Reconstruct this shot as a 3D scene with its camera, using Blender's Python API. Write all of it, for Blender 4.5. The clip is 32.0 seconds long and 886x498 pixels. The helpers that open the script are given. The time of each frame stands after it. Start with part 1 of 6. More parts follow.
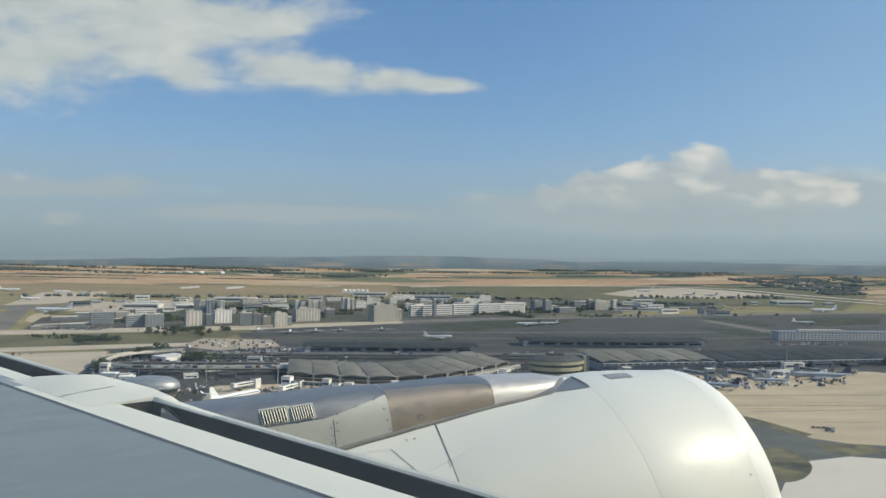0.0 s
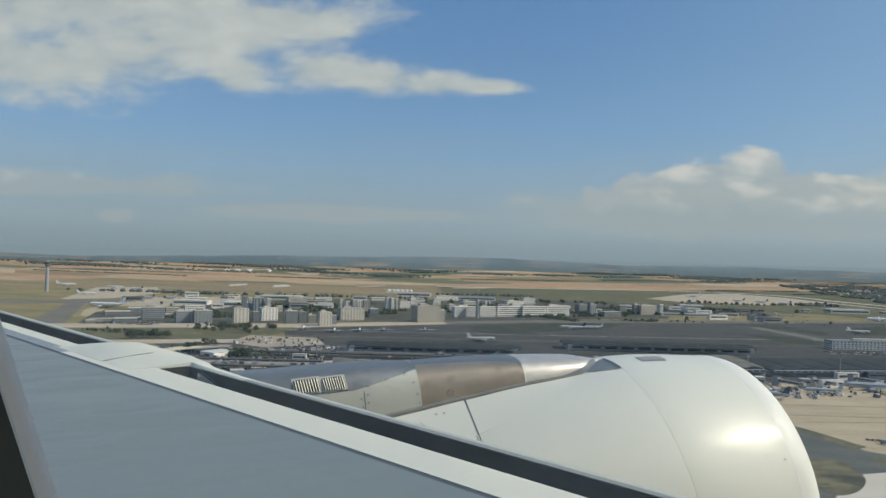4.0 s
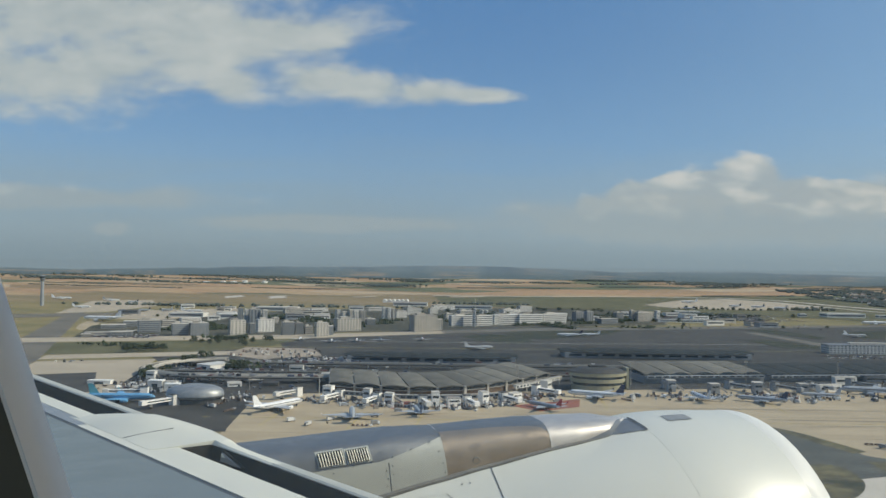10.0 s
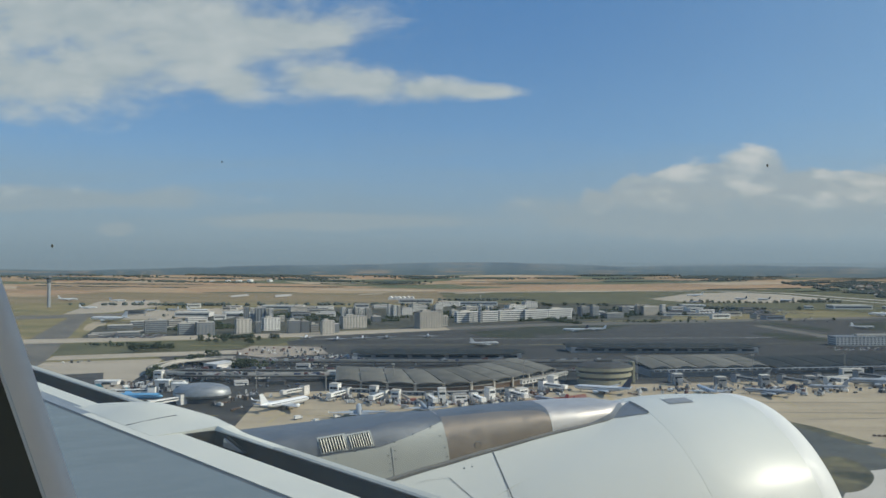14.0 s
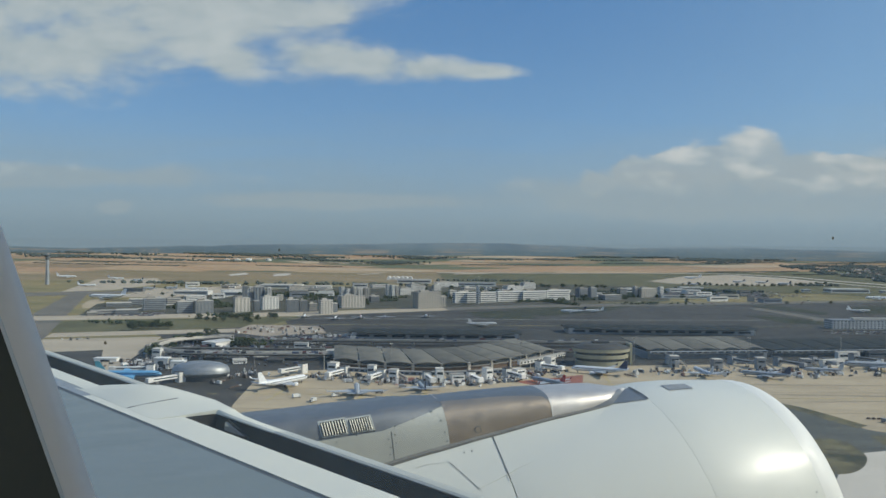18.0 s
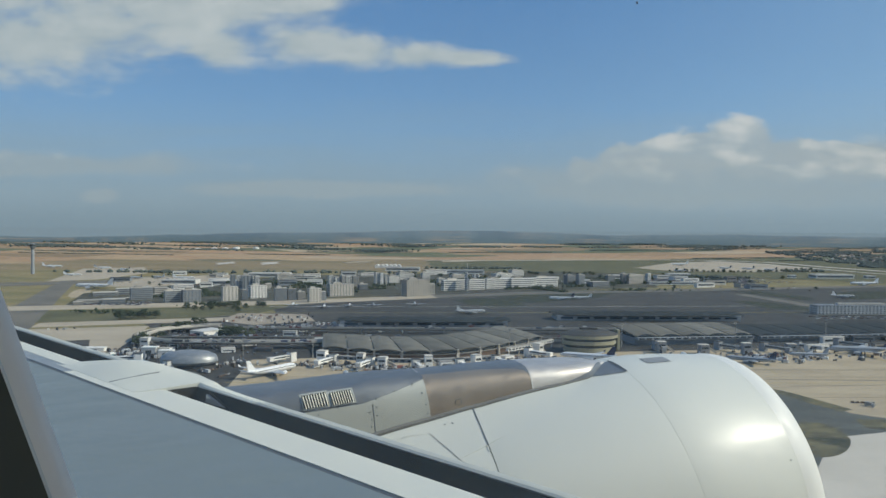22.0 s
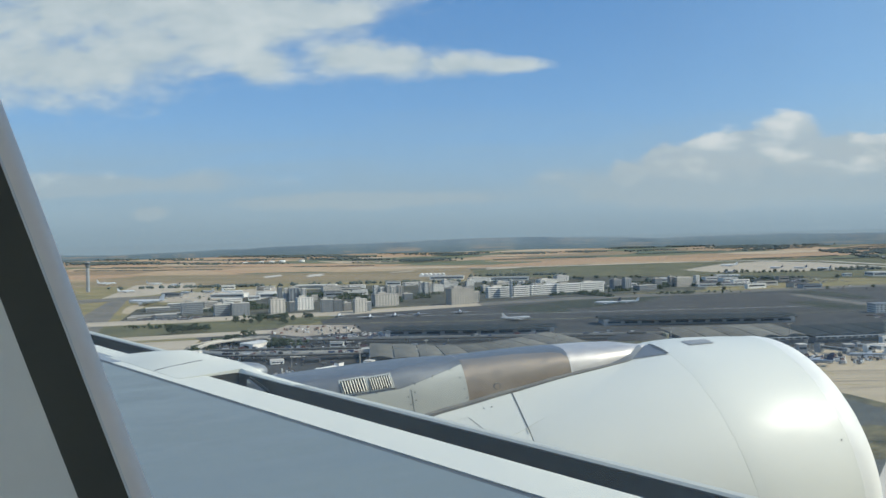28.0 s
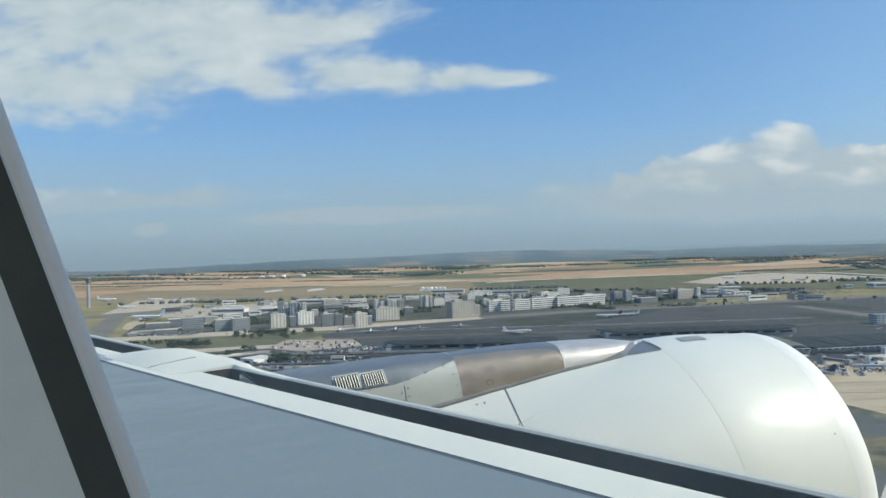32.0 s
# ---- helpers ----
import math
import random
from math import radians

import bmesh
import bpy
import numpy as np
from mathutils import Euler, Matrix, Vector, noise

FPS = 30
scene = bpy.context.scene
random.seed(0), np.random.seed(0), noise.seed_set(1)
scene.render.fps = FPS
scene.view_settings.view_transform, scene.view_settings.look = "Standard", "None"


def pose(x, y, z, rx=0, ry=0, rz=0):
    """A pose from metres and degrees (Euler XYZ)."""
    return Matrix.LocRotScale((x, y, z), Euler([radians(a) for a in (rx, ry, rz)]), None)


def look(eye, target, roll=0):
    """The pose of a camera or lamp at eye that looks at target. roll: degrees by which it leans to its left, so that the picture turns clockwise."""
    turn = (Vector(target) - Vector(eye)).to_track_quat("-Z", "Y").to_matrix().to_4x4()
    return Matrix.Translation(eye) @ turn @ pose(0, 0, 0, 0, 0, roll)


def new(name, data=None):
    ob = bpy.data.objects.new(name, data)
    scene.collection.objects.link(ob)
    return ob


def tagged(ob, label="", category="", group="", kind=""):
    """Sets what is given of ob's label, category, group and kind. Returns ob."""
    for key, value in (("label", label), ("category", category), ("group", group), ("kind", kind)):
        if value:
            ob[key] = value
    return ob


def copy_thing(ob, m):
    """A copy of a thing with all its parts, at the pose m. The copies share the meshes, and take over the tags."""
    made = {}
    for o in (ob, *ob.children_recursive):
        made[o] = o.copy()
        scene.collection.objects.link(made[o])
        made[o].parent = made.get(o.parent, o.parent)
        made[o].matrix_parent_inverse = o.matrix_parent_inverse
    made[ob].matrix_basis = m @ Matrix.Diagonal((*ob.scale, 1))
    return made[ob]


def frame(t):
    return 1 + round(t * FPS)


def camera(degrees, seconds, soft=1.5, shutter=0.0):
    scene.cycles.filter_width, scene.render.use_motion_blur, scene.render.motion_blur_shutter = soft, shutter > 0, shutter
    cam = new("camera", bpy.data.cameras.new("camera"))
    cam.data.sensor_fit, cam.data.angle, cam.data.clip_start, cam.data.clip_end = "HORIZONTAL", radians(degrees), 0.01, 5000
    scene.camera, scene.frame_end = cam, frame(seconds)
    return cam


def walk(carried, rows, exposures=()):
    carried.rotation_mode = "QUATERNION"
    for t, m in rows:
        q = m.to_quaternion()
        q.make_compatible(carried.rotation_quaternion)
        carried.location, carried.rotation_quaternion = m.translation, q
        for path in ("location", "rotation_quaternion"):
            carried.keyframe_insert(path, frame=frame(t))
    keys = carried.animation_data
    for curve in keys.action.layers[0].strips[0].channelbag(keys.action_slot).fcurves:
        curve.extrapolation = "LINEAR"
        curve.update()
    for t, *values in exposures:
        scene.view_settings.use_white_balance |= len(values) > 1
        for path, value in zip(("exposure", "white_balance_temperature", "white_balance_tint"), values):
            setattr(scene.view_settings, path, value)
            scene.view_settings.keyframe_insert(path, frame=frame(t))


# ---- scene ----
cam = camera(61.3, 32.0, soft=1.5)
walk(cam, [
    (0, pose(0.052, 0.006, 129.88, 90.765, -0.754, -2.561)),
    (0.5, pose(0.096, -0.004, 129.781, 91.267, -0.75, -2.026)),
    (1, pose(0.129, -0.024, 129.728, 92.037, -0.516, -1.981)),
    (1.5, pose(0.167, -0.048, 129.676, 92.502, -0.181, -0.99)),
    (2, pose(0.253, -0.083, 129.522, 92.623, 0.295, -0.713)),
    (2.5, pose(0.261, -0.081, 129.497, 92.902, 0.416, -0.285)),
    (4.5, pose(0.126, -0.039, 129.732, 89.34, -2.266, 1.059)),
    (5, pose(0.0909, -0.021, 129.798, 87.91, -2.617, 1.085)),
    (5.5, pose(0.0378, -0.01, 129.918, 87.029, -2.402, 0.701)),
    (6, pose(-0.001, 0.001, 130.001, 85.526, -2.28, 0.181)),
    (6.5, pose(-0.033, 0.02, 130.055, 86.387, -1.964, -0.041)),
    (7, pose(-0.0529, 0.033, 130.085, 88.798, -1.541, 0.144)),
    (7.5, pose(-0.0606, 0.038, 130.091, 90.185, -1.097, 0.411)),
    (8, pose(-0.0764, 0.046, 130.114, 90.722, -1.166, -1.446)),
    (8.5, pose(-0.0789, 0.049, 130.117, 92.475, -1.031, 0.231)),
    (9, pose(-0.0746, 0.042, 130.121, 92.967, -0.735, 0.148)),
    (9.5, pose(-0.0723, 0.052, 130.099, 92.416, -0.899, 0.532)),
    (10, pose(-0.0844, 0.043, 130.154, 91.491, -0.88, 0.532)),
    (10.5, pose(-0.118, 0.06, 130.212, 90.612, -0.99, -0.036)),
    (11, pose(-0.1131, 0.068, 130.185, 90.5, -0.748, -0.893)),
    (11.5, pose(-0.0703, 0.043, 130.111, 90.741, -0.418, -0.855)),
    (12, pose(-0.0453, 0.031, 130.067, 91.239, -0.289, -0.627)),
    (12.5, pose(-0.0499, 0.035, 130.072, 91.4, -0.506, -0.107)),
    (13, pose(-0.0448, 0.023, 130.081, 91.425, -0.6, 0.389)),
    (13.5, pose(-0.0476, 0.033, 130.069, 91.214, -0.495, 0.506)),
    (14, pose(-0.0365, 0.026, 130.056, 91.228, -0.158, 0.904)),
    (14.5, pose(-0.0443, 0.029, 130.066, 90.999, 0.121, 0.476)),
    (16.5, pose(-0.0274, 0.017, 130.04, 90.482, -1.283, 0.63)),
    (17, pose(-0.0189, 0.004, 130.042, 90.597, -0.901, 1.497)),
    (17.5, pose(-0.056, 0.039, 130.078, 90.064, -1.375, 0.684)),
    (18, pose(-0.0627, 0.037, 130.099, 89.732, -0.634, 0.803)),
    (18.5, pose(-0.0711, 0.056, 130.091, 89.892, -0.844, -0.549)),
    (19, pose(-0.0557, 0.035, 130.083, 90.037, -0.787, 0.326)),
    (19.5, pose(-0.0362, 0.028, 130.041, 90.421, -0.77, 1.195)),
    (20, pose(-0.0103, 0.007, 130.013, 89.68, -1.033, 1.198)),
    (20.5, pose(-0.0003, -0.003, 130.007, 89.383, -0.877, 0.824)),
    (21, pose(-0.0047, 0.002, 130.011, 89.015, -0.413, 0.002)),
    (21.5, pose(-0.0048, 0.003, 130.009, 88.821, -0.261, -0.104)),
    (22, pose(0.012, -0.009, 129.982, 88.798, -0.387, -0.088)),
    (22.5, pose(0.0137, 0.001, 129.955, 88.737, -0.203, 0.716)),
    (23, pose(0.0245, -0.003, 129.935, 89.15, -0.385, 0.729)),
    (23.5, pose(0.0302, -0.014, 129.936, 89.282, 0.193, 0.909)),
    (24, pose(0.0232, 0.011, 129.909, 89.229, 0.142, 0.958)),
    (24.5, pose(0.05, -0.02, 129.888, 89.378, 0.092, 1.381)),
    (25, pose(0.053, -0.009, 129.861, 89.199, 0.74, 1.043)),
    (25.5, pose(0.0506, -0.02, 129.89, 88.601, 1.453, 1.081)),
    (27.5, pose(0.0472, -0.003, 129.855, 88.773, 0.848, 2.647)),
    (28, pose(0.091, -0.03, 129.774, 89.444, 1.277, 3.213)),
    (28.5, pose(0.144, -0.076, 129.707, 89.651, 1.495, 3.411)),
    (29, pose(0.1481, -0.069, 129.684, 89.417, 1.509, 2.603)),
    (29.5, pose(0.1248, -0.055, 129.72, 89.217, 1.709, 2.867)),
    (30, pose(0.1249, -0.056, 129.728, 89.111, 1.72, 1.861)),
    (30.5, pose(0.1529, -0.071, 129.683, 89.639, 1.573, 1.967)),
    (31, pose(0.1652, -0.08, 129.658, 89.84, 1.489, 2.267)),
    (31.5, pose(0.163, -0.071, 129.636, 90.266, 1.6, 3.045)),
    (32, pose(0.1599, -0.057, 129.62, 90.495, 1.617, 3.249)),
], exposures=[(0, 0.22, 6900, 5), (2.5, 0.12, 6850, 5), (4.5, 0.03, 6900, 4), (8, 0.02, 6800, 4), (12, 0.0, 6650, 4), (13, -0.07, 6420, 4), (14.5, -0.03, 6450, 3), (17, -0.04, 6420, 3), (22.9, -0.02, 6420, 3), (23.6, 0.31, 6380, 3), (28, 0.27, 6300, 3), (32, 0.35, 6300, 3)])

# ---- world, sun ----
SUN = Vector((0.772, -0.105, 0.627)).normalized()
world = bpy.data.worlds.new("sky")
scene.world = world
world.use_nodes = True


class Nodes:
    """Short hand for building a node tree."""

    def __init__(self, tree):
        self.t = tree
        tree.nodes.clear()

    def add(self, kind, **props):
        n = self.t.nodes.new(kind)
        for k, v in props.items():
            if k == "operation":
                n.operation = v
            elif k == "blend_type":
                n.blend_type = v
            elif k == "data_type":
                n.data_type = v
            elif k == "noise_dimensions":
                n.noise_dimensions = v
            elif k == "feature":
                n.feature = v
            elif k == "interpolation_type":
                n.interpolation_type = v
        return n

    def plug(self, value, socket):
        if isinstance(value, bpy.types.NodeSocket):
            self.t.links.new(value, socket)
        elif isinstance(value, (tuple, list)) and len(value) == 3 and socket.type == "RGBA":
            socket.default_value = (*value, 1)
        else:
            socket.default_value = value

    def math(self, op, a, b=0.0, clamp=False):
        n = self.add("ShaderNodeMath", operation=op)
        n.use_clamp = clamp
        self.plug(a, n.inputs[0])
        self.plug(b, n.inputs[1])
        return n.outputs[0]

    def mix(self, fac, a, b, blend="MIX"):
        n = self.add("ShaderNodeMix", data_type="RGBA", blend_type=blend)
        self.plug(fac, n.inputs[0])
        self.plug(a, n.inputs[6])
        self.plug(b, n.inputs[7])
        return n.outputs[2]

    def noise(self, vec, scale, detail=4.0, rough=0.55, distort=0.0):
        n = self.add("ShaderNodeTexNoise")
        self.plug(vec, n.inputs["Vector"])
        self.plug(scale, n.inputs["Scale"])
        self.plug(detail, n.inputs["Detail"])
        self.plug(rough, n.inputs["Roughness"])
        self.plug(distort, n.inputs["Distortion"])
        return n.outputs[0]

    def ramp(self, v, lo, hi, a=0.0, b=1.0, smooth=True):
        n = self.add("ShaderNodeMapRange", interpolation_type="SMOOTHSTEP" if smooth else "LINEAR")
        for s, val in zip(n.inputs, (v, lo, hi, a, b)):
            self.plug(val, s)
        return n.outputs[0]


def build_sky():
    n = Nodes(world.node_tree)
    sky = n.add("ShaderNodeTexSky")
    sky.sky_type, sky.sun_disc = "NISHITA", False
    sky.sun_elevation, sky.sun_rotation = math.asin(SUN.z), math.atan2(SUN.x, SUN.y)
    sky.altitude, sky.air_density, sky.dust_density, sky.ozone_density = 200, 1.0, 1.2, 1.5
    co = n.add("ShaderNodeTexCoord").outputs["Generated"]
    sep = n.add("ShaderNodeSeparateXYZ")
    n.plug(co, sep.inputs[0])
    x, y, z = sep.outputs
    ahead = n.math("MAXIMUM", y, 0.15)
    u, v = n.math("DIVIDE", x, ahead), n.math("DIVIDE", z, ahead)
    # blue deepens with height, greyish haze along the horizon
    clear = n.mix(n.ramp(z, 0.06, 0.36), (1.9, 3.75, 6.6), (0.85, 2.45, 5.7))
    clear = n.mix(n.math("MULTIPLY", n.ramp(x, 0.05, 0.75), 0.55), clear, (3.1, 5.1, 7.6))
    col = n.mix(0.65, sky.outputs[0], clear)
    comb = n.add("ShaderNodeCombineXYZ")
    n.plug(u, comb.inputs[0])
    n.plug(n.math("MULTIPLY", v, 2.2), comb.inputs[1])
    flat = comb.outputs[0]
    puff = n.noise(flat, 5.5, 8.0, 0.58, 0.35)
    fine = n.noise(flat, 17.0, 6.0, 0.6, 0.2)
    streak = n.add("ShaderNodeCombineXYZ")
    n.plug(n.math("MULTIPLY", u, 2.0), streak.inputs[0])
    n.plug(n.math("MULTIPLY", v, 26.0), streak.inputs[1])
    bars = n.noise(streak.outputs[0], 1.3, 5.0, 0.6, 0.6)
    hz = n.ramp(n.math("ADD", z, n.math("MULTIPLY", n.math("SUBTRACT", bars, 0.5), 0.09)), 0.02, 0.185, 1.0, 0.0)
    col = n.mix(n.math("MULTIPLY", hz, 0.9), col, n.mix(n.ramp(x, -0.1, 0.6), (2.85, 3.6, 4.2), (3.35, 4.15, 4.8)))
    low = n.ramp(z, 0.0, 0.05, 1.0, 0.0)
    col = n.mix(n.math("MULTIPLY", low, 0.85), col, n.mix(n.ramp(x, -0.1, 0.6), (2.2, 2.87, 3.42), (2.4, 3.1, 3.68)))
    # cloud banks: soft ellipses (place, half width, half height), broken up by noise
    high = [(-0.541, 0.342, 0.42, 0.110), (-0.593, 0.256, 0.22, 0.075), (-0.470, 0.265, 0.16, 0.062),
            (-0.357, 0.305, 0.17, 0.070), (-0.250, 0.317, 0.14, 0.045), (-0.181, 0.306, 0.06, 0.028), (-0.302, 0.244, 0.06, 0.030),
            (-0.180, 0.252, 0.08, 0.030), (-0.115, 0.242, 0.08, 0.026), (-0.040, 0.236, 0.07, 0.020), (0.030, 0.233, 0.06, 0.013)]
    heap = [(0.237, 0.098, 0.040, 0.030), (0.190, 0.086, 0.03, 0.020), (0.400, 0.118, 0.062, 0.050), (0.345, 0.108, 0.055, 0.044), (0.290, 0.100, 0.052, 0.036),
            (0.452, 0.104, 0.08, 0.038), (0.545, 0.098, 0.09, 0.036)]
    veil = [(0.570, 0.099, 0.13, 0.040), (0.344, 0.063, 0.34, 0.036), (0.300, 0.080, 0.26, 0.034), (-0.458, 0.048, 0.03, 0.012),
            (-0.147, 0.058, 0.22, 0.014), (0.833, 0.095, 0.3, 0.06), (-0.558, 0.088, 0.30, 0.022)]

    def bank(spots):
        best = None
        for cu, cv, ru, rv in spots:
            du = n.math("DIVIDE", n.math("SUBTRACT", u, cu), ru)
            dv = n.math("DIVIDE", n.math("SUBTRACT", v, cv), rv)
            r = n.math("SQRT", n.math("ADD", n.math("MULTIPLY", du, du), n.math("MULTIPLY", dv, dv)))
            e = n.math("SUBTRACT", 1.0, r)
            best = e if best is None else n.math("SMOOTH_MAX", best, e)
        return best

    rough = n.math("ADD", n.math("MULTIPLY", n.math("SUBTRACT", puff, 0.5), 2.3), n.math("MULTIPLY", n.math("SUBTRACT", fine, 0.5), 0.8))
    front = n.ramp(y, 0.25, 0.4)
    h = n.ramp(n.math("ADD", bank(high), n.math("MULTIPLY", rough, 0.95)), -0.12, 0.70)
    hc = n.ramp(n.math("ADD", n.math("MULTIPLY", fine, 0.5), n.math("MULTIPLY", puff, 0.6)), 0.35, 0.8)
    col = n.mix(n.math("MULTIPLY", n.math("MULTIPLY", h, front), 0.92), col, n.mix(hc, (4.1, 4.6, 4.85), (5.9, 6.1, 6.1)))
    h = n.ramp(n.math("ADD", bank(veil), n.math("MULTIPLY", rough, 0.6)), 0.0, 0.5)
    hc = n.ramp(n.math("ADD", n.math("MULTIPLY", fine, 0.45), n.math("MULTIPLY", v, 2.2)), 0.42, 0.62)
    col = n.mix(n.math("MULTIPLY", n.math("MULTIPLY", h, front), 0.70), col, n.mix(hc, (3.45, 4.0, 4.4), (5.9, 5.95, 5.9)))
    # heaped cumulus: bright crowns over a grey body that melts into the haze
    lump = n.noise(flat, 12.0, 5.0, 0.52, 0.12)
    swell = n.math("ADD", bank(heap), n.math("MULTIPLY", n.math("SUBTRACT", lump, 0.5), 1.5))
    h = n.math("MULTIPLY", n.ramp(swell, 0.02, 0.34), n.ramp(v, 0.055, 0.10))
    crown = n.math("ADD", n.math("ADD", n.math("MULTIPLY", lump, 1.5), n.math("MULTIPLY", v, 2.6)), n.math("MULTIPLY", swell, -0.10))
    hc = n.ramp(crown, 0.90, 1.26)
    col = n.mix(n.math("MULTIPLY", n.math("MULTIPLY", h, front), 0.82), col, n.mix(hc, (3.9, 4.35, 4.7), (6.7, 6.55, 6.3)))
    # the same broken cloud goes on behind and overhead
    all_round = n.ramp(n.noise(co, 2.6, 7.0, 0.6, 0.4), 0.52, 0.66)
    back = n.math("MULTIPLY", n.math("SUBTRACT", 1.0, front), n.ramp(z, 0.0, 0.2))
    col = n.mix(n.math("MULTIPLY", n.math("MULTIPLY", all_round, back), 0.85), col, (5.8, 6.1, 6.3))
    ground_side = n.ramp(z, -0.02, -0.004, 1.0, 0.0)
    col = n.mix(ground_side, col, (2.0, 2.1, 1.9))
    bg = n.add("ShaderNodeBackground")
    n.plug(col, bg.inputs[0])
    bg.inputs[1].default_value = 0.10
    out = n.add("ShaderNodeOutputWorld")
    n.t.links.new(bg.outputs[0], out.inputs[0])


build_sky()
sun = new("sun", bpy.data.lights.new("sun", "SUN"))
sun.data.energy, sun.data.angle, sun.data.color = 4.0, radians(0.6), (1.0, 0.92, 0.785)
sun.matrix_world = look(SUN * 50, (0, 0, 0))


# ---- materials ----
def paint(name, a, b=None, scale=1.0, rough=0.6, metal=0.0, bump=0.0, fine=8.0, vary=0.0, coat=0.0, stretch=(1, 1, 1), spec=0.5, coat_rough=0.16):
    """Two colours broken by noise at two scales, with fine relief; vary: difference from object to object."""
    m = bpy.data.materials.new(name)
    m.use_nodes = True
    n = Nodes(m.node_tree)
    b = b or tuple(c * 0.8 for c in a)
    co = n.add("ShaderNodeTexCoord").outputs["Object"]
    mp = n.add("ShaderNodeMapping")
    n.plug(co, mp.inputs[0])
    mp.inputs["Scale"].default_value = stretch
    vec = mp.outputs[0]
    big, small = n.noise(vec, scale, 4.0), n.noise(vec, scale * fine, 5.0, 0.65)
    f = n.ramp(n.math("ADD", n.math("MULTIPLY", big, 0.65), n.math("MULTIPLY", small, 0.35)), 0.36, 0.64)
    col = n.mix(f, b, a)
    if vary:
        info = n.add("ShaderNodeObjectInfo")
        k = n.ramp(info.outputs["Random"], 0, 1, 1 - vary, 1 + vary, False)
        hsv = n.add("ShaderNodeHueSaturation")
        n.plug(k, hsv.inputs["Value"])
        n.plug(col, hsv.inputs["Color"])
        col = hsv.outputs[0]
    s = n.add("ShaderNodeBsdfPrincipled")
    n.plug(col, s.inputs["Base Color"])
    n.plug(n.ramp(small, 0.3, 0.7, max(rough - 0.08, 0.02), min(rough + 0.1, 1)), s.inputs["Roughness"])
    s.inputs["Metallic"].default_value = metal
    s.inputs["Specular IOR Level"].default_value = spec
    s.inputs["Coat Weight"].default_value = coat
    s.inputs["Coat Roughness"].default_value = coat_rough
    if bump:
        bp = n.add("ShaderNodeBump")
        bp.inputs["Distance"].default_value = bump
        bp.inputs["Strength"].default_value = 0.5
        n.plug(small, bp.inputs["Height"])
        n.plug(bp.outputs[0], s.inputs["Normal"])
    out = n.add("ShaderNodeOutputMaterial")
    n.t.links.new(s.outputs[0], out.inputs[0])
    return m


COWL = paint("cowl_paint", (0.595, 0.612, 0.568), (0.565, 0.582, 0.54), 0.5, 0.53, 0.0, 0.0, 6, coat=0.13, coat_rough=0.25, spec=0.52, stretch=(0.5, 1, 1))
LIP = paint("lip_paint", (0.70, 0.71, 0.685), (0.67, 0.68, 0.655), 0.8, 0.5, 0.0)
STEEL = paint("pylon_metal", (0.215, 0.228, 0.240), (0.175, 0.188, 0.200), 1.6, 0.46, 0.55, fine=5)
BRIGHT = paint("bright_metal", (0.60, 0.585, 0.56), (0.51, 0.48, 0.45), 3.0, 0.50, 0.6, fine=4, stretch=(1, 2.5, 2.5))
TITAN = paint("titanium", (0.365, 0.305, 0.238), (0.300, 0.250, 0.198), 1.5, 0.38, 0.6, fine=4)
PANEL = paint("panel_paint", (0.42, 0.435, 0.40), (0.39, 0.405, 0.375), 1.0, 0.45, 0.05, fine=5)
WINGTOP = paint("wing_grey", (0.180, 0.210, 0.209), (0.172, 0.200, 0.200), 0.5, 0.36, 0.0, 0.0, 4, stretch=(0.6, 2, 1))
EDGE = paint("edge_paint", (0.67, 0.665, 0.575), (0.63, 0.628, 0.55), 0.6, 0.45, 0.0, fine=4)
# edge paint in a darker copy, to put the slats in shade
SLATGREY = paint("slat_shade_paint", (0.42, 0.43, 0.39), (0.38, 0.39, 0.36), 0.8, 0.45, fine=4)
EDGEBLUE = paint("edge_metal", (0.26, 0.285, 0.305), (0.235, 0.26, 0.28), 0.9, 0.38, 0.1)
# near-black that paints the shade inside slots and vent throats
DARK = paint("recess_shade", (0.030, 0.029, 0.023), (0.044, 0.042, 0.034), 2.0, 0.75, spec=0.2)
GASKET = paint("gasket_rubber", (0.078, 0.079, 0.064), (0.062, 0.063, 0.052), 14.0, 0.7)
HATCH = paint("hatch_grey", (0.255, 0.27, 0.28), (0.18, 0.19, 0.20), 9.0, 0.6)
RECESS = paint("recess_shade_grey", (0.150, 0.170, 0.195), (0.115, 0.132, 0.155), 2.0, 0.5)
SEAL = paint("seal_grey", (0.085, 0.095, 0.105), (0.06, 0.068, 0.075), 3.0, 0.6)
FOOTSEAL = paint("foot_seal_grey", (0.175, 0.172, 0.155), (0.135, 0.133, 0.122), 6.0, 0.6)
BEZEL = paint("bezel_plastic", (0.88, 0.81, 0.75), (0.83, 0.765, 0.71), 6.0, 0.5)
CABIN = paint("cabin_panel", (0.86, 0.84, 0.77), (0.81, 0.79, 0.73), 5.0, 0.6)
HULL = paint("hull_paint", (0.75, 0.76, 0.76), (0.68, 0.69, 0.70), 1.0, 0.4)
CONCRETE = paint("apron_concrete", (0.44, 0.365, 0.25), (0.35, 0.288, 0.198), 0.012, 0.85, 0, 0.0, 14, stretch=(1, 3, 1), spec=0.12)
PALE = paint("pale_concrete", (0.44, 0.38, 0.29), (0.36, 0.31, 0.235), 0.01, 0.85, 0, 0.0, 12, stretch=(1, 3, 1), spec=0.12)
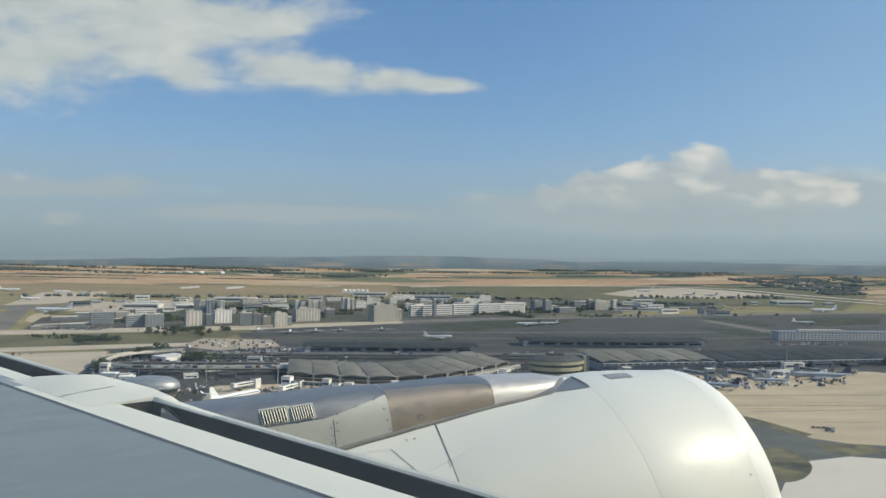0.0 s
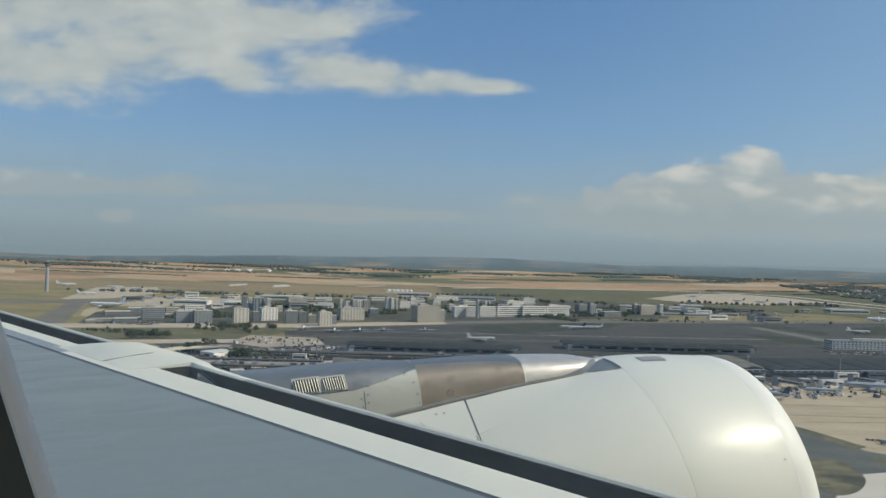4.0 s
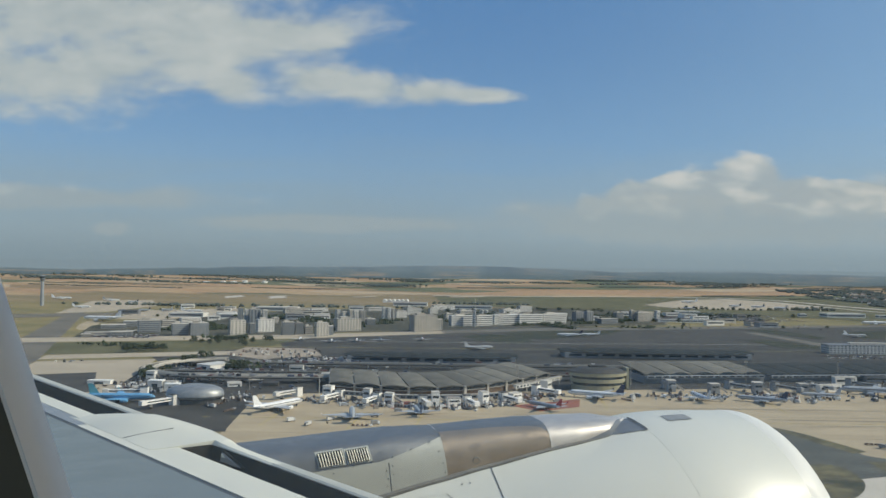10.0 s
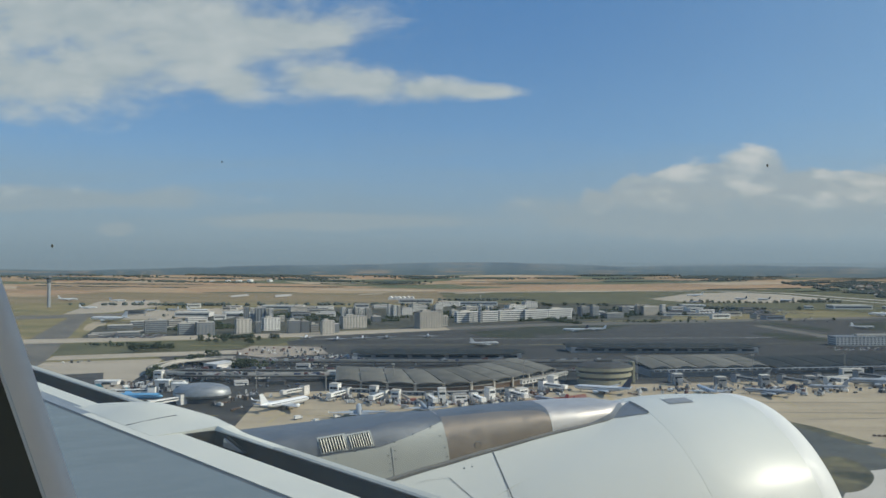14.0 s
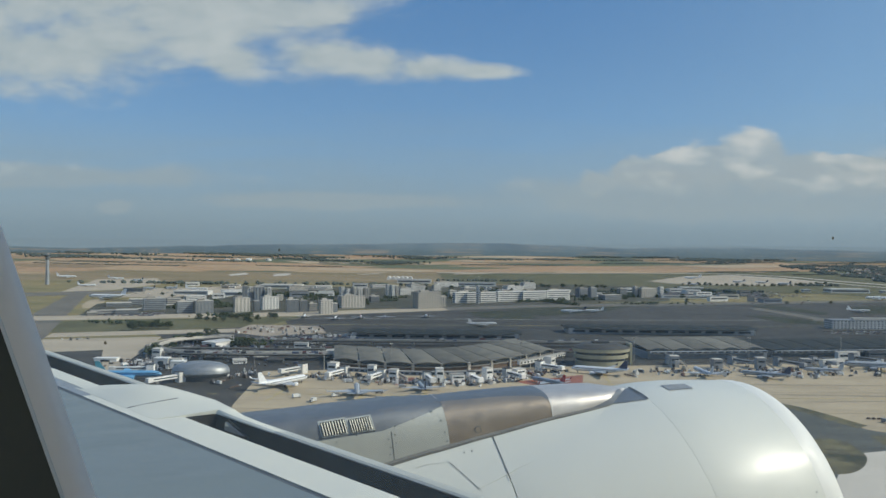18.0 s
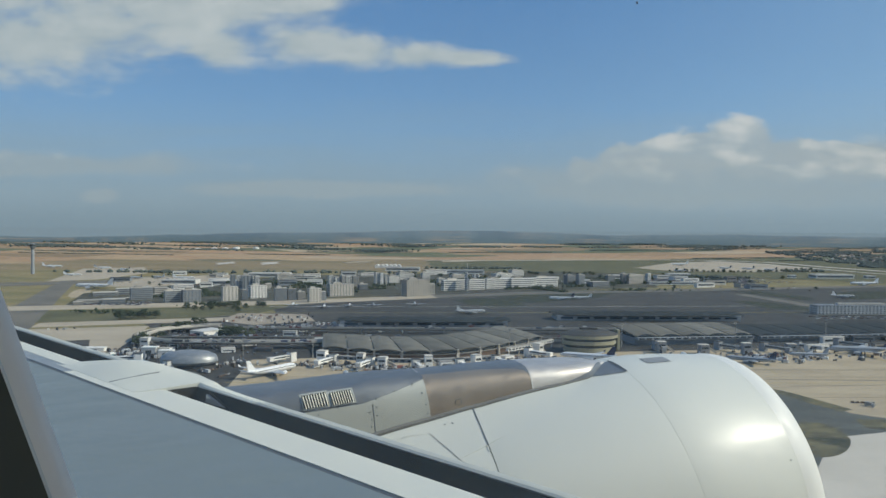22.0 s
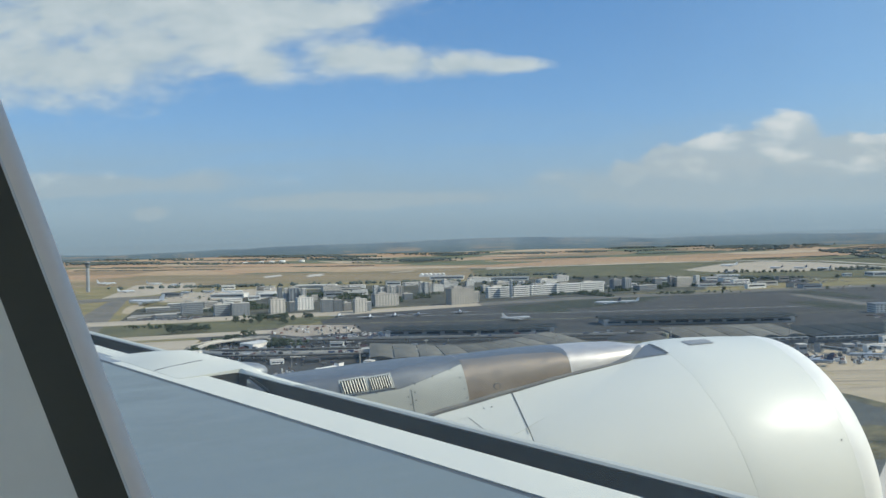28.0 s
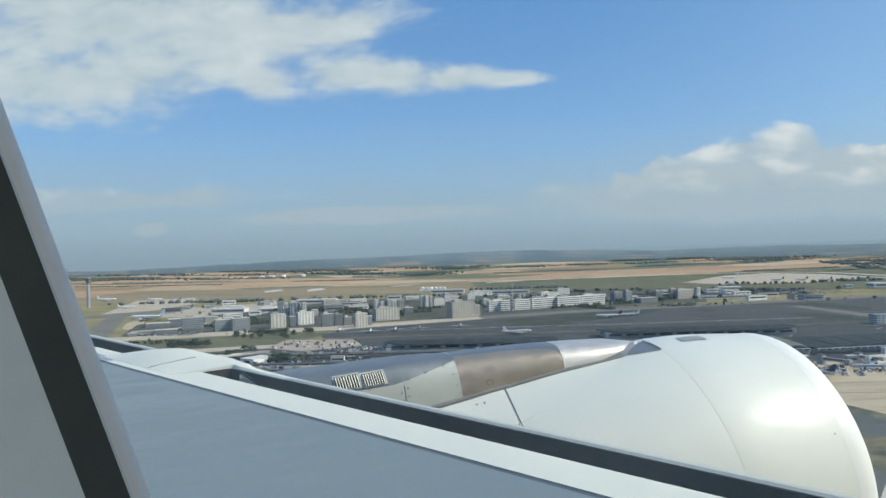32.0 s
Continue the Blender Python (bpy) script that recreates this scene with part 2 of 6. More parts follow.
# both tarmacs are kept darker to stand in for cloud shade
TARMAC = paint("tarmac", (0.088, 0.084, 0.076), (0.050, 0.049, 0.046), 0.010, 0.85, 0, 0.0, 13, stretch=(1, 4, 1), spec=0.12)
DARKTAR = paint("dark_tarmac", (0.078, 0.074, 0.066), (0.040, 0.040, 0.037), 0.012, 0.8, 0, 0.0, 12, stretch=(1, 4, 1), spec=0.12)
# dry and green grass, both lifted in tone to stand in for haze
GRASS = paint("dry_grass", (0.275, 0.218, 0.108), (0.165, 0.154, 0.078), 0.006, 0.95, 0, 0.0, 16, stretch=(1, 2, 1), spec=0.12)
GREEN = paint("green_grass", (0.150, 0.138, 0.075), (0.088, 0.090, 0.050), 0.01, 0.95, 0, 0.0, 14, spec=0.12)
STREAK = paint("tyre_streak", (0.32, 0.265, 0.185), (0.25, 0.208, 0.148), 0.02, 0.85, 0, 0.0, 12, stretch=(1, 3, 1), spec=0.12)
WORN = paint("worn_grass", (0.190, 0.165, 0.095), (0.052, 0.056, 0.042), 0.05, 0.95, 0, 0.0, 7, spec=0.1)
SLAB = paint("new_concrete", (0.54, 0.50, 0.43), (0.47, 0.435, 0.37), 0.02, 0.85, 0, 0.0, 12, spec=0.12)
OLD_SHADE_TAR = paint("old_and_shaded_tarmac", (0.185, 0.168, 0.138), (0.125, 0.118, 0.102), 0.012, 0.85, 0, 0.0, 12, stretch=(1, 2, 1), spec=0.12)
LANE = paint("lane_tarmac", (0.125, 0.126, 0.112), (0.082, 0.087, 0.079), 0.02, 0.85, 0, 0.0, 12, stretch=(1, 2, 1), spec=0.12)
SITE = paint("bare_soil", (0.39, 0.335, 0.265), (0.28, 0.24, 0.19), 0.03, 0.95, 0, 0.0, 9, spec=0.1)
TAXI_PAINT = paint("yellow_line", (0.45, 0.36, 0.10), (0.36, 0.30, 0.10), 0.1, 0.7)
WHITE_LINE = paint("white_line", (0.62, 0.60, 0.55), (0.5, 0.48, 0.45), 0.1, 0.7)
REDPAVE = paint("red_pavement", (0.30, 0.115, 0.085), (0.24, 0.12, 0.09), 0.05, 0.85, spec=0.12)
BROWN = paint("brown_facade", (0.125, 0.082, 0.050), (0.09, 0.06, 0.04), 0.05, 0.6)
ROOFSHELL = paint("roof_shell", (0.190, 0.178, 0.142), (0.115, 0.110, 0.094), 0.09, 0.75, vary=0.2, spec=0.2)
DARKROOF = paint("dark_roof", (0.060, 0.058, 0.052), (0.044, 0.043, 0.040), 0.03, 0.75)
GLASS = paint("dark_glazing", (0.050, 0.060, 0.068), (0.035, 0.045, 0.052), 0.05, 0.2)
# copy of the dark glazing, lightened to paint the haze of distance
HAZEGLASS = paint("hazed_glazing", (0.115, 0.128, 0.136), (0.080, 0.092, 0.102), 0.05, 0.3)
OLIVE = paint("olive_cladding", (0.33, 0.315, 0.215), (0.27, 0.26, 0.18), 0.06, 0.6)
STONE = paint("grey_concrete", (0.46, 0.43, 0.375), (0.38, 0.355, 0.31), 0.05, 0.8, vary=0.4)
# roof colour blackened to stand in for cloud shade
PIERROOF = paint("shaded_roof", (0.034, 0.039, 0.038), (0.024, 0.028, 0.028), 0.02, 0.8, stretch=(1, 3, 1), spec=0.15)
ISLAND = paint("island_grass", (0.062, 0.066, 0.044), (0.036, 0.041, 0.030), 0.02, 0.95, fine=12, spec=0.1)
THICKET = paint("thicket_ground", (0.115, 0.105, 0.078), (0.048, 0.053, 0.040), 0.012, 0.95, fine=14, stretch=(1, 2, 1), spec=0.1)
TILES = paint("roof_tiles", (0.235, 0.170, 0.140), (0.175, 0.135, 0.115), 0.3, 0.85, vary=0.35, spec=0.15)
# grey copy of the white cladding, for gates in cloud shade
GATEGREY = paint("shade_grey_cladding", (0.30, 0.31, 0.315), (0.22, 0.23, 0.24), 0.06, 0.6, vary=0.3)
WHITEWALL = paint("white_cladding", (0.76, 0.74, 0.69), (0.66, 0.645, 0.605), 0.06, 0.6, vary=0.2)
SLATE = paint("blue_grey_cladding", (0.23, 0.245, 0.255), (0.16, 0.175, 0.19), 0.05, 0.5, vary=0.42)
SILVER = paint("silver_cladding", (0.36, 0.37, 0.37), (0.25, 0.265, 0.27), 0.18, 0.45, 0.5, stretch=(1, 1, 3))
PLANEWHITE = paint("airliner_white", (0.74, 0.75, 0.75), (0.66, 0.67, 0.68), 0.1, 0.35)
PLANEGREY = paint("airliner_grey", (0.37, 0.39, 0.41), (0.31, 0.33, 0.35), 0.1, 0.35)
PLANEBLUE = paint("airliner_blue", (0.15, 0.37, 0.60), (0.11, 0.29, 0.50), 0.1, 0.35)
TEAL = paint("teal_paint", (0.10, 0.34, 0.42), (0.08, 0.28, 0.36), 0.1, 0.4)
FINRED = paint("red_paint", (0.42, 0.05, 0.05), (0.34, 0.05, 0.05), 0.2, 0.45)
FINNAVY = paint("navy_paint", (0.02, 0.03, 0.08), (0.02, 0.025, 0.06), 0.2, 0.45)
LEAF = paint("leaves", (0.058, 0.072, 0.036), (0.036, 0.048, 0.026), 0.3, 0.9, vary=0.2, spec=0.15)
# leaf green paled and greyed to paint haze over the far woods
HAZELEAF = paint("hazed_wood_leaves", (0.095, 0.110, 0.092), (0.066, 0.082, 0.072), 0.008, 0.95, spec=0.1)
BARK = paint("bark", (0.06, 0.048, 0.035), (0.045, 0.035, 0.026), 1.0, 0.9)
TYRE = paint("tyre", (0.02, 0.02, 0.02), (0.03, 0.03, 0.03), 2.0, 0.8)
VAN = paint("vehicle_paint", (0.55, 0.55, 0.53), (0.48, 0.48, 0.46), 0.5, 0.4, vary=0.6)


def mixed_paint(name, colours):
    """A colour of its own for every loose piece of a mesh."""
    m = paint(name, colours[0], colours[0], 0.5, 0.4)
    n = Nodes(m.node_tree)
    geo = n.add("ShaderNodeNewGeometry")
    r = n.add("ShaderNodeValToRGB")
    n.plug(geo.outputs["Random Per Island"], r.inputs[0])
    r.color_ramp.interpolation = "CONSTANT"
    r.color_ramp.elements[0].color = (*colours[0], 1)
    r.color_ramp.elements[1].position, r.color_ramp.elements[1].color = 1 / len(colours), (*colours[1], 1)
    for i, c in enumerate(colours[2:]):
        r.color_ramp.elements.new((i + 2) / len(colours)).color = (*c, 1)
    co = n.add("ShaderNodeTexCoord").outputs["Object"]
    b = n.add("ShaderNodeBsdfPrincipled")
    n.plug(n.mix(n.ramp(n.noise(co, 0.7, 4.0), 0.3, 0.7, 0.0, 0.4), r.outputs[0], (0.09, 0.085, 0.08)), b.inputs["Base Color"])
    b.inputs["Roughness"].default_value = 0.4
    out = n.add("ShaderNodeOutputMaterial")
    n.t.links.new(b.outputs[0], out.inputs[0])
    return m


CARMIX = mixed_paint("car_paint", ((0.62, 0.62, 0.60), (0.05, 0.05, 0.055), (0.30, 0.31, 0.32), (0.10, 0.11, 0.13), (0.70, 0.69, 0.66), (0.03, 0.03, 0.035), (0.16, 0.05, 0.04), (0.06, 0.09, 0.17)))
GEARMIX = mixed_paint("equipment_paint", ((0.68, 0.68, 0.66), (0.05, 0.05, 0.05), (0.60, 0.59, 0.55), (0.12, 0.09, 0.07), (0.35, 0.35, 0.34), (0.04, 0.045, 0.05), (0.66, 0.64, 0.60), (0.20, 0.10, 0.07), (0.22, 0.20, 0.17), (0.08, 0.10, 0.13), (0.62, 0.62, 0.60), (0.10, 0.10, 0.10)))
CART = paint("cart_brown", (0.15, 0.10, 0.07), (0.11, 0.08, 0.06), 0.5, 0.7, vary=0.4)
# woods tone blued for haze
HILL = paint("distant_woods", (0.115, 0.145, 0.165), (0.10, 0.13, 0.15), 0.003, 1.0)


def field_material():
    """Stubble, ploughed soil and green crops in long strips, tones lifted for distant haze."""
    m = bpy.data.materials.new("farmland")
    m.use_nodes = True
    n = Nodes(m.node_tree)
    co = n.add("ShaderNodeTexCoord").outputs["Object"]
    mp = n.add("ShaderNodeMapping")
    n.plug(co, mp.inputs[0])
    mp.inputs["Scale"].default_value = (0.0023, 0.0052, 0.0)
    mp.inputs["Rotation"].default_value = (0, 0, 0.07)
    vo = n.add("ShaderNodeTexVoronoi")
    n.plug(mp.outputs[0], vo.inputs["Vector"])
    vo.inputs["Scale"].default_value = 1.0
    pick = n.add("ShaderNodeSeparateColor")
    n.plug(vo.outputs["Color"], pick.inputs[0])
    r = n.add("ShaderNodeValToRGB")
    n.plug(pick.outputs[0], r.inputs[0])
    r.color_ramp.interpolation = "CONSTANT"
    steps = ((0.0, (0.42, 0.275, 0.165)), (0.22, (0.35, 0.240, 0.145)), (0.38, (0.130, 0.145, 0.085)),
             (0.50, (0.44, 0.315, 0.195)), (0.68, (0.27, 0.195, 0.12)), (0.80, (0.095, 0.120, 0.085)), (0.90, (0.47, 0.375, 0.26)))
    r.color_ramp.elements[0].color = (*steps[0][1], 1)
    r.color_ramp.elements[1].position, r.color_ramp.elements[1].color = steps[1][0], (*steps[1][1], 1)
    for at, c in steps[2:]:
        r.color_ramp.elements.new(at).color = (*c, 1)
    far = n.add("ShaderNodeVectorMath")
    far.operation = "LENGTH"
    n.plug(co, far.inputs[0])
    streaks = n.add("ShaderNodeMapping")
    n.plug(co, streaks.inputs[0])
    streaks.inputs["Scale"].default_value = (0.0012, 0.0075, 0.0)
    drift = n.noise(streaks.outputs[0], 1.0, 6.0, 0.6, 0.4)
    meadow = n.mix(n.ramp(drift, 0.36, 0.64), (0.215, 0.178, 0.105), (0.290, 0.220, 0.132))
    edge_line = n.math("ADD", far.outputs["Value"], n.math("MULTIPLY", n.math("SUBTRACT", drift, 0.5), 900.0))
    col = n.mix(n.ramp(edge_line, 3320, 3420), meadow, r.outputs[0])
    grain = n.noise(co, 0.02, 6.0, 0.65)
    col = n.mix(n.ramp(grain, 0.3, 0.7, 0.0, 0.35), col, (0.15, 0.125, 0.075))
    s = n.add("ShaderNodeBsdfPrincipled")
    n.plug(col, s.inputs["Base Color"])
    s.inputs["Roughness"].default_value = 0.95
    s.inputs["Specular IOR Level"].default_value = 0.1
    out = n.add("ShaderNodeOutputMaterial")
    n.t.links.new(s.outputs[0], out.inputs[0])
    return m


FIELDS = field_material()


# ---- mesh helpers ----
class Geo:
    """Collects vertices and faces of one mesh."""

    def __init__(self):
        self.v, self.f = [], []

    def face(self, pts):
        k = len(self.v)
        self.v += [tuple(p) for p in pts]
        self.f.append(tuple(range(k, k + len(pts))))
        return self

    def box(self, x, y, z, sx, sy, sz, turn=0.0, taper=1.0):
        """A block whose base centre is x, y, z."""
        c, s, k = math.cos(radians(turn)), math.sin(radians(turn)), len(self.v)
        for dz, t in ((0, 1.0), (sz, taper)):
            for a, b in ((-1, -1), (1, -1), (1, 1), (-1, 1)):
                px, py = a * sx / 2 * t, b * sy / 2 * t
                self.v.append((x + px * c - py * s, y + px * s + py * c, z + dz))
        for q in ((3, 2, 1, 0), (4, 5, 6, 7), (0, 1, 5, 4), (1, 2, 6, 5), (2, 3, 7, 6), (3, 0, 4, 7)):
            self.f.append(tuple(k + i for i in q))
        return self

    def loft(self, rings, closed=True, caps=True):
        k, n = len(self.v), len(rings[0])
        for r in rings:
            self.v += [tuple(p) for p in r]
        for i in range(len(rings) - 1):
            for j in range(n if closed else n - 1):
                a, b = k + i * n + j, k + i * n + (j + 1) % n
                self.f.append((a, b, b + n, a + n))
        if caps and closed:
            self.f.append(tuple(k + j for j in reversed(range(n))))
            self.f.append(tuple(k + (len(rings) - 1) * n + j for j in range(n)))
        return self

    def prism(self, poly, z0, z1):
        k, n = len(self.v), len(poly)
        self.v += [(x, y, z0) for x, y in poly] + [(x, y, z1) for x, y in poly]
        self.f.append(tuple(k + n + i for i in range(n)))
        self.f.append(tuple(k + i for i in reversed(range(n))))
        for i in range(n):
            j = (i + 1) % n
            self.f.append((k + i, k + j, k + n + j, k + n + i))
        return self

    def tube(self, a, b, r0, r1=None, n=8):
        a, b = Vector(a), Vector(b)
        q = (b - a).to_track_quat("Z", "Y")
        r1 = r0 if r1 is None else r1
        ring = lambda c, r: [c + q @ Vector((r * math.cos(t), r * math.sin(t), 0)) for t in (i * math.tau / n for i in range(n))]
        return self.loft([ring(a, r0), ring(b, r1)])

    def blob(self, x, y, z, r, squash, rng):
        """A small uneven clump."""
        k, t = len(self.v), rng.uniform(0, 6)
        top = [(0, 0, 1)] + [(math.cos(t + i * 1.257) * 0.9, math.sin(t + i * 1.257) * 0.9, 0.35) for i in range(5)]
        low = [(math.cos(t + 0.63 + i * 1.257) * 0.85, math.sin(t + 0.63 + i * 1.257) * 0.85, -0.4) for i in range(5)] + [(0, 0, -0.9)]
        for p in top + low:
            w = r * rng.uniform(0.75, 1.2)
            self.v.append((x + p[0] * w, y + p[1] * w, z + p[2] * w * squash))
        for i in range(5):
            j = (i + 1) % 5
            self.f += [(k, k + 1 + i, k + 1 + j), (k + 1 + i, k + 6 + i, k + 1 + j), (k + 1 + j, k + 6 + i, k + 6 + j), (k + 6 + i, k + 11, k + 6 + j)]
        return self

    def mesh(self, name, mat, smooth=False):
        me = bpy.data.meshes.new(name)
        me.from_pydata(self.v, [], self.f)
        bm = bmesh.new()
        bm.from_mesh(me)
        bmesh.ops.recalc_face_normals(bm, faces=bm.faces)
        bm.to_mesh(me)
        bm.free()
        me.materials.append(mat)
        if smooth:
            me.shade_smooth()
            me.set_sharp_from_angle(angle=radians(40))
        return me


def part(name, geo, mat, parent=None, label="", smooth=False):
    ob = new(name, geo.mesh(name, mat, smooth))
    ob.parent = parent
    return tagged(ob, label)


def thing(name, x, y, z, turn=0.0, label="", category="", group="", kind=""):
    ob = new(name)
    ob.matrix_world = pose(x, y, z, 0, 0, turn)
    ob.empty_display_size = 1
    return tagged(ob, label, category, group, kind)


def height(d):
    """The land lies flat and rises gently beyond 2.8 km."""
    return 66.0 * max(0.0, (d - 2800.0) / 2100.0) ** 1.5


# ---- ground ----
def ground_z(x, y):
    """Height of the land, with gentle swells far out."""
    r = math.hypot(x, y)
    k = 0 if r < 2900 else min(1, (r - 2900) / 800)
    roll = noise.noise(Vector((x / 900, y / 700, 3.1))) * 9 + noise.noise(Vector((x / 300, y / 260, 7.7))) * 2.5
    return max(0, height(r) + roll * k - 3 * k)


def build_ground():
    radii = [0, 150, 300, 500, 800, 1200, 1700, 2200, 2600, 2800] + [2800 + 70 * i for i in range(1, 31)]
    n, g = 144, Geo()
    rings = []
    for r in radii[1:]:
        ring = []
        for i in range(n):
            t = i * math.tau / n
            p = Vector((r * math.cos(t), r * math.sin(t), 0))
            ring.append((p.x, p.y, ground_z(p.x, p.y)))
        rings.append(ring)
    g.loft(rings, caps=False)
    g.f.append(tuple(range(n)))
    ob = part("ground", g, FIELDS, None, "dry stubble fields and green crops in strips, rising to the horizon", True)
    tagged(ob, category="ground", kind="structure")


build_ground()


def build_distance():
    """Far hills and woods on the skyline, glowing, with haze mixed into their blue-grey."""
    m = bpy.data.materials.new("distance")
    m.use_nodes = True
    n = Nodes(m.node_tree)
    co = n.add("ShaderNodeTexCoord").outputs["Object"]
    sep = n.add("ShaderNodeSeparateXYZ")
    n.plug(co, sep.inputs[0])
    mp = n.add("ShaderNodeMapping")
    n.plug(co, mp.inputs[0])
    mp.inputs["Scale"].default_value = (0.0014, 0.0014, 0.055)
    bars = n.noise(mp.outputs[0], 1.0, 5.0, 0.6)
    up = sep.outputs[2]
    mp = n.add("ShaderNodeMapping")
    n.plug(co, mp.inputs[0])
    mp.inputs["Scale"].default_value = (0.0022, 0.0022, 0.0)
    hill = n.math("DIVIDE", n.math("SUBTRACT", sep.outputs[0], 120.0), 700.0)
    hill = n.math("MULTIPLY", n.math("POWER", 2.718, n.math("MULTIPLY", n.math("MULTIPLY", hill, hill), -1.0)), 20.0)
    west = n.ramp(sep.outputs[0], -2300, -900, -34.0, 0.0)
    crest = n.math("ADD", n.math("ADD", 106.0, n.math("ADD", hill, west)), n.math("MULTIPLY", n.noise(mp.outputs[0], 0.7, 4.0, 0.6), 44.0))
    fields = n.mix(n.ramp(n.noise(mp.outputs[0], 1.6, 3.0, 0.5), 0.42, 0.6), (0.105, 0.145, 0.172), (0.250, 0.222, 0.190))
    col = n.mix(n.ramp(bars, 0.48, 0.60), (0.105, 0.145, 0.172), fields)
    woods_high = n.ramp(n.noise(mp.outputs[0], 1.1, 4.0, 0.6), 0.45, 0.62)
    # higher up the colour fades into the haze tone of the sky
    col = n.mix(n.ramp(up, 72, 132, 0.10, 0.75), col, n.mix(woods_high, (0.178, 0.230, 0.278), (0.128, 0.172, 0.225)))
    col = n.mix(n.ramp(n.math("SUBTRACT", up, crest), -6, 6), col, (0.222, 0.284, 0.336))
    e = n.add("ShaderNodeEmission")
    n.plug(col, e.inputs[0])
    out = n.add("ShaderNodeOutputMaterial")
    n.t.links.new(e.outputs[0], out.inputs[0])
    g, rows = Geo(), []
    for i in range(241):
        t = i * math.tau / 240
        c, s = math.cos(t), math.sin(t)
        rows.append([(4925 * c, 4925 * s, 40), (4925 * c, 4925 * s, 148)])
    tagged(part("backdrop", g.loft(rows, closed=False), m, None, "hills and woods on the skyline, painted blue-grey with haze", True), category="hills", kind="structure")


build_distance()


def swept(pts, steps=6):
    """A closed outline with rounded corners."""
    out, n = [], len(pts)
    for i in range(n):
        a, b, c = Vector(pts[i - 1]), Vector(pts[i]), Vector(pts[(i + 1) % n])
        p, q = (a + b) / 2, (b + c) / 2
        for k in range(steps):
            t = k / steps
            w = p * (1 - t) ** 2 + b * 2 * t * (1 - t) + q * t * t
            out.append((w.x, w.y))
    return out


def sheet(name, poly, z, mat, label, category="pavement", thick=0.3):
    ob = part(name, Geo().prism(poly, z - thick, z), mat, None, label)
    return tagged(ob, category=category, kind="structure")


def inside(x, y, poly):
    odd, j = False, len(poly) - 1
    for i in range(len(poly)):
        (x0, y0), (x1, y1) = poly[i], poly[j]
        if (y0 > y) != (y1 > y) and x < (x1 - x0) * (y - y0) / (y1 - y0) + x0:
            odd = not odd
        j = i
    return odd


def draped(name, poly, lift, mat, label, category="pavement", cell=14.0):
    """A sheet that follows the swell of the far land."""
    g, seen = Geo(), {}
    xs, ys = [p[0] for p in poly], [p[1] for p in poly]
    def corner(i, j):
        if (i, j) not in seen:
            x, y = min(xs) + i * cell, min(ys) + j * cell
            seen[(i, j)] = len(g.v)
            g.v.append((x, y, ground_z(x, y) + lift))
        return seen[(i, j)]
    for i in range(int((max(xs) - min(xs)) / cell) + 1):
        for j in range(int((max(ys) - min(ys)) / cell) + 1):
            if inside(min(xs) + (i + 0.5) * cell, min(ys) + (j + 0.5) * cell, poly):
                g.f.append((corner(i, j), corner(i + 1, j), corner(i + 1, j + 1), corner(i, j + 1)))
    return tagged(part(name, g, mat, None, label, True), category=category, kind="structure")


def draped_ribbon(name, path, width, lift, mat, label):
    """A strip of pavement over the far land."""
    fine = []
    for a, b in zip(path, path[1:]):
        n = max(1, int(math.dist(a, b) / 25))
        fine += [(a[0] + (b[0] - a[0]) * i / n, a[1] + (b[1] - a[1]) * i / n) for i in range(n)]
    fine.append(path[-1])
    rows = []
    for i, p in enumerate(fine):
        d = (Vector(fine[min(i + 2, len(fine) - 1)]) - Vector(fine[max(i - 2, 0)])).normalized()
        rows.append([(x, y, ground_z(x, y) + lift) for x, y in ((p[0] - d.y * width * q, p[1] + d.x * width * q) for q in (-0.5, 0, 0.5))])
    return tagged(part(name, Geo().loft(rows, closed=False), mat, None, label, True), category="pavement", kind="structure")


def ribbon(path, width, z, thick):
    """A flat band along a path of plan points."""
    g, pts = Geo(), [Vector((x, y, 0)) for x, y in path]
    rings = []
    for i, p in enumerate(pts):
        d = (pts[min(i + 1, len(pts) - 1)] - pts[max(i - 1, 0)]).normalized()
        s = Vector((-d.y, d.x, 0)) * width / 2
        rings.append([(p + s) + Vector((0, 0, z)), (p - s) + Vector((0, 0, z)), (p - s) + Vector((0, 0, z - thick)), (p + s) + Vector((0, 0, z - thick))])
    return g.loft(rings)


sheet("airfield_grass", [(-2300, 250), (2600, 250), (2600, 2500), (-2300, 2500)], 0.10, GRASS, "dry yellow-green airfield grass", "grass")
sheet("apron_near", [(-175, 590), (-192, 757), (-40, 784), (557, 883), (1100, 330), (-190, 330)], 0.50, CONCRETE, "tan concrete apron with tyre marks")
sheet("apron_left", [(-480, 775), (-540, 978), (-400, 1021), (-370, 898), (-354, 810), (-339, 755), (-343, 685)], 0.50, PALE, "tan concrete parking apron")
sheet("apron_left_patch", [(-479, 861), (-418, 888), (-387, 818), (-356, 757), (-380, 735), (-440, 765)], 0.62, TARMAC, "dark tarmac patch on the apron")
sheet("tarmac_lot", [(-361, 744), (-383, 898), (-229, 901), (-122, 782), (-192, 757), (-175, 590), (-195, 594), (-252, 593)], 0.40, DARKTAR, "dark tarmac service yard round the satellite")
# dark tarmac here paints the cloud shade over the terminals
sheet("terminal_ground", [(-435, 1076), (-261, 1202), (1047, 1479), (595, 842), (136, 780), (-140, 748), (-304, 864)], 0.30, DARKTAR, "dark tarmac and roads between the terminal halls")
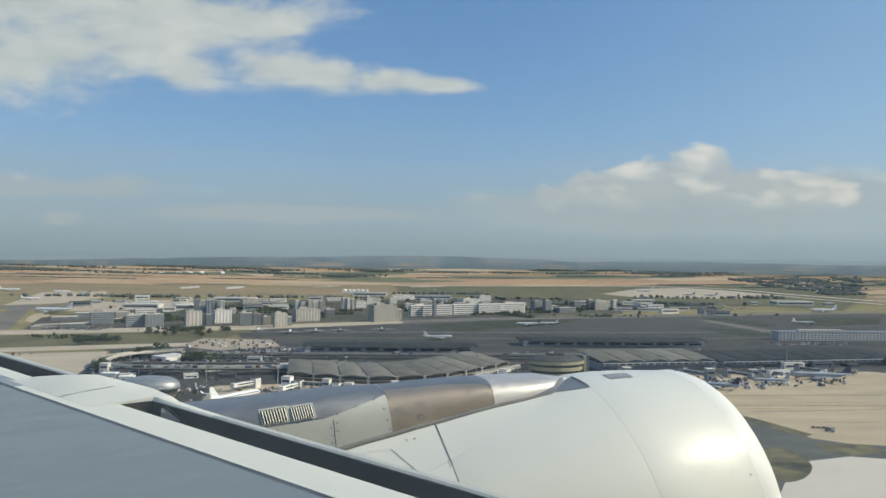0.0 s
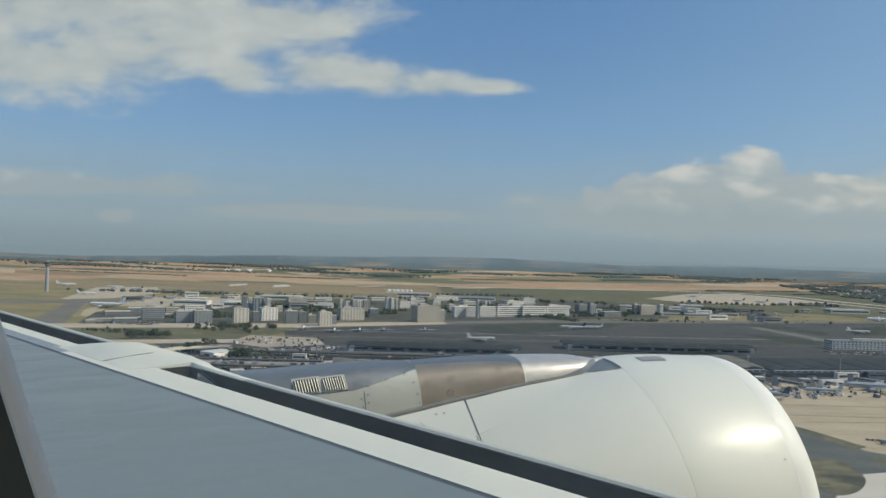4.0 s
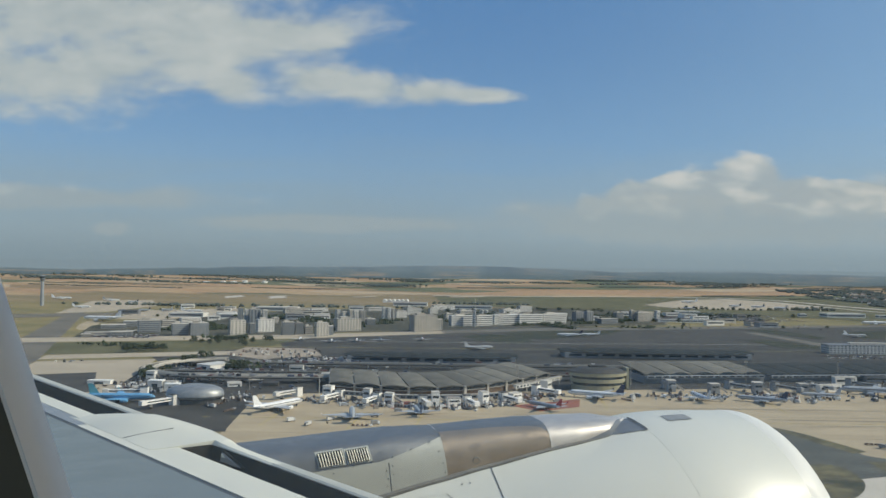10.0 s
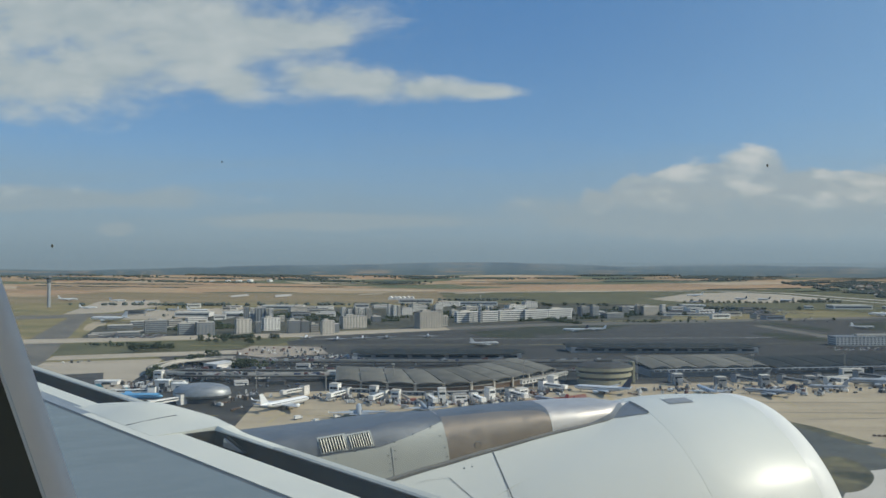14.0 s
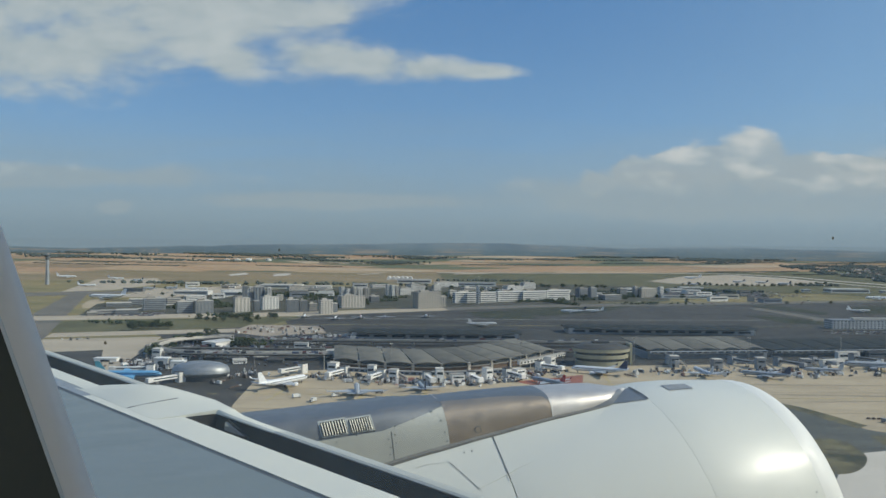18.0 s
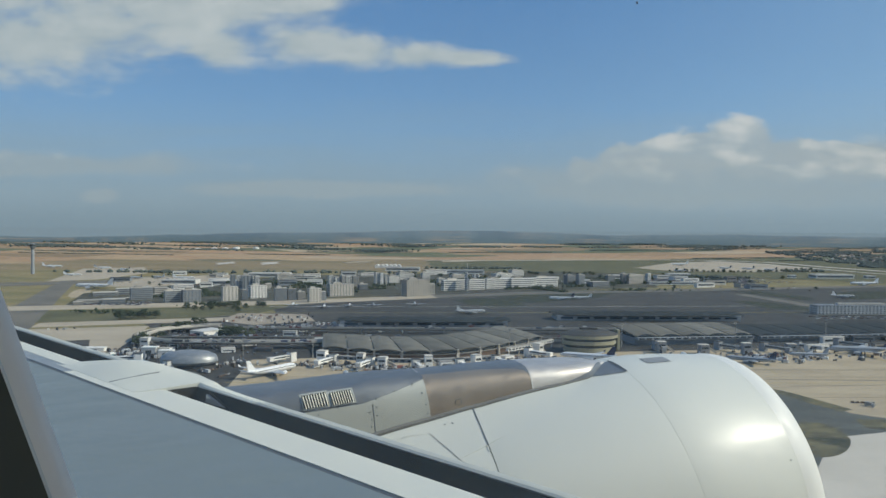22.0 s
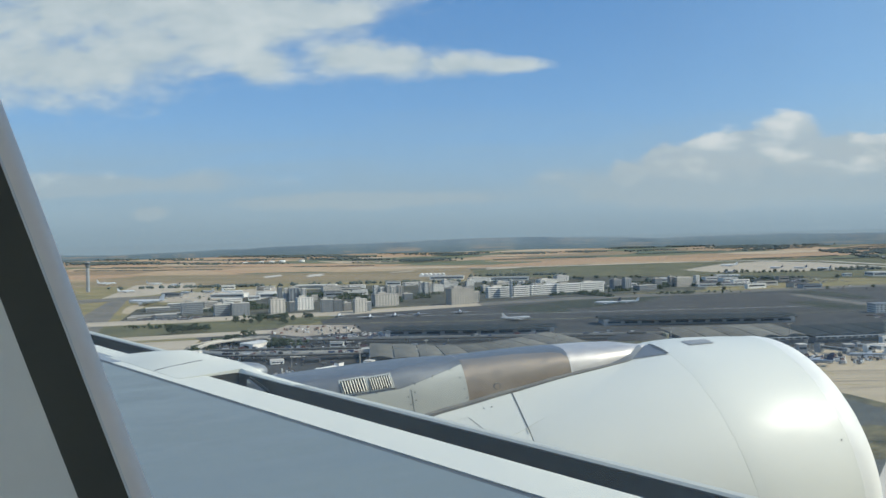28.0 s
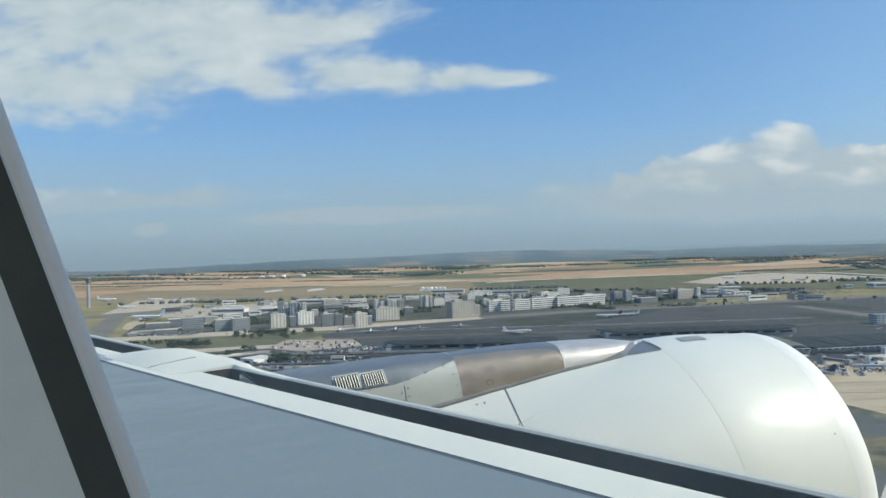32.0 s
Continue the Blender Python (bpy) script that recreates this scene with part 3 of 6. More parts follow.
sheet("tarmac_field", [(-282, 1255), (-227, 1446), (116, 1690), (1380, 1950), (987, 1395), (-244, 1125)], 0.36, TARMAC, "grey tarmac taxi apron behind the terminals")
sheet("far_taxiway", [(-765, 1263), (-287, 1420), (-20, 1561), (-8, 1496), (-272, 1343), (-723, 1194)], 0.55, PALE, "pale concrete taxiway strip")
# same pale strip, given a darker colour for cloud shade
sheet("far_taxiway_east", [(-20, 1561), (164, 1660), (1300, 2010), (1256, 1942), (157, 1584), (-8, 1496)], 0.55, OLD_SHADE_TAR, "pale taxiway strip, darkened for cloud shade")
sheet("near_taxiway", [(-549, 998), (-563, 1046), (-427, 1097), (-302, 1138), (-287, 1095), (-409, 1050)], 0.55, PALE, "pale concrete service road")
sheet("green_strip", [(-647, 1069), (-718, 1186), (-269, 1332), (-300, 1145), (-567, 1052)], 0.22, GREEN, "green grass verge between taxiways", "grass")
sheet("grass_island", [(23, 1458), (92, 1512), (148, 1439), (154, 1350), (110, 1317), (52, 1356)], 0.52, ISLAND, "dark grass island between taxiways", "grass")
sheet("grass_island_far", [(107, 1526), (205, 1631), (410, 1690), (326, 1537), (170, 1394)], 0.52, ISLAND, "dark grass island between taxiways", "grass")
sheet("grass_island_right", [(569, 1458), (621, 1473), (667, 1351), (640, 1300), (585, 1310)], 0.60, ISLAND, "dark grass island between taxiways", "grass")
sheet("left_taxiway", [(-632, 1019), (-983, 1929), (-963, 1976), (-548, 997), (-515, 895)], 0.45, OLD_SHADE_TAR, "worn grey taxiway running away")
sheet("left_taxiway_cross", [(-1140, 1835), (-913, 1934), (-755, 2142), (-728, 2065), (-865, 1832), (-1061, 1708)], 0.50, OLD_SHADE_TAR, "grey tarmac crossing taxiway")
for k, (a, b) in enumerate((((-744, 1400), (-857, 1738)), ((-731, 1448), (-785, 1691)))):
    mid = ((a[0] + b[0]) / 2, (a[1] + b[1]) / 2)
    sheet("dry_patch", swept([a, (mid[0] + 60, a[1] + 10), b, (mid[0] - 60, b[1] - 20)]), 0.16 + 0.02 * k, CONCRETE, "burnt tan patch of airfield grass", "grass", thick=0.06)
sheet("quarter_ground", [(-654, 1296), (-744, 1553), (-587, 1956), (-422, 2252), (480, 2637), (692, 2339), (530, 1838), (140, 1675), (-231, 1471), (-437, 1326)], 0.33, THICKET, "dark planted ground with lots and verges between office blocks", "ground")
sheet("building_site", [(-322, 1188), (-213, 1180), (-184, 1090), (-262, 1040), (-326, 1085)], 0.58, SITE, "bare tan building site", "ground")
sheet("tarmac_patch", [(-158, 1241), (30, 1285), (222, 1274), (539, 1366), (666, 1290), (494, 1229), (171, 1185), (-61, 1176)], 0.42, DARKTAR, "tarmac between the piers, darkened for cloud shade")
sheet("grass_island_pier", [(183, 1218), (222, 1274), (259, 1266), (238, 1204), (197, 1178)], 0.60, ISLAND, "dark grass island between taxiways", "grass")
sheet("grass_island_wedge", [(672, 1703), (740, 1741), (774, 1544), (736, 1490)], 0.60, ISLAND, "dark grass island between taxiways", "grass")
sheet("cross_strip", [(640, 1630), (672, 1650), (706, 1383), (672, 1345)], 0.62, OLD_SHADE_TAR, "paler worn tarmac strip crossing the field")
sheet("grass_island_edge", [(869, 1682), (973, 1753), (1151, 1781), (1034, 1599), (843, 1521)], 0.60, ISLAND, "dark grass island between taxiways", "grass")
sheet("far_apron_left", [(-1006, 1906), (-1227, 2558), (-1069, 2687), (-912, 2337), (-916, 2003)], 0.60, PALE, "pale concrete far apron")
sheet("far_apron_mid", [(-796, 1742), (-843, 2083), (-629, 2266), (-570, 2051), (-669, 1749)], 0.60, PALE, "pale concrete far apron")
draped("remote_apron", [(736, 2852), (1003, 3225), (1238, 3310), (1338, 3091), (1429, 2872), (1317, 2646), (1050, 2610), (818, 2629)], 2.2, PALE, "pale remote concrete apron with parked aircraft")
draped("far_patch", [(-894, 2976), (-861, 3098), (-826, 2987), (-857, 2868)], 2.0, SLAB, "pale hardstanding on the far field")
draped("far_patch_b", [(-731, 3040), (-686, 3127), (-652, 2974), (-695, 2891)], 2.0, SLAB, "pale hardstanding on the far field")
draped("far_patch_c", [(2, 3287), (155, 3381), (151, 3298), (2, 3205)], 2.0, PALE, "pale hardstanding on the far field")
draped("far_patch_d", [(-404, 3165), (-317, 3257), (-310, 3176), (-394, 3086)], 2.0, PALE, "pale hardstanding on the far field")
draped("far_green", [(-64, 3300), (766, 3420), (1290, 3640), (1730, 3300), (1790, 2843), (1203, 2030), (1087, 2167), (626, 2480), (-18, 2600)], 1.2, GREEN, "olive-green grass round the far runway", "grass")
sheet("car_park_ground", [(555, 2032), (693, 2402), (949, 2358), (873, 2052)], 0.55, DARKTAR, "dark tarmac car park")
sheet("red_apron_paint", [(-61, 714), (-38, 732), (-30, 706), (-52, 690)], 0.62, REDPAVE, "faded red painted apron surface")
sheet("red_apron_paint_mid", [(-13, 714), (17, 732), (23, 710), (-4, 696)], 0.62, REDPAVE, "faded red painted apron surface")
sheet("red_apron_paint_right", [(60, 716), (107, 743), (133, 760), (125, 716), (84, 690)], 0.62, REDPAVE, "faded red painted apron surface")
sheet("near_service_lane", [(-194, 590), (-220, 746), (-209, 746), (-173, 584)], 0.62, DARKTAR, "dark tarmac lane across the apron")
sheet("right_taxiway", [(240, 690), (276, 634), (286, 619), (292, 593), (300, 543), (319, 527), (420, 500), (420, 455), (298, 492), (262, 480), (255, 463), (239, 443), (223, 433), (205, 405), (159, 334), (120, 334), (140, 420), (200, 560)], 0.60, LANE, "dark tarmac taxiway curving across the apron")
sheet("right_island", swept([(238, 516), (268, 516), (264, 480), (256, 462), (240, 441), (221, 430), (215, 460)], 4), 0.70, WORN, "worn dark grass island with stained patches", "grass")
sheet("right_verge", [(270, 640), (289, 612), (299, 581), (307, 555), (295, 548), (286, 572), (276, 612)], 0.66, WORN, "narrow worn grass verge along the taxiway", "grass")
sheet("right_green", [(292, 525), (330, 524), (330, 500), (299, 494), (288, 502)], 0.68, WORN, "olive grass patch between taxiways", "grass")
sheet("right_slab", [(205, 405), (223, 433), (239, 443), (255, 463), (262, 480), (298, 492), (420, 455), (420, 331), (161, 331)], 0.64, SLAB, "pale new concrete stand")
for path, wide in (([(285, 670), (420, 668), (640, 690)], 5), ([(300, 640), (460, 655), (700, 640)], 3.5), ([(200, 716), (420, 720), (640, 742)], 4)):
    tagged(part("apron_streak", ribbon(path, wide, 0.57, 0.1), STREAK, None, "dark tyre-worn streak on the apron"), category="marking", kind="structure")


draped_ribbon("far_runway", [(-75, 3340), (739, 3412), (1060, 3440), (1267, 3390), (1401, 3236), (1484, 3005), (1599, 2634), (1700, 2300)], 34, 2.4, SLAB, "long pale concrete runway bending away")
draped_ribbon("far_runway", [(1180, 3330), (1338, 3100), (1419, 2872), (1493, 2460), (1540, 2200)], 24, 2.4, SLAB, "pale concrete taxiway beside the runway")


# ---- the aircraft that carries the window ----
ship = new("airliner")
ship.matrix_world = Matrix.Translation((0, 0, 130)) @ pose(0, 0, 0, 0, 0, 15.8) @ pose(0, 0, 0, 0, -6.32, 0)
tagged(ship, "silver-grey wide-body airliner wing and turbofan seen from the cabin", "airplane")

EX, EY, EZ = 4.883, 6.682, -3.112          # centre of the intake lip
LEADS = Vector((-0.612, 6.18, -1.198))     # a point of the fixed leading edge
SWEEP = Vector((-0.6332, 1.0, 0.1008))     # leading edge, per metre outboard


def cowl_radius(s):
    """Outer radius of the nacelle, s metres behind the lip."""
    if s < 0.27:
        return 1.179 + 0.159 * math.sqrt(max(0, 1 - (1 - s / 0.27) ** 2))
    knots = ((0.27, 1.338, 0.174), (1.3, 1.45, -0.032), (2.975, 1.296, -0.147), (5.2, 0.93, -0.18))
    for (s0, r0, m0), (s1, r1, m1) in zip(knots, knots[1:]):
        if s <= s1:
            h = s1 - s0
            t = (s - s0) / h
            return (2 * t**3 - 3 * t**2 + 1) * r0 + (t**3 - 2 * t**2 + t) * h * m0 + (-2 * t**3 + 3 * t**2) * r1 + (t**3 - t**2) * h * m1
    return 0.93


def ring(s, r, n=96, slant=0.0):
    return [(EX - s + slant * math.sin(a), EY + r * math.cos(a), EZ + 0.99 * r * math.sin(a)) for a in (i * math.tau / n for i in range(n))]


def slant_at(s):
    return float(np.interp(s, (0.27, 1.3, 2.975), (0.006, -0.10, 0.008)))


def shell(s0, s1, steps):
    g = Geo()
    rings = []
    for i in range(steps + 1):
        s = s0 + (s1 - s0) * i / steps
        rings.append(ring(s, cowl_radius(s) - ((0.006 if s > 2 else 0.0025 if s > 1 else 0.0) if i in (0, steps) else 0), slant=slant_at(s)))
    rings.insert(0, ring(s0, cowl_radius(s0) - 0.04, slant=slant_at(s0)))
    rings.append(ring(s1, cowl_radius(s1) - 0.04, slant=slant_at(s1)))
    return g.loft(rings, caps=False)


def pylon_half(x):
    return float(np.interp(x, (-1.2, 1.5, 2.3, 2.8, 3.14, 3.28, 3.42), (0.37, 0.36, 0.345, 0.33, 0.285, 0.15, 0.02)))


def foot(x):
    """Height of the line where the cowl skin meets the pylon."""
    return float(np.interp(x, (0.5, 1.02, 1.27, 1.51, 1.78, 2.0, 2.31, 2.52, 2.8, 3.1, 3.30), (-1.96, -1.90, -1.868, -1.847, -1.817, -1.80, -1.768, -1.753, -1.740, -1.730, -1.722)))


def skin_radius(x, deg):
    """Radius of the cowl, or of the fillet that sweeps from it up to the pylon."""
    r = cowl_radius(min(EX - x, 5.0))
    if not 0.5 < x < 3.2:
        return r
    dy, dz = -pylon_half(x) - 0.012, (foot(x) - EZ) / 0.99
    start = math.atan2(dz, dy)
    touch = start + math.acos(min(1.0, r / math.hypot(dy, dz)))
    return r / math.cos(max(0.0, touch - max(radians(deg), start)))


def build_engine():
    eng = new("engine")
    eng.parent = ship
    g = Geo()
    rings = [ring(1.1, 1.02), ring(0.5, 1.05), ring(0.15, 1.10), ring(0.04, 1.14)]
    rings += [ring(s, cowl_radius(s), slant=slant_at(s)) for s in (0.0, 0.006, 0.018, 0.04, 0.07, 0.11, 0.16, 0.21, 0.2695)]
    rings.append(ring(0.2695, cowl_radius(0.2695) - 0.02))
    part("intake_lip", g.loft(rings, caps=False), LIP, eng, "pale polished intake lip", True)
    part("intake_cowl", shell(0.2698, 1.2991, 12), COWL, eng, "", True)
    part("fan_cowl", shell(1.3009, 2.9705, 16), COWL, eng, "", True)
    part("reverser_cowl", shell(2.9795, 5.0, 14), COWL, eng, "", True)
    core = Geo().loft([ring(0.3, 1.26), ring(1.3, 1.39), ring(2.97, 1.23), ring(5.2, 0.80)])
    part("inner_barrel", core, SEAL, eng, "dark inner barrel", True)
    fan = Geo()
    for i in range(26):
        a = i * math.tau / 26
        r0, r1 = 0.3, 1.0
        p = lambda r, t, dx: (EX - 0.9 + dx, EY + r * math.cos(t), EZ + r * math.sin(t))
        fan.face([p(r0, a, 0.05), p(r1, a + 0.05, 0.08), p(r1, a + 0.24, -0.08), p(r0, a + 0.18, -0.05)])
    part("fan", fan, SEAL, eng, "dark fan blades")
    part("spinner", Geo().loft([ring(0.85, 0.3, 24), ring(0.6, 0.2, 24), ring(0.45, 0.02, 24)]), SEAL, eng, "", True)
    # access hatch on the crown
    g = Geo()
    rows = []
    for i in range(6):
        s = 0.80 + 0.048 * i
        r = cowl_radius(s) + 0.005
        rows.append([(EX - s + slant_at(s) * math.sin(a), EY + r * math.cos(a), EZ + 0.99 * r * math.sin(a)) for a in (radians(93.4 + 1.05 * d) for d in range(7))])
    part("hatch", g.loft(rows, closed=False), HATCH, eng, "grey hatch on the crown")
    # panel joints on the near side of the reverser cowl
    def joint(points, w):
        g, rows = Geo(), []
        for s, d in points:
            r = skin_radius(EX - s, d) + 0.005
            rows.append([(EX - s + k * w, EY + r * math.cos(radians(d + k * w * 25)), EZ + 0.99 * r * math.sin(radians(d + k * w * 25))) for k in (-0.5, 0.5)])
        return g.loft(rows, closed=False)
    part("panel_joint", joint([(3.412, 111.7), (3.36, 116), (3.30, 121), (3.232, 127.1)], 0.008), SEAL, eng)
    part("panel_joint", joint([(3.70, 110.6), (3.60, 110.4), (3.50, 111.0), (3.412, 111.7)], 0.006), PANEL, eng)
    seam = math.degrees(math.atan2((foot(1.912) - EZ) / 0.99, -pylon_half(1.912) - 0.012))
    part("panel_joint", joint([(2.971, seam + 0.3 + 1.2 * k) for k in range(18)], 0.009), SEAL, eng)
    for s, d in ((3.23, 104.2), (3.27, 109.3), (3.20, 109.6), (0.52, 151.4), (0.348, 153.8), (1.358, 142.0)):
        r = skin_radius(EX - s, d) + 0.002
        b = Vector((EX - s + slant_at(s) * math.sin(radians(d)), EY + r * math.cos(radians(d)), EZ + 0.99 * r * math.sin(radians(d))))
        out = Vector((0, math.cos(radians(d)), math.sin(radians(d))))
        part("fastener", Geo().tube(b - out * 0.01, b + out * 0.003, 0.008, n=8), SEAL if s > 2 or s < 0.4 else LIP, eng)
    # dark blue-grey patch painting the shaded recess at the tip of the pylon nose
    rows = []
    for i in range(12):
        d = 90.6 + 13.4 * i / 11
        s1 = 1.303 - 0.004 * math.sin(i / 11 * math.pi)
        s0 = float(np.interp(d, (90.6, 94, 98, 101.5, 103, 104), (1.43, 1.53, 1.63, 1.71, 1.54, 1.320)))
        row = []
        for j in range(5):
            s = s1 + (s0 - s1) * j / 4
            r = cowl_radius(s) + 0.006
            row.append((EX - s + slant_at(s) * math.sin(radians(d)), EY + r * math.cos(radians(d)), EZ + 0.99 * r * math.sin(radians(d))))
        rows.append(row)
    part("nose_recess", Geo().loft(rows, closed=False), RECESS, eng, "blue-grey patch painted as a shaded recess", True)
    rim = []
    for i in range(14):
        d, row = radians(89.5 + 14.5 * i / 13), []
        for s in (1.301, 1.322 + 0.024 * math.sin(i / 13 * math.pi)):
            r = cowl_radius(s) + 0.009
            row.append((EX - s + slant_at(s) * math.sin(d), EY + r * math.cos(d), EZ + 0.99 * r * math.sin(d)))
        rim.append(row)
    part("recess_rim", Geo().loft(rim, closed=False), SEAL, eng, "dark curved rim of the recess", True)


build_engine()


def pylon_top(x):
    return float(np.interp(x, (-1.2, -0.5, 0.28, 0.6, 0.89, 1.2, 1.55, 2.0, 2.35, 2.75, 3.1, 3.30, 3.43),
                           (-1.34, -1.37, -1.405, -1.415, -1.425, -1.435, -1.47, -1.49, -1.515, -1.555, -1.595, -1.64, -1.668)))


def pylon_base(x, h):
    s = EX - x
    r = cowl_radius(s) if s < 5 else 0.93
    return EZ + math.sqrt(max(0.01, r * r - h * h)) - 0.03


def pylon_bend(x):
    """How square the outline is: boxy at the vents, round further forward."""
    return float(np.interp(x, (0.9, 1.55), (0.30, 0.55))), float(np.interp(x, (0.9, 1.55), (0.34, 0.62)))


def pylon_section(x, lo, hi, n=9):
    """Points of the pylon's outline from near foot over the crown to the far foot; lo..hi pick a share of it."""
    h, top = pylon_half(x), pylon_top(x)
    base = min(pylon_base(x, h), top - 0.02)
    if x < 0.9:
        base = min(base, -1.95)
    pts = []
    for i in range(n):
        t = lo + (hi - lo) * i / (n - 1)
        a = math.pi * t
        c, s = math.cos(a), math.sin(a)
        e, q = pylon_bend(x)
        pts.append((x, EY - h * math.copysign(abs(c) ** e, c), base + (top - base) * abs(s) ** q))
    return pts


def pylon_face(x, z):
    """Where the near side of the pylon lies at height z."""
    h, top = pylon_half(x), pylon_top(x)
    base = min(pylon_base(x, h), top - 0.02)
    if x < 0.9:
        base = min(base, -1.95)
    e, k = pylon_bend(x)
    q = min(0.999, max(0.0, (z - base) / (top - base))) ** (1 / k)
    return EY - h * math.sqrt(1 - q * q) ** e


def pylon_share(x, z):
    """The share of the outline that lies below height z on the near side."""
    h, top = pylon_half(x), pylon_top(x)
    base = min(pylon_base(x, h), top - 0.02)
    if x < 0.9:
        base = min(base, -1.95)
    q = min(0.999, max(0.0, (z - base) / (top - base))) ** (1 / pylon_bend(x)[1])
    return math.asin(q) / math.pi


def skin(x0, x1, lo, hi, steps=10, n=13):
    return Geo().loft([pylon_section(x0 + (x1 - x0) * i / steps, lo(x0 + (x1 - x0) * i / steps), hi, n) for i in range(steps + 1)], closed=False)


def build_pylon():
    py = new("pylon")
    py.parent = ship
    zero = lambda x: 0.0
    split = lambda x: pylon_share(x, float(np.interp(x, (-1.2, 0.3, 0.95, 1.5), (-1.60, -1.60, -1.605, -1.50))))
    part("top_skin", skin(-1.2, 1.505, split, 1.0, 14), STEEL, py, "blue-grey metal top skin", True)
    g = Geo()
    rows = []
    for i in range(15):
        x = -1.2 + 2.72 * i / 14
        rows.append([(p[0], p[1] - 0.004, p[2]) for p in pylon_section(x, 0.0, split(x) + 0.004, 9)])
    part("side_panel", g.loft(rows, closed=False), PANEL, py, "pale grey painted side panel", True)
    titan_top = lambda x: float(np.interp(x, (1.5, 2.1, 2.3, 2.42, 2.48, 2.51), (0.43, 0.39, 0.36, 0.33, 0.29, 0.22)))
    rows = []
    for i in range(25):
        x = 1.515 + 0.992 * i / 24
        rows.append([(p[0], p[1] - 0.003, p[2] + 0.002) for p in pylon_section(x, 0.0, titan_top(x), 15)])
    part("mid_skin", Geo().loft(rows, closed=False), TITAN, py, "brown heat-tinted titanium skin", True)
    part("ridge_skin", skin(1.506, 2.5105, lambda x: 0.25, 1.0, 12, 17), STEEL, py, "grey metal ridge over the titanium", True)
    part("nose_skin", skin(2.511, 3.42, zero, 1.0, 18, 19), BRIGHT, py, "bright bare metal nose fairing", True)
    part("joint_strip", Geo().loft([[(p[0], p[1] - 0.006, p[2]) for p in pylon_section(x, 0.0, 0.27, 12)] for x in (2.508, 2.519)], closed=False), LIP, py, "bright joint strip", True)
    # round cap on the titanium skin
    yf = pylon_face(1.79, -1.728)
    part("access_cap", Geo().tube((1.79, yf + 0.004, -1.728), (1.79, yf - 0.006, -1.728), 0.026, n=20), TITAN, py, "round cap set in the titanium")
    part("cap_ring", Geo().loft([[(1.79 + r * math.cos(a), yf - o, -1.728 + r * math.sin(a)) for a in (i * math.tau / 24 for i in range(24))] for r, o in ((0.033, 0.002), (0.031, 0.008), (0.026, 0.0085), (0.025, 0.002))], caps=False), FOOTSEAL, py, "thin ring round the cap")
    # faired foot: the cowl skin sweeps up to the pylon under a grey seal
    fillet, seal = [], []
    for i in range(31):
        x = 0.5 + 2.8 * i / 30
        h, q = pylon_half(x) + 0.012, EX - x
        r = cowl_radius(min(q, 5.0)) + 0.0015
        dy, dz = -h, (foot(x) - EZ) / 0.99
        far = math.hypot(dy, dz)
        touch = math.atan2(dz, dy) + math.acos(min(1.0, r / far))
        ty, tz = r * math.cos(touch), r * math.sin(touch)
        row = [(x, EY + dy + (ty - dy) * k, EZ + 0.99 * (dz + (tz - dz) * k)) for k in (-0.06, 0.0, 0.25, 0.5, 0.75, 0.97)]
        row.append((x, EY + ty * 0.985 + 0.01, EZ + 0.99 * tz * 0.985))
        fillet.append(row)
        w = float(np.interp(x, (0.5, 1.0, 2.5, 3.2), (0.045, 0.042, 0.026, 0.012)))
        seal.append([(x, EY - h - 0.006, foot(x) - 0.003), (x, EY - h - 0.008, foot(x) + w * 0.5), (x, EY - h + 0.012, foot(x) + w)])
    # overlay strip that paints the shade low on the nose fairing
    under = []
    for i in range(15):
        x = 2.74 + 0.60 * i / 14
        w = float(np.interp(x, (2.74, 2.85, 3.02, 3.1, 3.24, 3.34), (0.004, 0.014, 0.040, 0.058, 0.082, 0.075)))
        under.append([(x, pylon_face(x, min(z, pylon_top(x) - 0.004)) - 0.012, z) for z in (foot(x) - 0.004 + (w + 0.004) * k / 5 for k in range(6))])
    part("nose_underside", Geo().loft(under, closed=False), RECESS, py, "blue-grey strip painting the shade under the nose fairing", True)
    part("root_fillet", Geo().loft(fillet, closed=False), COWL, py, "pale painted fillet at the foot", True)
    part("foot_seal", Geo().loft(seal, closed=False), FOOTSEAL, py, "grey seal along the cowl", True)
    # two louvred vents on the near shoulder
    for x0, x1, za, zb in ((0.445, 0.652, -1.563, -1.458), (0.684, 0.868, -1.568, -1.468)):
        def face(x, v, out):
            z = za + (zb - za) * v
            return (x - 0.017 * v, pylon_face(x, z) - out, z)
        def plate(xa, xb, v0, v1, o, i):
            return Geo().loft([[face(xa, v, o), face(xb, v, o), face(xb, v, i), face(xa, v, i)] for v in (v0 + (v1 - v0) * k / 5 for k in range(6))])
        vent = part("vent", plate(x0 - 0.014, x1 + 0.014, -0.14, 1.1, 0.006, -0.03), PANEL, py, "pale framed louvred vent")
        part("vent_throat", plate(x0, x1, 0.0, 1.0, 0.009, 0.0), DARK, vent, "dark vent throat")
        for k in range(9):
            xs = x0 + (x1 - x0) * (k + 0.55) / 9
            rows = [[face(xs - 0.005, v, 0.022), face(xs - 0.002, v, 0.024), face(xs + 0.0055, v, 0.012), face(xs + 0.0025, v, 0.010)] for v in (0.02, 0.25, 0.5, 0.75, 0.98)]
            part("louvre", Geo().loft(rows), EDGE, vent, "white louvre blade" if k == 0 else "")
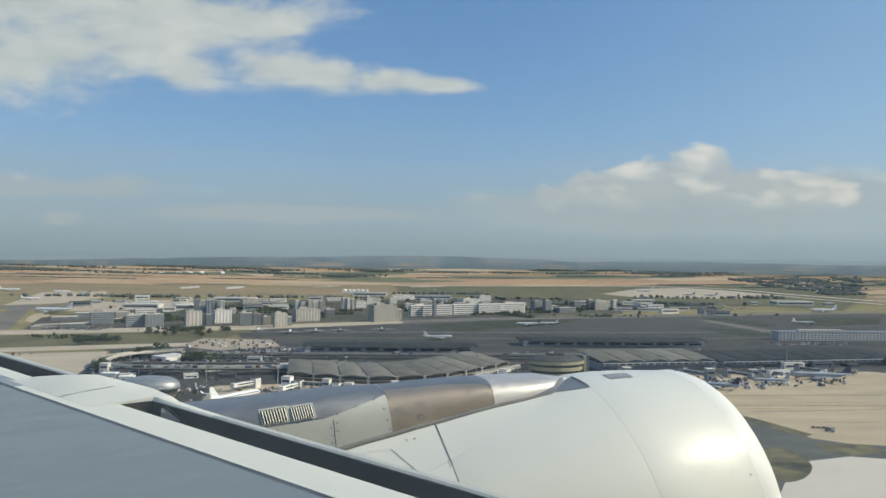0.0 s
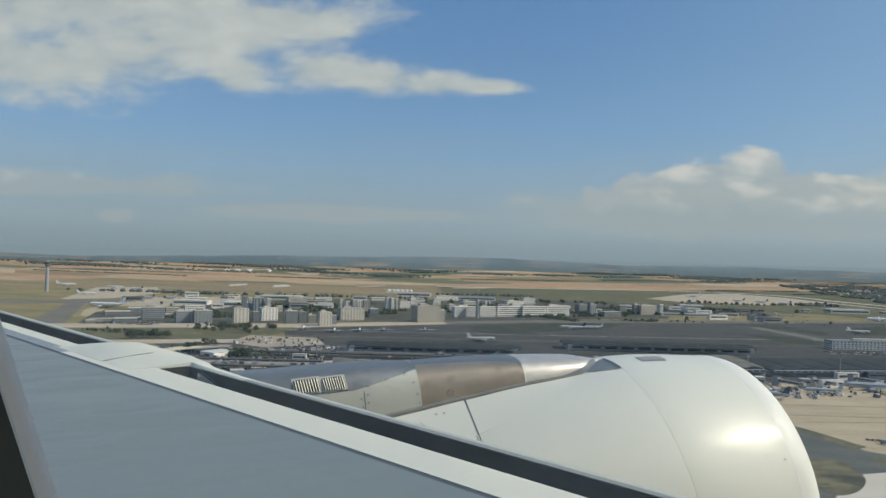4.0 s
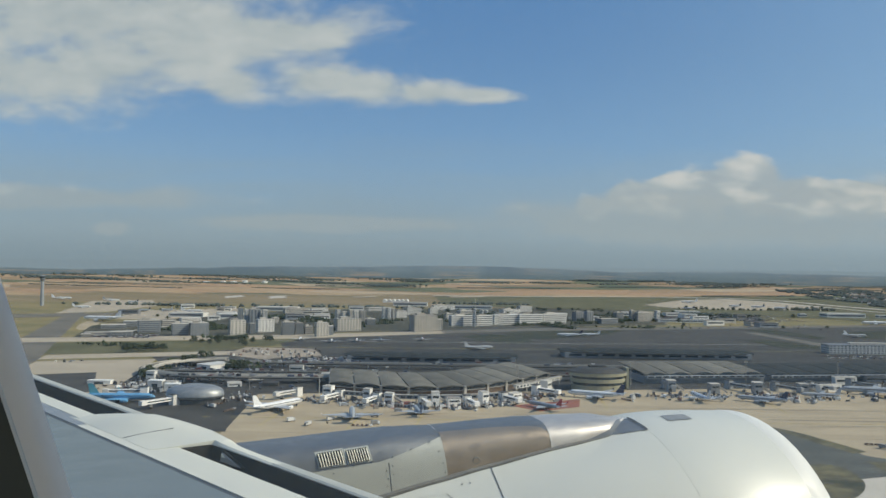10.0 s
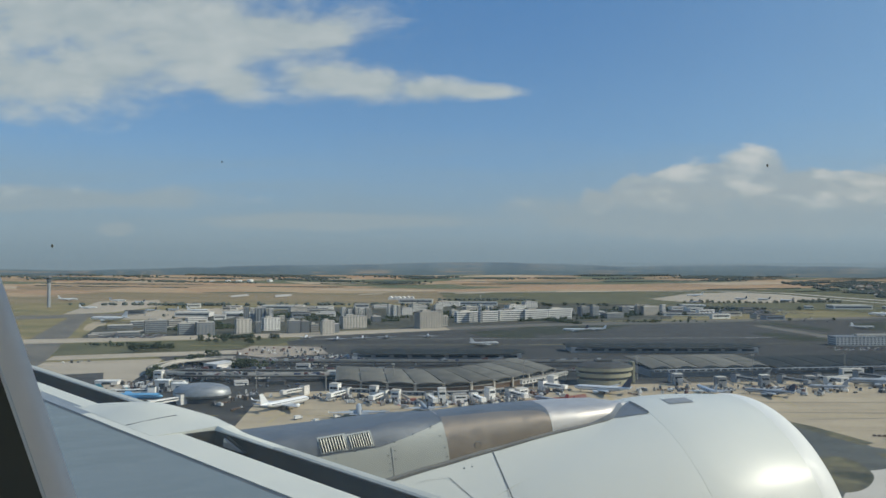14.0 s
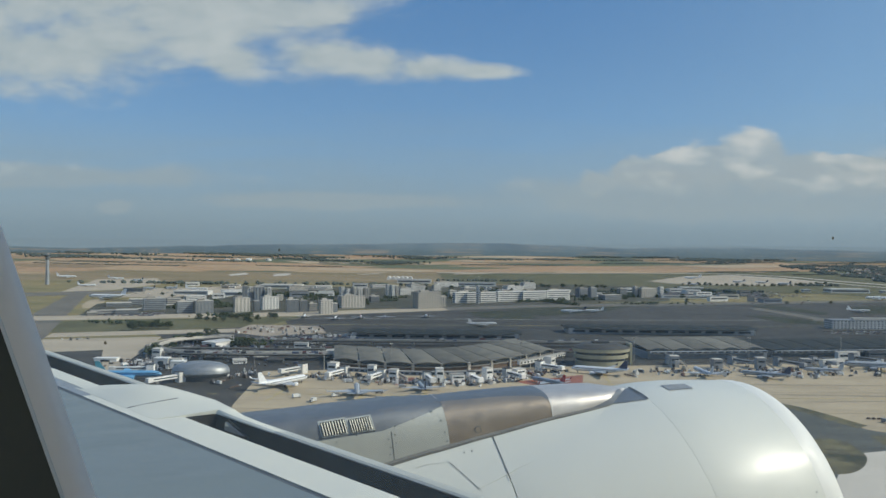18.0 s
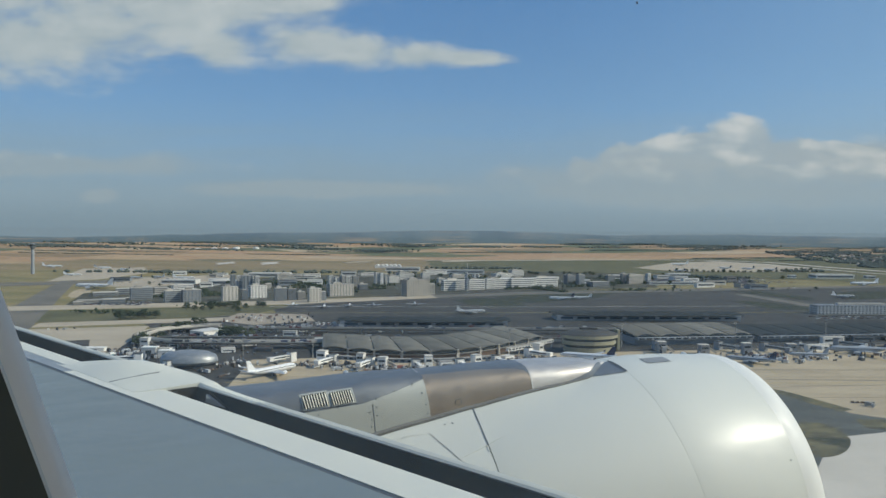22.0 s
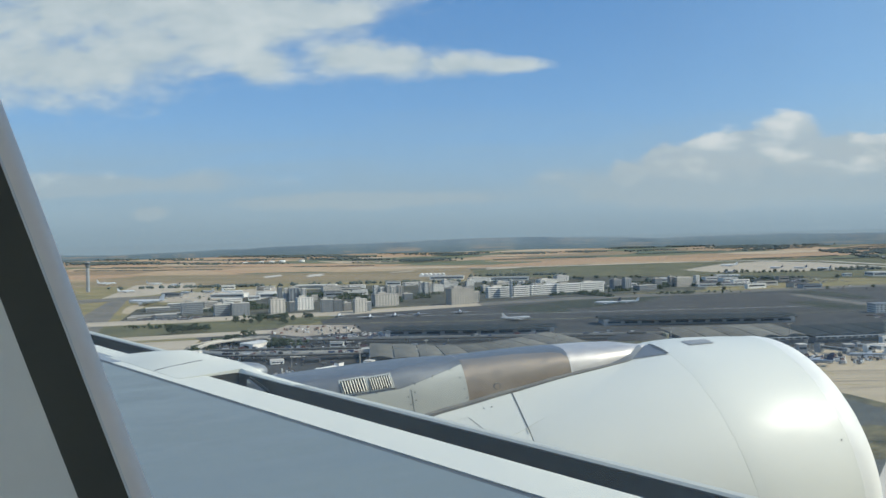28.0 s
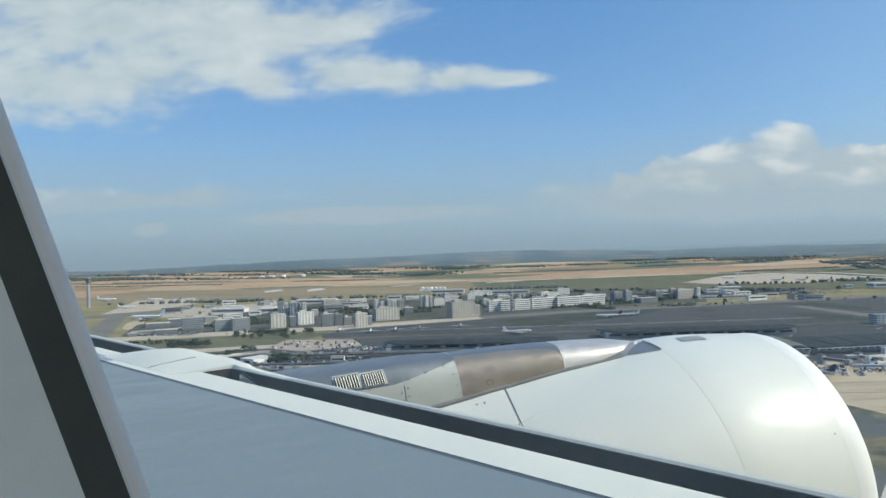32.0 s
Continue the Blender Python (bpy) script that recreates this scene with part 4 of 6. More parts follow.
    for x, z in ((0.55, -1.63), (0.72, -1.60), (0.88, -1.585), (1.06, -1.58), (1.23, -1.545), (1.40, -1.52), (0.99, -1.68), (1.0, -1.75), (0.99, -1.81), (1.05, -1.65), (1.05, -1.72), (1.47, -1.60), (1.49, -1.70), (1.50, -1.78)):
        yf = pylon_face(x, z)
        part("fastener", Geo().tube((x, yf + 0.004, z), (x, yf - 0.007, z), 0.006, n=7), SEAL, py)
    gap = [[(x, pylon_face(x, z) - 0.0055, z) for x in (1.016, 1.023)] for z in (-1.90, -1.82, -1.74, -1.66, -1.62)]
    part("panel_gap", Geo().loft(gap, closed=False), SEAL, py)
    part("panel_gap", Geo().loft([pylon_section(1.502, 0.0, 0.62, 15), pylon_section(1.518, 0.0, 0.62, 15)], closed=False), BRIGHT, py, "bright joint strip", True).scale = (1, 1.002, 1)


build_pylon()


def edge(y, aft, up):
    """A point of the wing, aft of the fixed leading edge and above it."""
    p = LEADS + SWEEP * (y - LEADS.y)
    return (p.x - aft, y, p.z + up)


def wing_rows(profile, y0, y1, steps):
    return [[edge(y0 + (y1 - y0) * i / steps, a, u) for a, u in profile] for i in range(steps + 1)]


def ribbon_tube(points, r):
    g = Geo()
    for p, q in zip(points, points[1:]):
        g.tube(p, q, r, n=5)
    return g


def build_wing():
    w = new("wing")
    w.parent = ship
    top = [(0.335, 0.016), (0.8, 0.036), (1.6, 0.06), (3.0, 0.07), (5.0, 0.0), (7.0, -0.15), (7.0, -0.3), (0.4, -0.8), (0.335, -0.1)]
    part("upper_skin", Geo().loft(wing_rows(top, 0.35, 22, 20)), WINGTOP, w, "grey wing skin", True)
    strip = [(0.29, 0.0135), (0.15, 0.008), (0.04, 0.003), (0.0, 0.0), (-0.02, -0.012), (-0.035, -0.06), (0.02, -0.18), (0.29, -0.2)]
    part("leading_edge", Geo().loft(wing_rows(strip, 0.35, 7.15, 8)), EDGE, w, "white painted fixed leading edge", True)
    front = [(0.16, 0.010), (0.10, 0.006)] + strip[2:7] + [(0.16, -0.2)]
    part("leading_edge", Geo().loft(wing_rows(front, 7.15, 22, 14)), EDGE, w, "white painted fixed leading edge", True)
    part("leading_edge_panel", Geo().loft(wing_rows([(0.29, 0.0135), (0.163, 0.0095), (0.163, -0.15), (0.29, -0.15)], 7.15, 22, 14)), EDGEBLUE, w, "blue-grey panel behind the edge", True)
    part("edge_seal", Geo().loft(wing_rows([(0.285, 0.009), (0.34, 0.010), (0.34, -0.1), (0.285, -0.1)], 0.35, 22, 4)), SEAL, w, "dark seal strip")
    # slats stand out ahead of the edge, the slot behind painted near-black for shade
    slat = [(-0.25, -0.012), (-0.27, -0.004), (-0.36, -0.028), (-0.48, -0.085), (-0.58, -0.19), (-0.60, -0.28), (-0.50, -0.33), (-0.40, -0.22), (-0.30, -0.08)]
    part("slat", Geo().loft(wing_rows(slat, 0.45, 5.98, 8)), SLATGREY, w, "inboard slat, extended", True)
    part("slat", Geo().loft(wing_rows(slat, 7.34, 22, 8)), SLATGREY, w, "outboard slat, extended", True)
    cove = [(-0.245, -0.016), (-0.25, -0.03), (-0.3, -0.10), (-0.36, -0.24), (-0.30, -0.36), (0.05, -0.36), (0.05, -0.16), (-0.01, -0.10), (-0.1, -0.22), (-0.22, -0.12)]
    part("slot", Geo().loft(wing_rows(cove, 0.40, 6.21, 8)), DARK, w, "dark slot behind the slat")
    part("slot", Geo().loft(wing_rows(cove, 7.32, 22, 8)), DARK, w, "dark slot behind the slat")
    # fairing over the pylon root
    rows = []
    for y in (5.55, 5.7, 5.85, 6.0, 6.1, 6.17, 6.195, 6.205, 6.25, 6.33, 6.42, 6.51, 6.6, 6.69, 6.78, 6.87, 6.96, 7.05, 7.14, 7.23, 7.32, 7.40, 7.47):
        reach = float(np.interp(y, (5.55, 5.9, 6.2, 6.5, 6.9), (0.26, 0.30, 0.40, 0.44, 0.40)))
        lift = float(np.interp(y, (5.5, 6.1, 6.19, 6.42, 6.68, 6.95, 7.22, 7.47), (0.0, 0.004, 0.012, 0.024, 0.06, 0.082, 0.045, 0.0)))
        back = 0.21 if y > 6.2 else -0.235
        if y > 6.9:
            reach = 0.40 * (1 - (y - 6.9) / 0.6) ** 0.7
        k = [back, back * 0.5 - reach * 0.2, -reach * 0.35, -reach * 0.7, -reach]
        ups = [0.012 if back > 0 else -0.004, lift * 0.75, lift, lift * 0.8, lift * 0.3 - 0.015]
        if back < 0:
            b = max(0.0, (y - 5.55) / 0.65)
            k = [-0.25, -0.27, -0.31, -0.34 - 0.05 * b, -0.37 - 0.07 * b]
            ups = [float(np.interp(-q, (0.25, 0.27, 0.36, 0.48), (-0.012, -0.004, -0.028, -0.085))) + 0.002 * b + (lift + 0.012 * b) * b * e for q, e in zip(k, (0.3, 0.7, 1, 1, 0.4))]
            reach = 0.33 + 0.07 * b
        rows.append([edge(y, a, u) for a, u in zip(k, ups)] + [edge(y, -reach - 0.05, -0.10), edge(y, -reach, -0.25), edge(y, min(back, 0.05), -0.25)])
    part("root_fairing", Geo().loft(rows), EDGE, w, "white fairing over the pylon root", True)
    seam = [edge(6.595, 0.20, 0.016), edge(6.585, 0.10, 0.026), edge(6.57, -0.03, 0.038), edge(6.56, -0.17, 0.046)]
    part("panel_joint", ribbon_tube(seam, 0.0032), SEAL, w)
    # plate added to darken the end wall of the slot as shade
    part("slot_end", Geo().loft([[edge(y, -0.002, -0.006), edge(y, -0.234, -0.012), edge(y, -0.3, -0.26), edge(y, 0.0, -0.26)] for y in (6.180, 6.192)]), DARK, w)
    part("slot_bracket", Geo().loft([[edge(5.996, a, -0.026), edge(5.79, a, -0.088), edge(6.02, a, -0.096)] for a in (-0.19, -0.21)]), HATCH, w, "grey triangular slat bracket")
    part("bracket_tip", Geo().loft([[edge(5.990, a, -0.030), edge(5.955, a, -0.052), edge(5.998, a, -0.056)] for a in (-0.185, -0.19)]), EDGE, w, "white bracket tip")
    part("slat_link", Geo().tube(edge(6.0, -0.215, -0.02), edge(5.76, -0.205, -0.092), 0.010, n=7), DARK, w, "dark slat link")
    part("vortex_stud", Geo().tube(edge(1.9, 1.5, 0.055), edge(1.9, 1.5, 0.085), 0.012, 0.009), LIP, w, "small bright stud on the skin")


build_wing()


def build_hull():
    """The body of the aircraft round the cabin, open at the window."""
    body = new("fuselage")
    body.parent = ship
    def arc(x, a0, a1, n, r=2.75):
        return [(x, -2.42 + r * math.cos(radians(a0 + (a1 - a0) * i / n)), 0.1 + r * math.sin(radians(a0 + (a1 - a0) * i / n))) for i in range(n + 1)]
    g = Geo()
    # gap on the unseen far side, added to let more light into the cabin
    g.loft([arc(-14, 17, 150, 24), arc(14, 17, 150, 24)], closed=False)
    part("hull_skin", g, HULL, body, "white painted hull", True)
    part("hull_skin", Geo().loft([arc(-14, 190, 322, 24), arc(14, 190, 322, 24)], closed=False), HULL, body, "white painted hull", True)
    for x0, x1 in ((-14, -0.62), (1.05, 14)):
        g = Geo().loft([arc(x0, -38, 17, 10), arc(x1, -38, 17, 10)], closed=False)
        part("hull_side", g, HULL, body, "", True)
    part("end_wall", Geo().loft([arc(-13.9, 0, 360, 24), arc(-13.8, 0, 360, 24)]), CABIN, body)
    part("end_wall", Geo().loft([arc(13.8, 0, 360, 24), arc(13.9, 0, 360, 24)]), CABIN, body)
    part("cabin_floor", Geo().box(0, -2.4, -1.25, 27, 5.0, 0.06), CABIN, body)
    # the pane, with a translucent film added to lift darks as haze would
    m = bpy.data.materials.new("hazed_pane")
    m.use_nodes = True
    n = Nodes(m.node_tree)
    co = n.add("ShaderNodeTexCoord").outputs["Object"]
    film = n.ramp(n.noise(co, 9.0, 5.0, 0.6), 0.3, 0.75, 0.05, 0.075)
    airlight = n.add("ShaderNodeBsdfTranslucent")
    n.plug((0.95, 0.925, 0.86), airlight.inputs[0])
    clear = n.add("ShaderNodeBsdfTransparent")
    mixer = n.add("ShaderNodeMixShader")
    n.plug(film, mixer.inputs[0])
    n.t.links.new(clear.outputs[0], mixer.inputs[1])
    n.t.links.new(airlight.outputs[0], mixer.inputs[2])
    out = n.add("ShaderNodeOutputMaterial")
    n.t.links.new(mixer.outputs[0], out.inputs[0])
    pane = part("window_pane", Geo().box(0.22, 0.345, -1.0, 1.6, 0.004, 1.65), m, body, "clear pane with an added pale film standing in for haze")
    pane.visible_shadow = False
    # grains of dirt stuck to the pane
    for x, z, size in ((0.226, 0.080, 0.0007), (-0.026, 0.100, 0.0004), (-0.090, 0.073, 0.0006)):
        rings = [[(x + size * k * math.cos(a) * 0.8, 0.3428 - y, z + size * k * math.sin(a) * (1.2 if math.sin(a) > 0 else 0.9)) for a in (i * math.tau / 9 for i in range(9))]
                 for k, y in ((1.0, 0.0), (0.9, size * 0.3), (0.4, size * 0.5))]
        part("dirt_speck", Geo().loft(rings), STREAK, body, "dark grain of dirt on the pane")
    # window surround: slanting jamb with a black gasket and a pale bezel
    w = new("window_surround")
    w.parent = ship
    x_at = lambda z: -0.0774675 + (z + 0.0728447) * (-0.2047)
    def strip(profile):
        rows = []
        for i in range(17):
            z = -1.15 + 1.75 * i / 16
            rows.append([(x_at(z) + dx, 0.30 + dy, z) for dx, dy in profile])
        return Geo().loft(rows)
    part("gasket", strip([(0.0, 0.0), (0.0, 0.012), (-0.0195, 0.012), (-0.0195, -0.004)]), GASKET, w, "black rubber gasket")
    part("gasket_trim", strip([(-0.0004, -0.0006), (0.0005, -0.0006), (0.0005, 0.002), (-0.0004, 0.002)]), PLANEWHITE, w, "thin pale trim along the gasket")
    part("bezel", strip([(0.0, 0.000), (0.003, 0.001), (0.005, 0.003), (0.006, 0.006), (0.0062, 0.010), (0.0, 0.010)]), BEZEL, w, "pale grey rounded bezel", True)
    part("lining", strip([(-0.0188, -0.004), (-0.052, -0.02), (-0.60, -0.03), (-0.60, 0.03), (-0.0188, 0.03)]), CABIN, w, "grey cabin side lining")


build_hull()


# ---- parked aircraft ----
def parked_plane(x, y, turn, length=44.0, body=None, fin=None, label="", group="parked airliners"):
    """A twin-engined airliner, nose towards +x before turning."""
    body, fin = body or PLANEWHITE, fin or PLANEWHITE
    k = length / 60.0
    t = thing("parked_airliner", x, y, max(0.5, ground_z(x, y) + 2.3) if math.hypot(x, y) > 2600 else 0.5, turn, label or "white twin-engined airliner parked on the apron", "airplane", group)
    rows = []
    for px, r, dz in ((30, 0.15, -0.5), (29, 1.1, -0.35), (27, 2.0, -0.1), (24, 2.7, 0), (20, 2.85, 0), (-10, 2.85, 0), (-18, 2.3, 0.5), (-25, 1.2, 1.4), (-30, 0.3, 2.0)):
        rows.append([(px * k, r * k * math.cos(a), (5.2 + dz + r * math.sin(a)) * k) for a in (i * math.tau / 14 for i in range(14))])
    part("fuselage", Geo().loft(rows), body, t, "", True)
    part("window_row", Geo().box(4 * k, -2.80 * k, 5.7 * k, 44 * k, 0.25 * k, 0.45 * k), GLASS, t)
    part("window_row", Geo().box(4 * k, 2.80 * k, 5.7 * k, 44 * k, 0.25 * k, 0.45 * k), GLASS, t)
    part("cockpit_window", Geo().box(26.9 * k, 0, 6.15 * k, 1.5 * k, 2.9 * k, 0.75 * k), GLASS, t)
    def foil(p):
        return [(a * k, b * k, (c + d) * k) for a, b, c in p for d in (0,)]
    for s in (-1, 1):
        top = [(7, 2.4 * s, 4.0), (-11, 29 * s, 6.2), (-13.5, 29 * s, 6.2), (-7, 2.4 * s, 4.0)]
        low = [(a, b, c - th) for (a, b, c), th in zip(top, (1.1, 0.25, 0.25, 0.7))]
        part("wing", Geo().loft([foil(top), foil(low)]), PLANEGREY if body is PLANEWHITE else body, t)
        part("winglet", Geo().loft([foil([(-11, 28.9 * s, 6.1), (-13.5, 28.9 * s, 6.1), (-14.6, 29.6 * s, 8.4), (-13.6, 29.6 * s, 8.4)]), foil([(-11, 29.2 * s, 6.1), (-13.5, 29.2 * s, 6.1), (-14.6, 29.8 * s, 8.4), (-13.6, 29.8 * s, 8.4)])]), fin, t)
        top = [(-22, 0.8 * s, 6.6), (-28, 9.5 * s, 7.5), (-30.2, 9.5 * s, 7.5), (-28, 0.8 * s, 6.6)]
        part("tailplane", Geo().loft([foil(top), foil([(a, b, c - 0.45) for a, b, c in top])]), PLANEGREY if body is PLANEWHITE else body, t)
        rows = [[(px * k, (9.4 * s + r * math.cos(a)) * k, (2.6 + r * math.sin(a)) * k) for a in (i * math.tau / 12 for i in range(12))] for px, r in ((8.2, 1.35), (7.4, 1.6), (4.5, 1.55), (2.0, 1.1))]
        part("engine", Geo().loft(rows), body, t, "", True)
        part("main_gear", Geo().tube((-3 * k, 5 * s * k, 0), (-3 * k, 5 * s * k, 3.4 * k), 0.55 * k), TYRE, t)
    part("nose_gear", Geo().tube((23 * k, 0, 0), (23 * k, 0, 3.0 * k), 0.4 * k), TYRE, t)
    edge_a = [(-19.5, 0.28, 7.6), (-26.5, 0.15, 16.6), (-30.4, 0.15, 16.6), (-28.5, 0.28, 7.2)]
    part("fin", Geo().loft([foil(edge_a), foil([(a, -b, c) for a, b, c in edge_a])]), fin, t, "coloured tail fin" if fin is not PLANEWHITE else "")
    return t


PLANES = [
    # place, heading, length, body, fin, label
    (-153, 676, 56, 60, PLANEWHITE, PLANEWHITE, "plain white twin-engined airliner on the tan apron"),
    (-82, 644, 98, 52, PLANEGREY, PLANEWHITE, "white airliner nosed in to the terminal, seen from behind"),
    (-27, 669, 102, 40, PLANEGREY, FINNAVY, "small white airliner nosed in to a jet bridge"),
    (90, 703, 130, 44, PLANEGREY, FINRED, "grey airliner with a red tail at the gate"),
    (150, 764, 158, 58, PLANEWHITE, FINNAVY, "white airliner with a navy tail pushed back from the gate"),
    (256, 765, 95, 48, PLANEWHITE, PLANEWHITE, "white airliner parked nose in, white tail"),
    (315, 756, 150, 48, PLANEGREY, FINNAVY, "grey airliner at a gate in front of the hall"),
    (391, 792, 170, 40, PLANEGREY, PLANEGREY, "grey airliner at the gate"),
    (459, 816, 168, 66, PLANEGREY, FINNAVY, "long grey airliner with a navy tail"),
    (-306, 702, 4, 62, PLANEBLUE, TEAL, "blue and turquoise airliner beside the satellite"),
    # a white aircraft given a grey body to paint cloud shade
    (48, 1205, 20, 50, PLANEGREY, PLANEGREY, "white airliner greyed for cloud shade, taxiing on the tarmac"),
    (-261, 1312, 95, 38, PLANEWHITE, FINNAVY, "small white airliner on the far apron"),
    (-202, 1285, 95, 38, PLANEWHITE, FINNAVY, "small white airliner on the far apron"),
    (-161, 1306, 95, 38, PLANEWHITE, FINRED, "small white airliner with a red tail on the far apron"),
    (-120, 1319, 95, 38, PLANEGREY, FINNAVY, "small grey airliner on the far apron"),
    (-47, 1341, 95, 38, PLANEWHITE, FINRED, "small white airliner with a red tail on the far apron"),
    (236, 1467, 170, 50, PLANEWHITE, FINNAVY, "white airliner on the far tarmac"),
    (281, 1495, 170, 40, PLANEWHITE, PLANEWHITE, "white airliner on the far tarmac"),
    (842, 1561, 5, 50, PLANEGREY, PLANEWHITE, "white airliner taxiing far off"),
    (1107, 1954, 178, 74, PLANEWHITE, PLANEWHITE, "white airliner on the pale taxiway"),
    (-778, 1674, 176, 88, PLANEWHITE, PLANEWHITE, "long white airliner on the far apron"),
    (-1059, 2146, 12, 50, PLANEWHITE, PLANEWHITE, "white airliner far off"),
    (-1147, 2529, 10, 54, PLANEWHITE, PLANEGREY, "white airliner far off"),
    (-1341, 2575, 10, 66, PLANEWHITE, PLANEWHITE, "white airliner far off"),
    (-1029, 2429, 150, 50, PLANEWHITE, FINNAVY, "white airliner far off"),
    (-831, 2033, 150, 50, PLANEWHITE, FINNAVY, "white airliner far off"),
    (-781, 2061, 150, 50, PLANEWHITE, PLANEWHITE, "white airliner far off"),
    (-696, 2018, 5, 60, PLANEWHITE, PLANEWHITE, "white airliner far off"),
    (960, 3010, 175, 66, PLANEWHITE, PLANEWHITE, "white airliner on the remote apron"),
    (825, 2590, 120, 50, PLANEWHITE, FINNAVY, "white airliner on the remote apron"),
    (1056, 2782, 120, 56, PLANEWHITE, FINNAVY, "white airliner on the remote apron"),
    (1127, 2748, 120, 56, PLANEWHITE, FINNAVY, "white airliner on the remote apron"),
    (1180, 2680, 120, 56, PLANEWHITE, FINNAVY, "white airliner on the remote apron"),
]
for px, py, turn, length, body, fin, label in PLANES:
    parked_plane(px, py, turn, length, body, fin, label)


# ---- terminals ----
def jet_bridge(x, y, turn, length, label="white and grey boarding bridge at the terminal"):
    """A tunnel on legs from a gate tower at x, y."""
    # beyond x 200 the white cladding is greyed to paint shade
    clad = GATEGREY if x > 200 else WHITEWALL
    if x > 200:
        label = "boarding bridge greyed for the shade at the hall"
    t = thing("boarding_bridge", x, y, 0.5, turn, label, "boarding bridge", "boarding bridges")
    part("gate_tower", Geo().box(0, 0, 0, 7, 7, 9.5), clad, t)
    part("tower_roof", Geo().box(0, 0, 9.5, 7.6, 7.6, 0.5), DARKROOF, t)
    part("tunnel", Geo().box(length / 2, 0, 4.2, length, 3.4, 3.2), clad, t)
    part("tunnel_window", Geo().box(length / 2, -1.72, 5.4, length * 0.9, 0.12, 1.1), GLASS, t)
    part("tunnel_window", Geo().box(length / 2, 1.72, 5.4, length * 0.9, 0.12, 1.1), GLASS, t)
    part("cab", Geo().box(length + 2, 0, 3.9, 5, 5, 3.9), clad, t)
    part("leg", Geo().box(length * 0.8, -1.3, 0, 0.7, 0.7, 4.2), STONE, t)
    part("leg", Geo().box(length * 0.8, 1.3, 0, 0.7, 0.7, 4.2), STONE, t)
    part("wheel", Geo().box(length * 0.8, 0, 0, 1.6, 4.2, 1.1), TYRE, t)
    return t


def hall(name, x0, y0, x1, y1, deep, count, label, base=BROWN, high=13.0, shell_mat=None):
    """A long hall under a row of arched concrete roof shells, front along x0, y0 - x1, y1."""
    a, b = Vector((x0, y0, 0)), Vector((x1, y1, 0))
    turn = math.degrees(math.atan2(y1 - y0, x1 - x0))
    length = (b - a).length
    t = thing(name, x0, y0, 0.4, turn, label, "terminal", "terminal halls")
    part("base", Geo().box(length / 2, deep * 0.45, 0, length, deep * 0.8, high * 0.62), base, t, "brown ground-floor facade")
    # gallery takes a darker colour on the halls under cloud shade
    part("gallery", Geo().box(length / 2, deep * 0.03, high * 0.50, length * 0.98, 6, 2.6), STONE if base is BROWN else SLATE, t, "glazed gallery")
    n = int(length / 9)
    for i in range(n):
        part("gallery_window", Geo().box((i + 0.5) * length * 0.98 / n + length * 0.01, deep * 0.03 - 3.02, high * 0.54, length / n * 0.72, 0.1, 1.9), GLASS, t)
    part("upper_glazing", Geo().box(length / 2, deep * 0.5, high * 0.62, length * 0.985, deep * 0.70, high * 0.20), GLASS, t, "dark glazing under the roof")
    w = length / count
    for i in range(count):
        rows = []
        for j in range(9):
            v = j / 8
            yy = deep * (0.06 + 0.98 * v)
            crown = high * (0.84 + 0.36 * math.sin(math.pi * (0.06 + 0.46 * v)))
            half = w * (0.492 - 0.03 * (1 - v))
            rows.append([((i + 0.5) * w + half * q, yy, crown - 0.8 * q * q * (1.4 - 0.9 * v)) for q in (-1, -0.6, -0.2, 0.2, 0.6, 1)])
        thick = [[(p[0], p[1], p[2] - 0.9) for p in reversed(r)] for r in rows]
        part("roof_shell", Geo().loft([r + q for r, q in zip(rows, thick)]), shell_mat or ROOFSHELL, t)
        mid = (i + 0.5) * w
        arch = [(mid + w * 0.36 * q, deep * 0.055, high * 0.80 + 2.3 * (1 - q * q)) for q in (-1, -0.5, 0, 0.5, 1)]
        arch += [(mid + w * 0.36, deep * 0.055, high * 0.60), (mid - w * 0.36, deep * 0.055, high * 0.60)]
        part("arch_window", Geo().loft([arch, [(p[0], p[1] + 1.0, p[2]) for p in arch]]), GLASS, t)
    return t


class Sweep:
    """A smooth plan curve through a few points, walked by its length; offsets lead away from the field."""

    def __init__(self, knots, back, lean=0.35):
        pts = [Vector((*knots[0], 0)) * 2 - Vector((*knots[1], 0))] + [Vector((*k, 0)) for k in knots] + [Vector((*knots[-1], 0)) * 2 - Vector((*knots[-2], 0))]
        self.p = []
        for a, b, c, d in zip(pts, pts[1:], pts[2:], pts[3:]):
            for i in range(12):
                t = i / 12
                self.p.append(0.5 * (2 * b + (c - a) * t + (2 * a - 5 * b + 4 * c - d) * t * t + (3 * b - a - 3 * c + d) * t**3))
        self.p.append(pts[-2])
        self.s = [0.0]
        for a, b in zip(self.p, self.p[1:]):
            self.s.append(self.s[-1] + (b - a).length)
        self.length, self.back, self.lean = self.s[-1], Vector((*back, 0)).normalized(), lean

    def at(self, s, off=0.0, z=0.0):
        x, y = (float(np.interp(s, self.s, [p[k] for p in self.p])) for k in (0, 1))
        i = min(max(int(np.searchsorted(self.s, s)), 1), len(self.p) - 1)
        d = (self.p[i] - self.p[i - 1]).normalized()
        n = (Vector((-d.y, d.x, 0)) * self.lean + self.back * (1 - self.lean)).normalized()
        return (x + n.x * off, y + n.y * off, z)

    def band(self, s0, s1, o0, o1, z0, z1, steps=24):
        """A solid strip along the curve."""
        rows = []
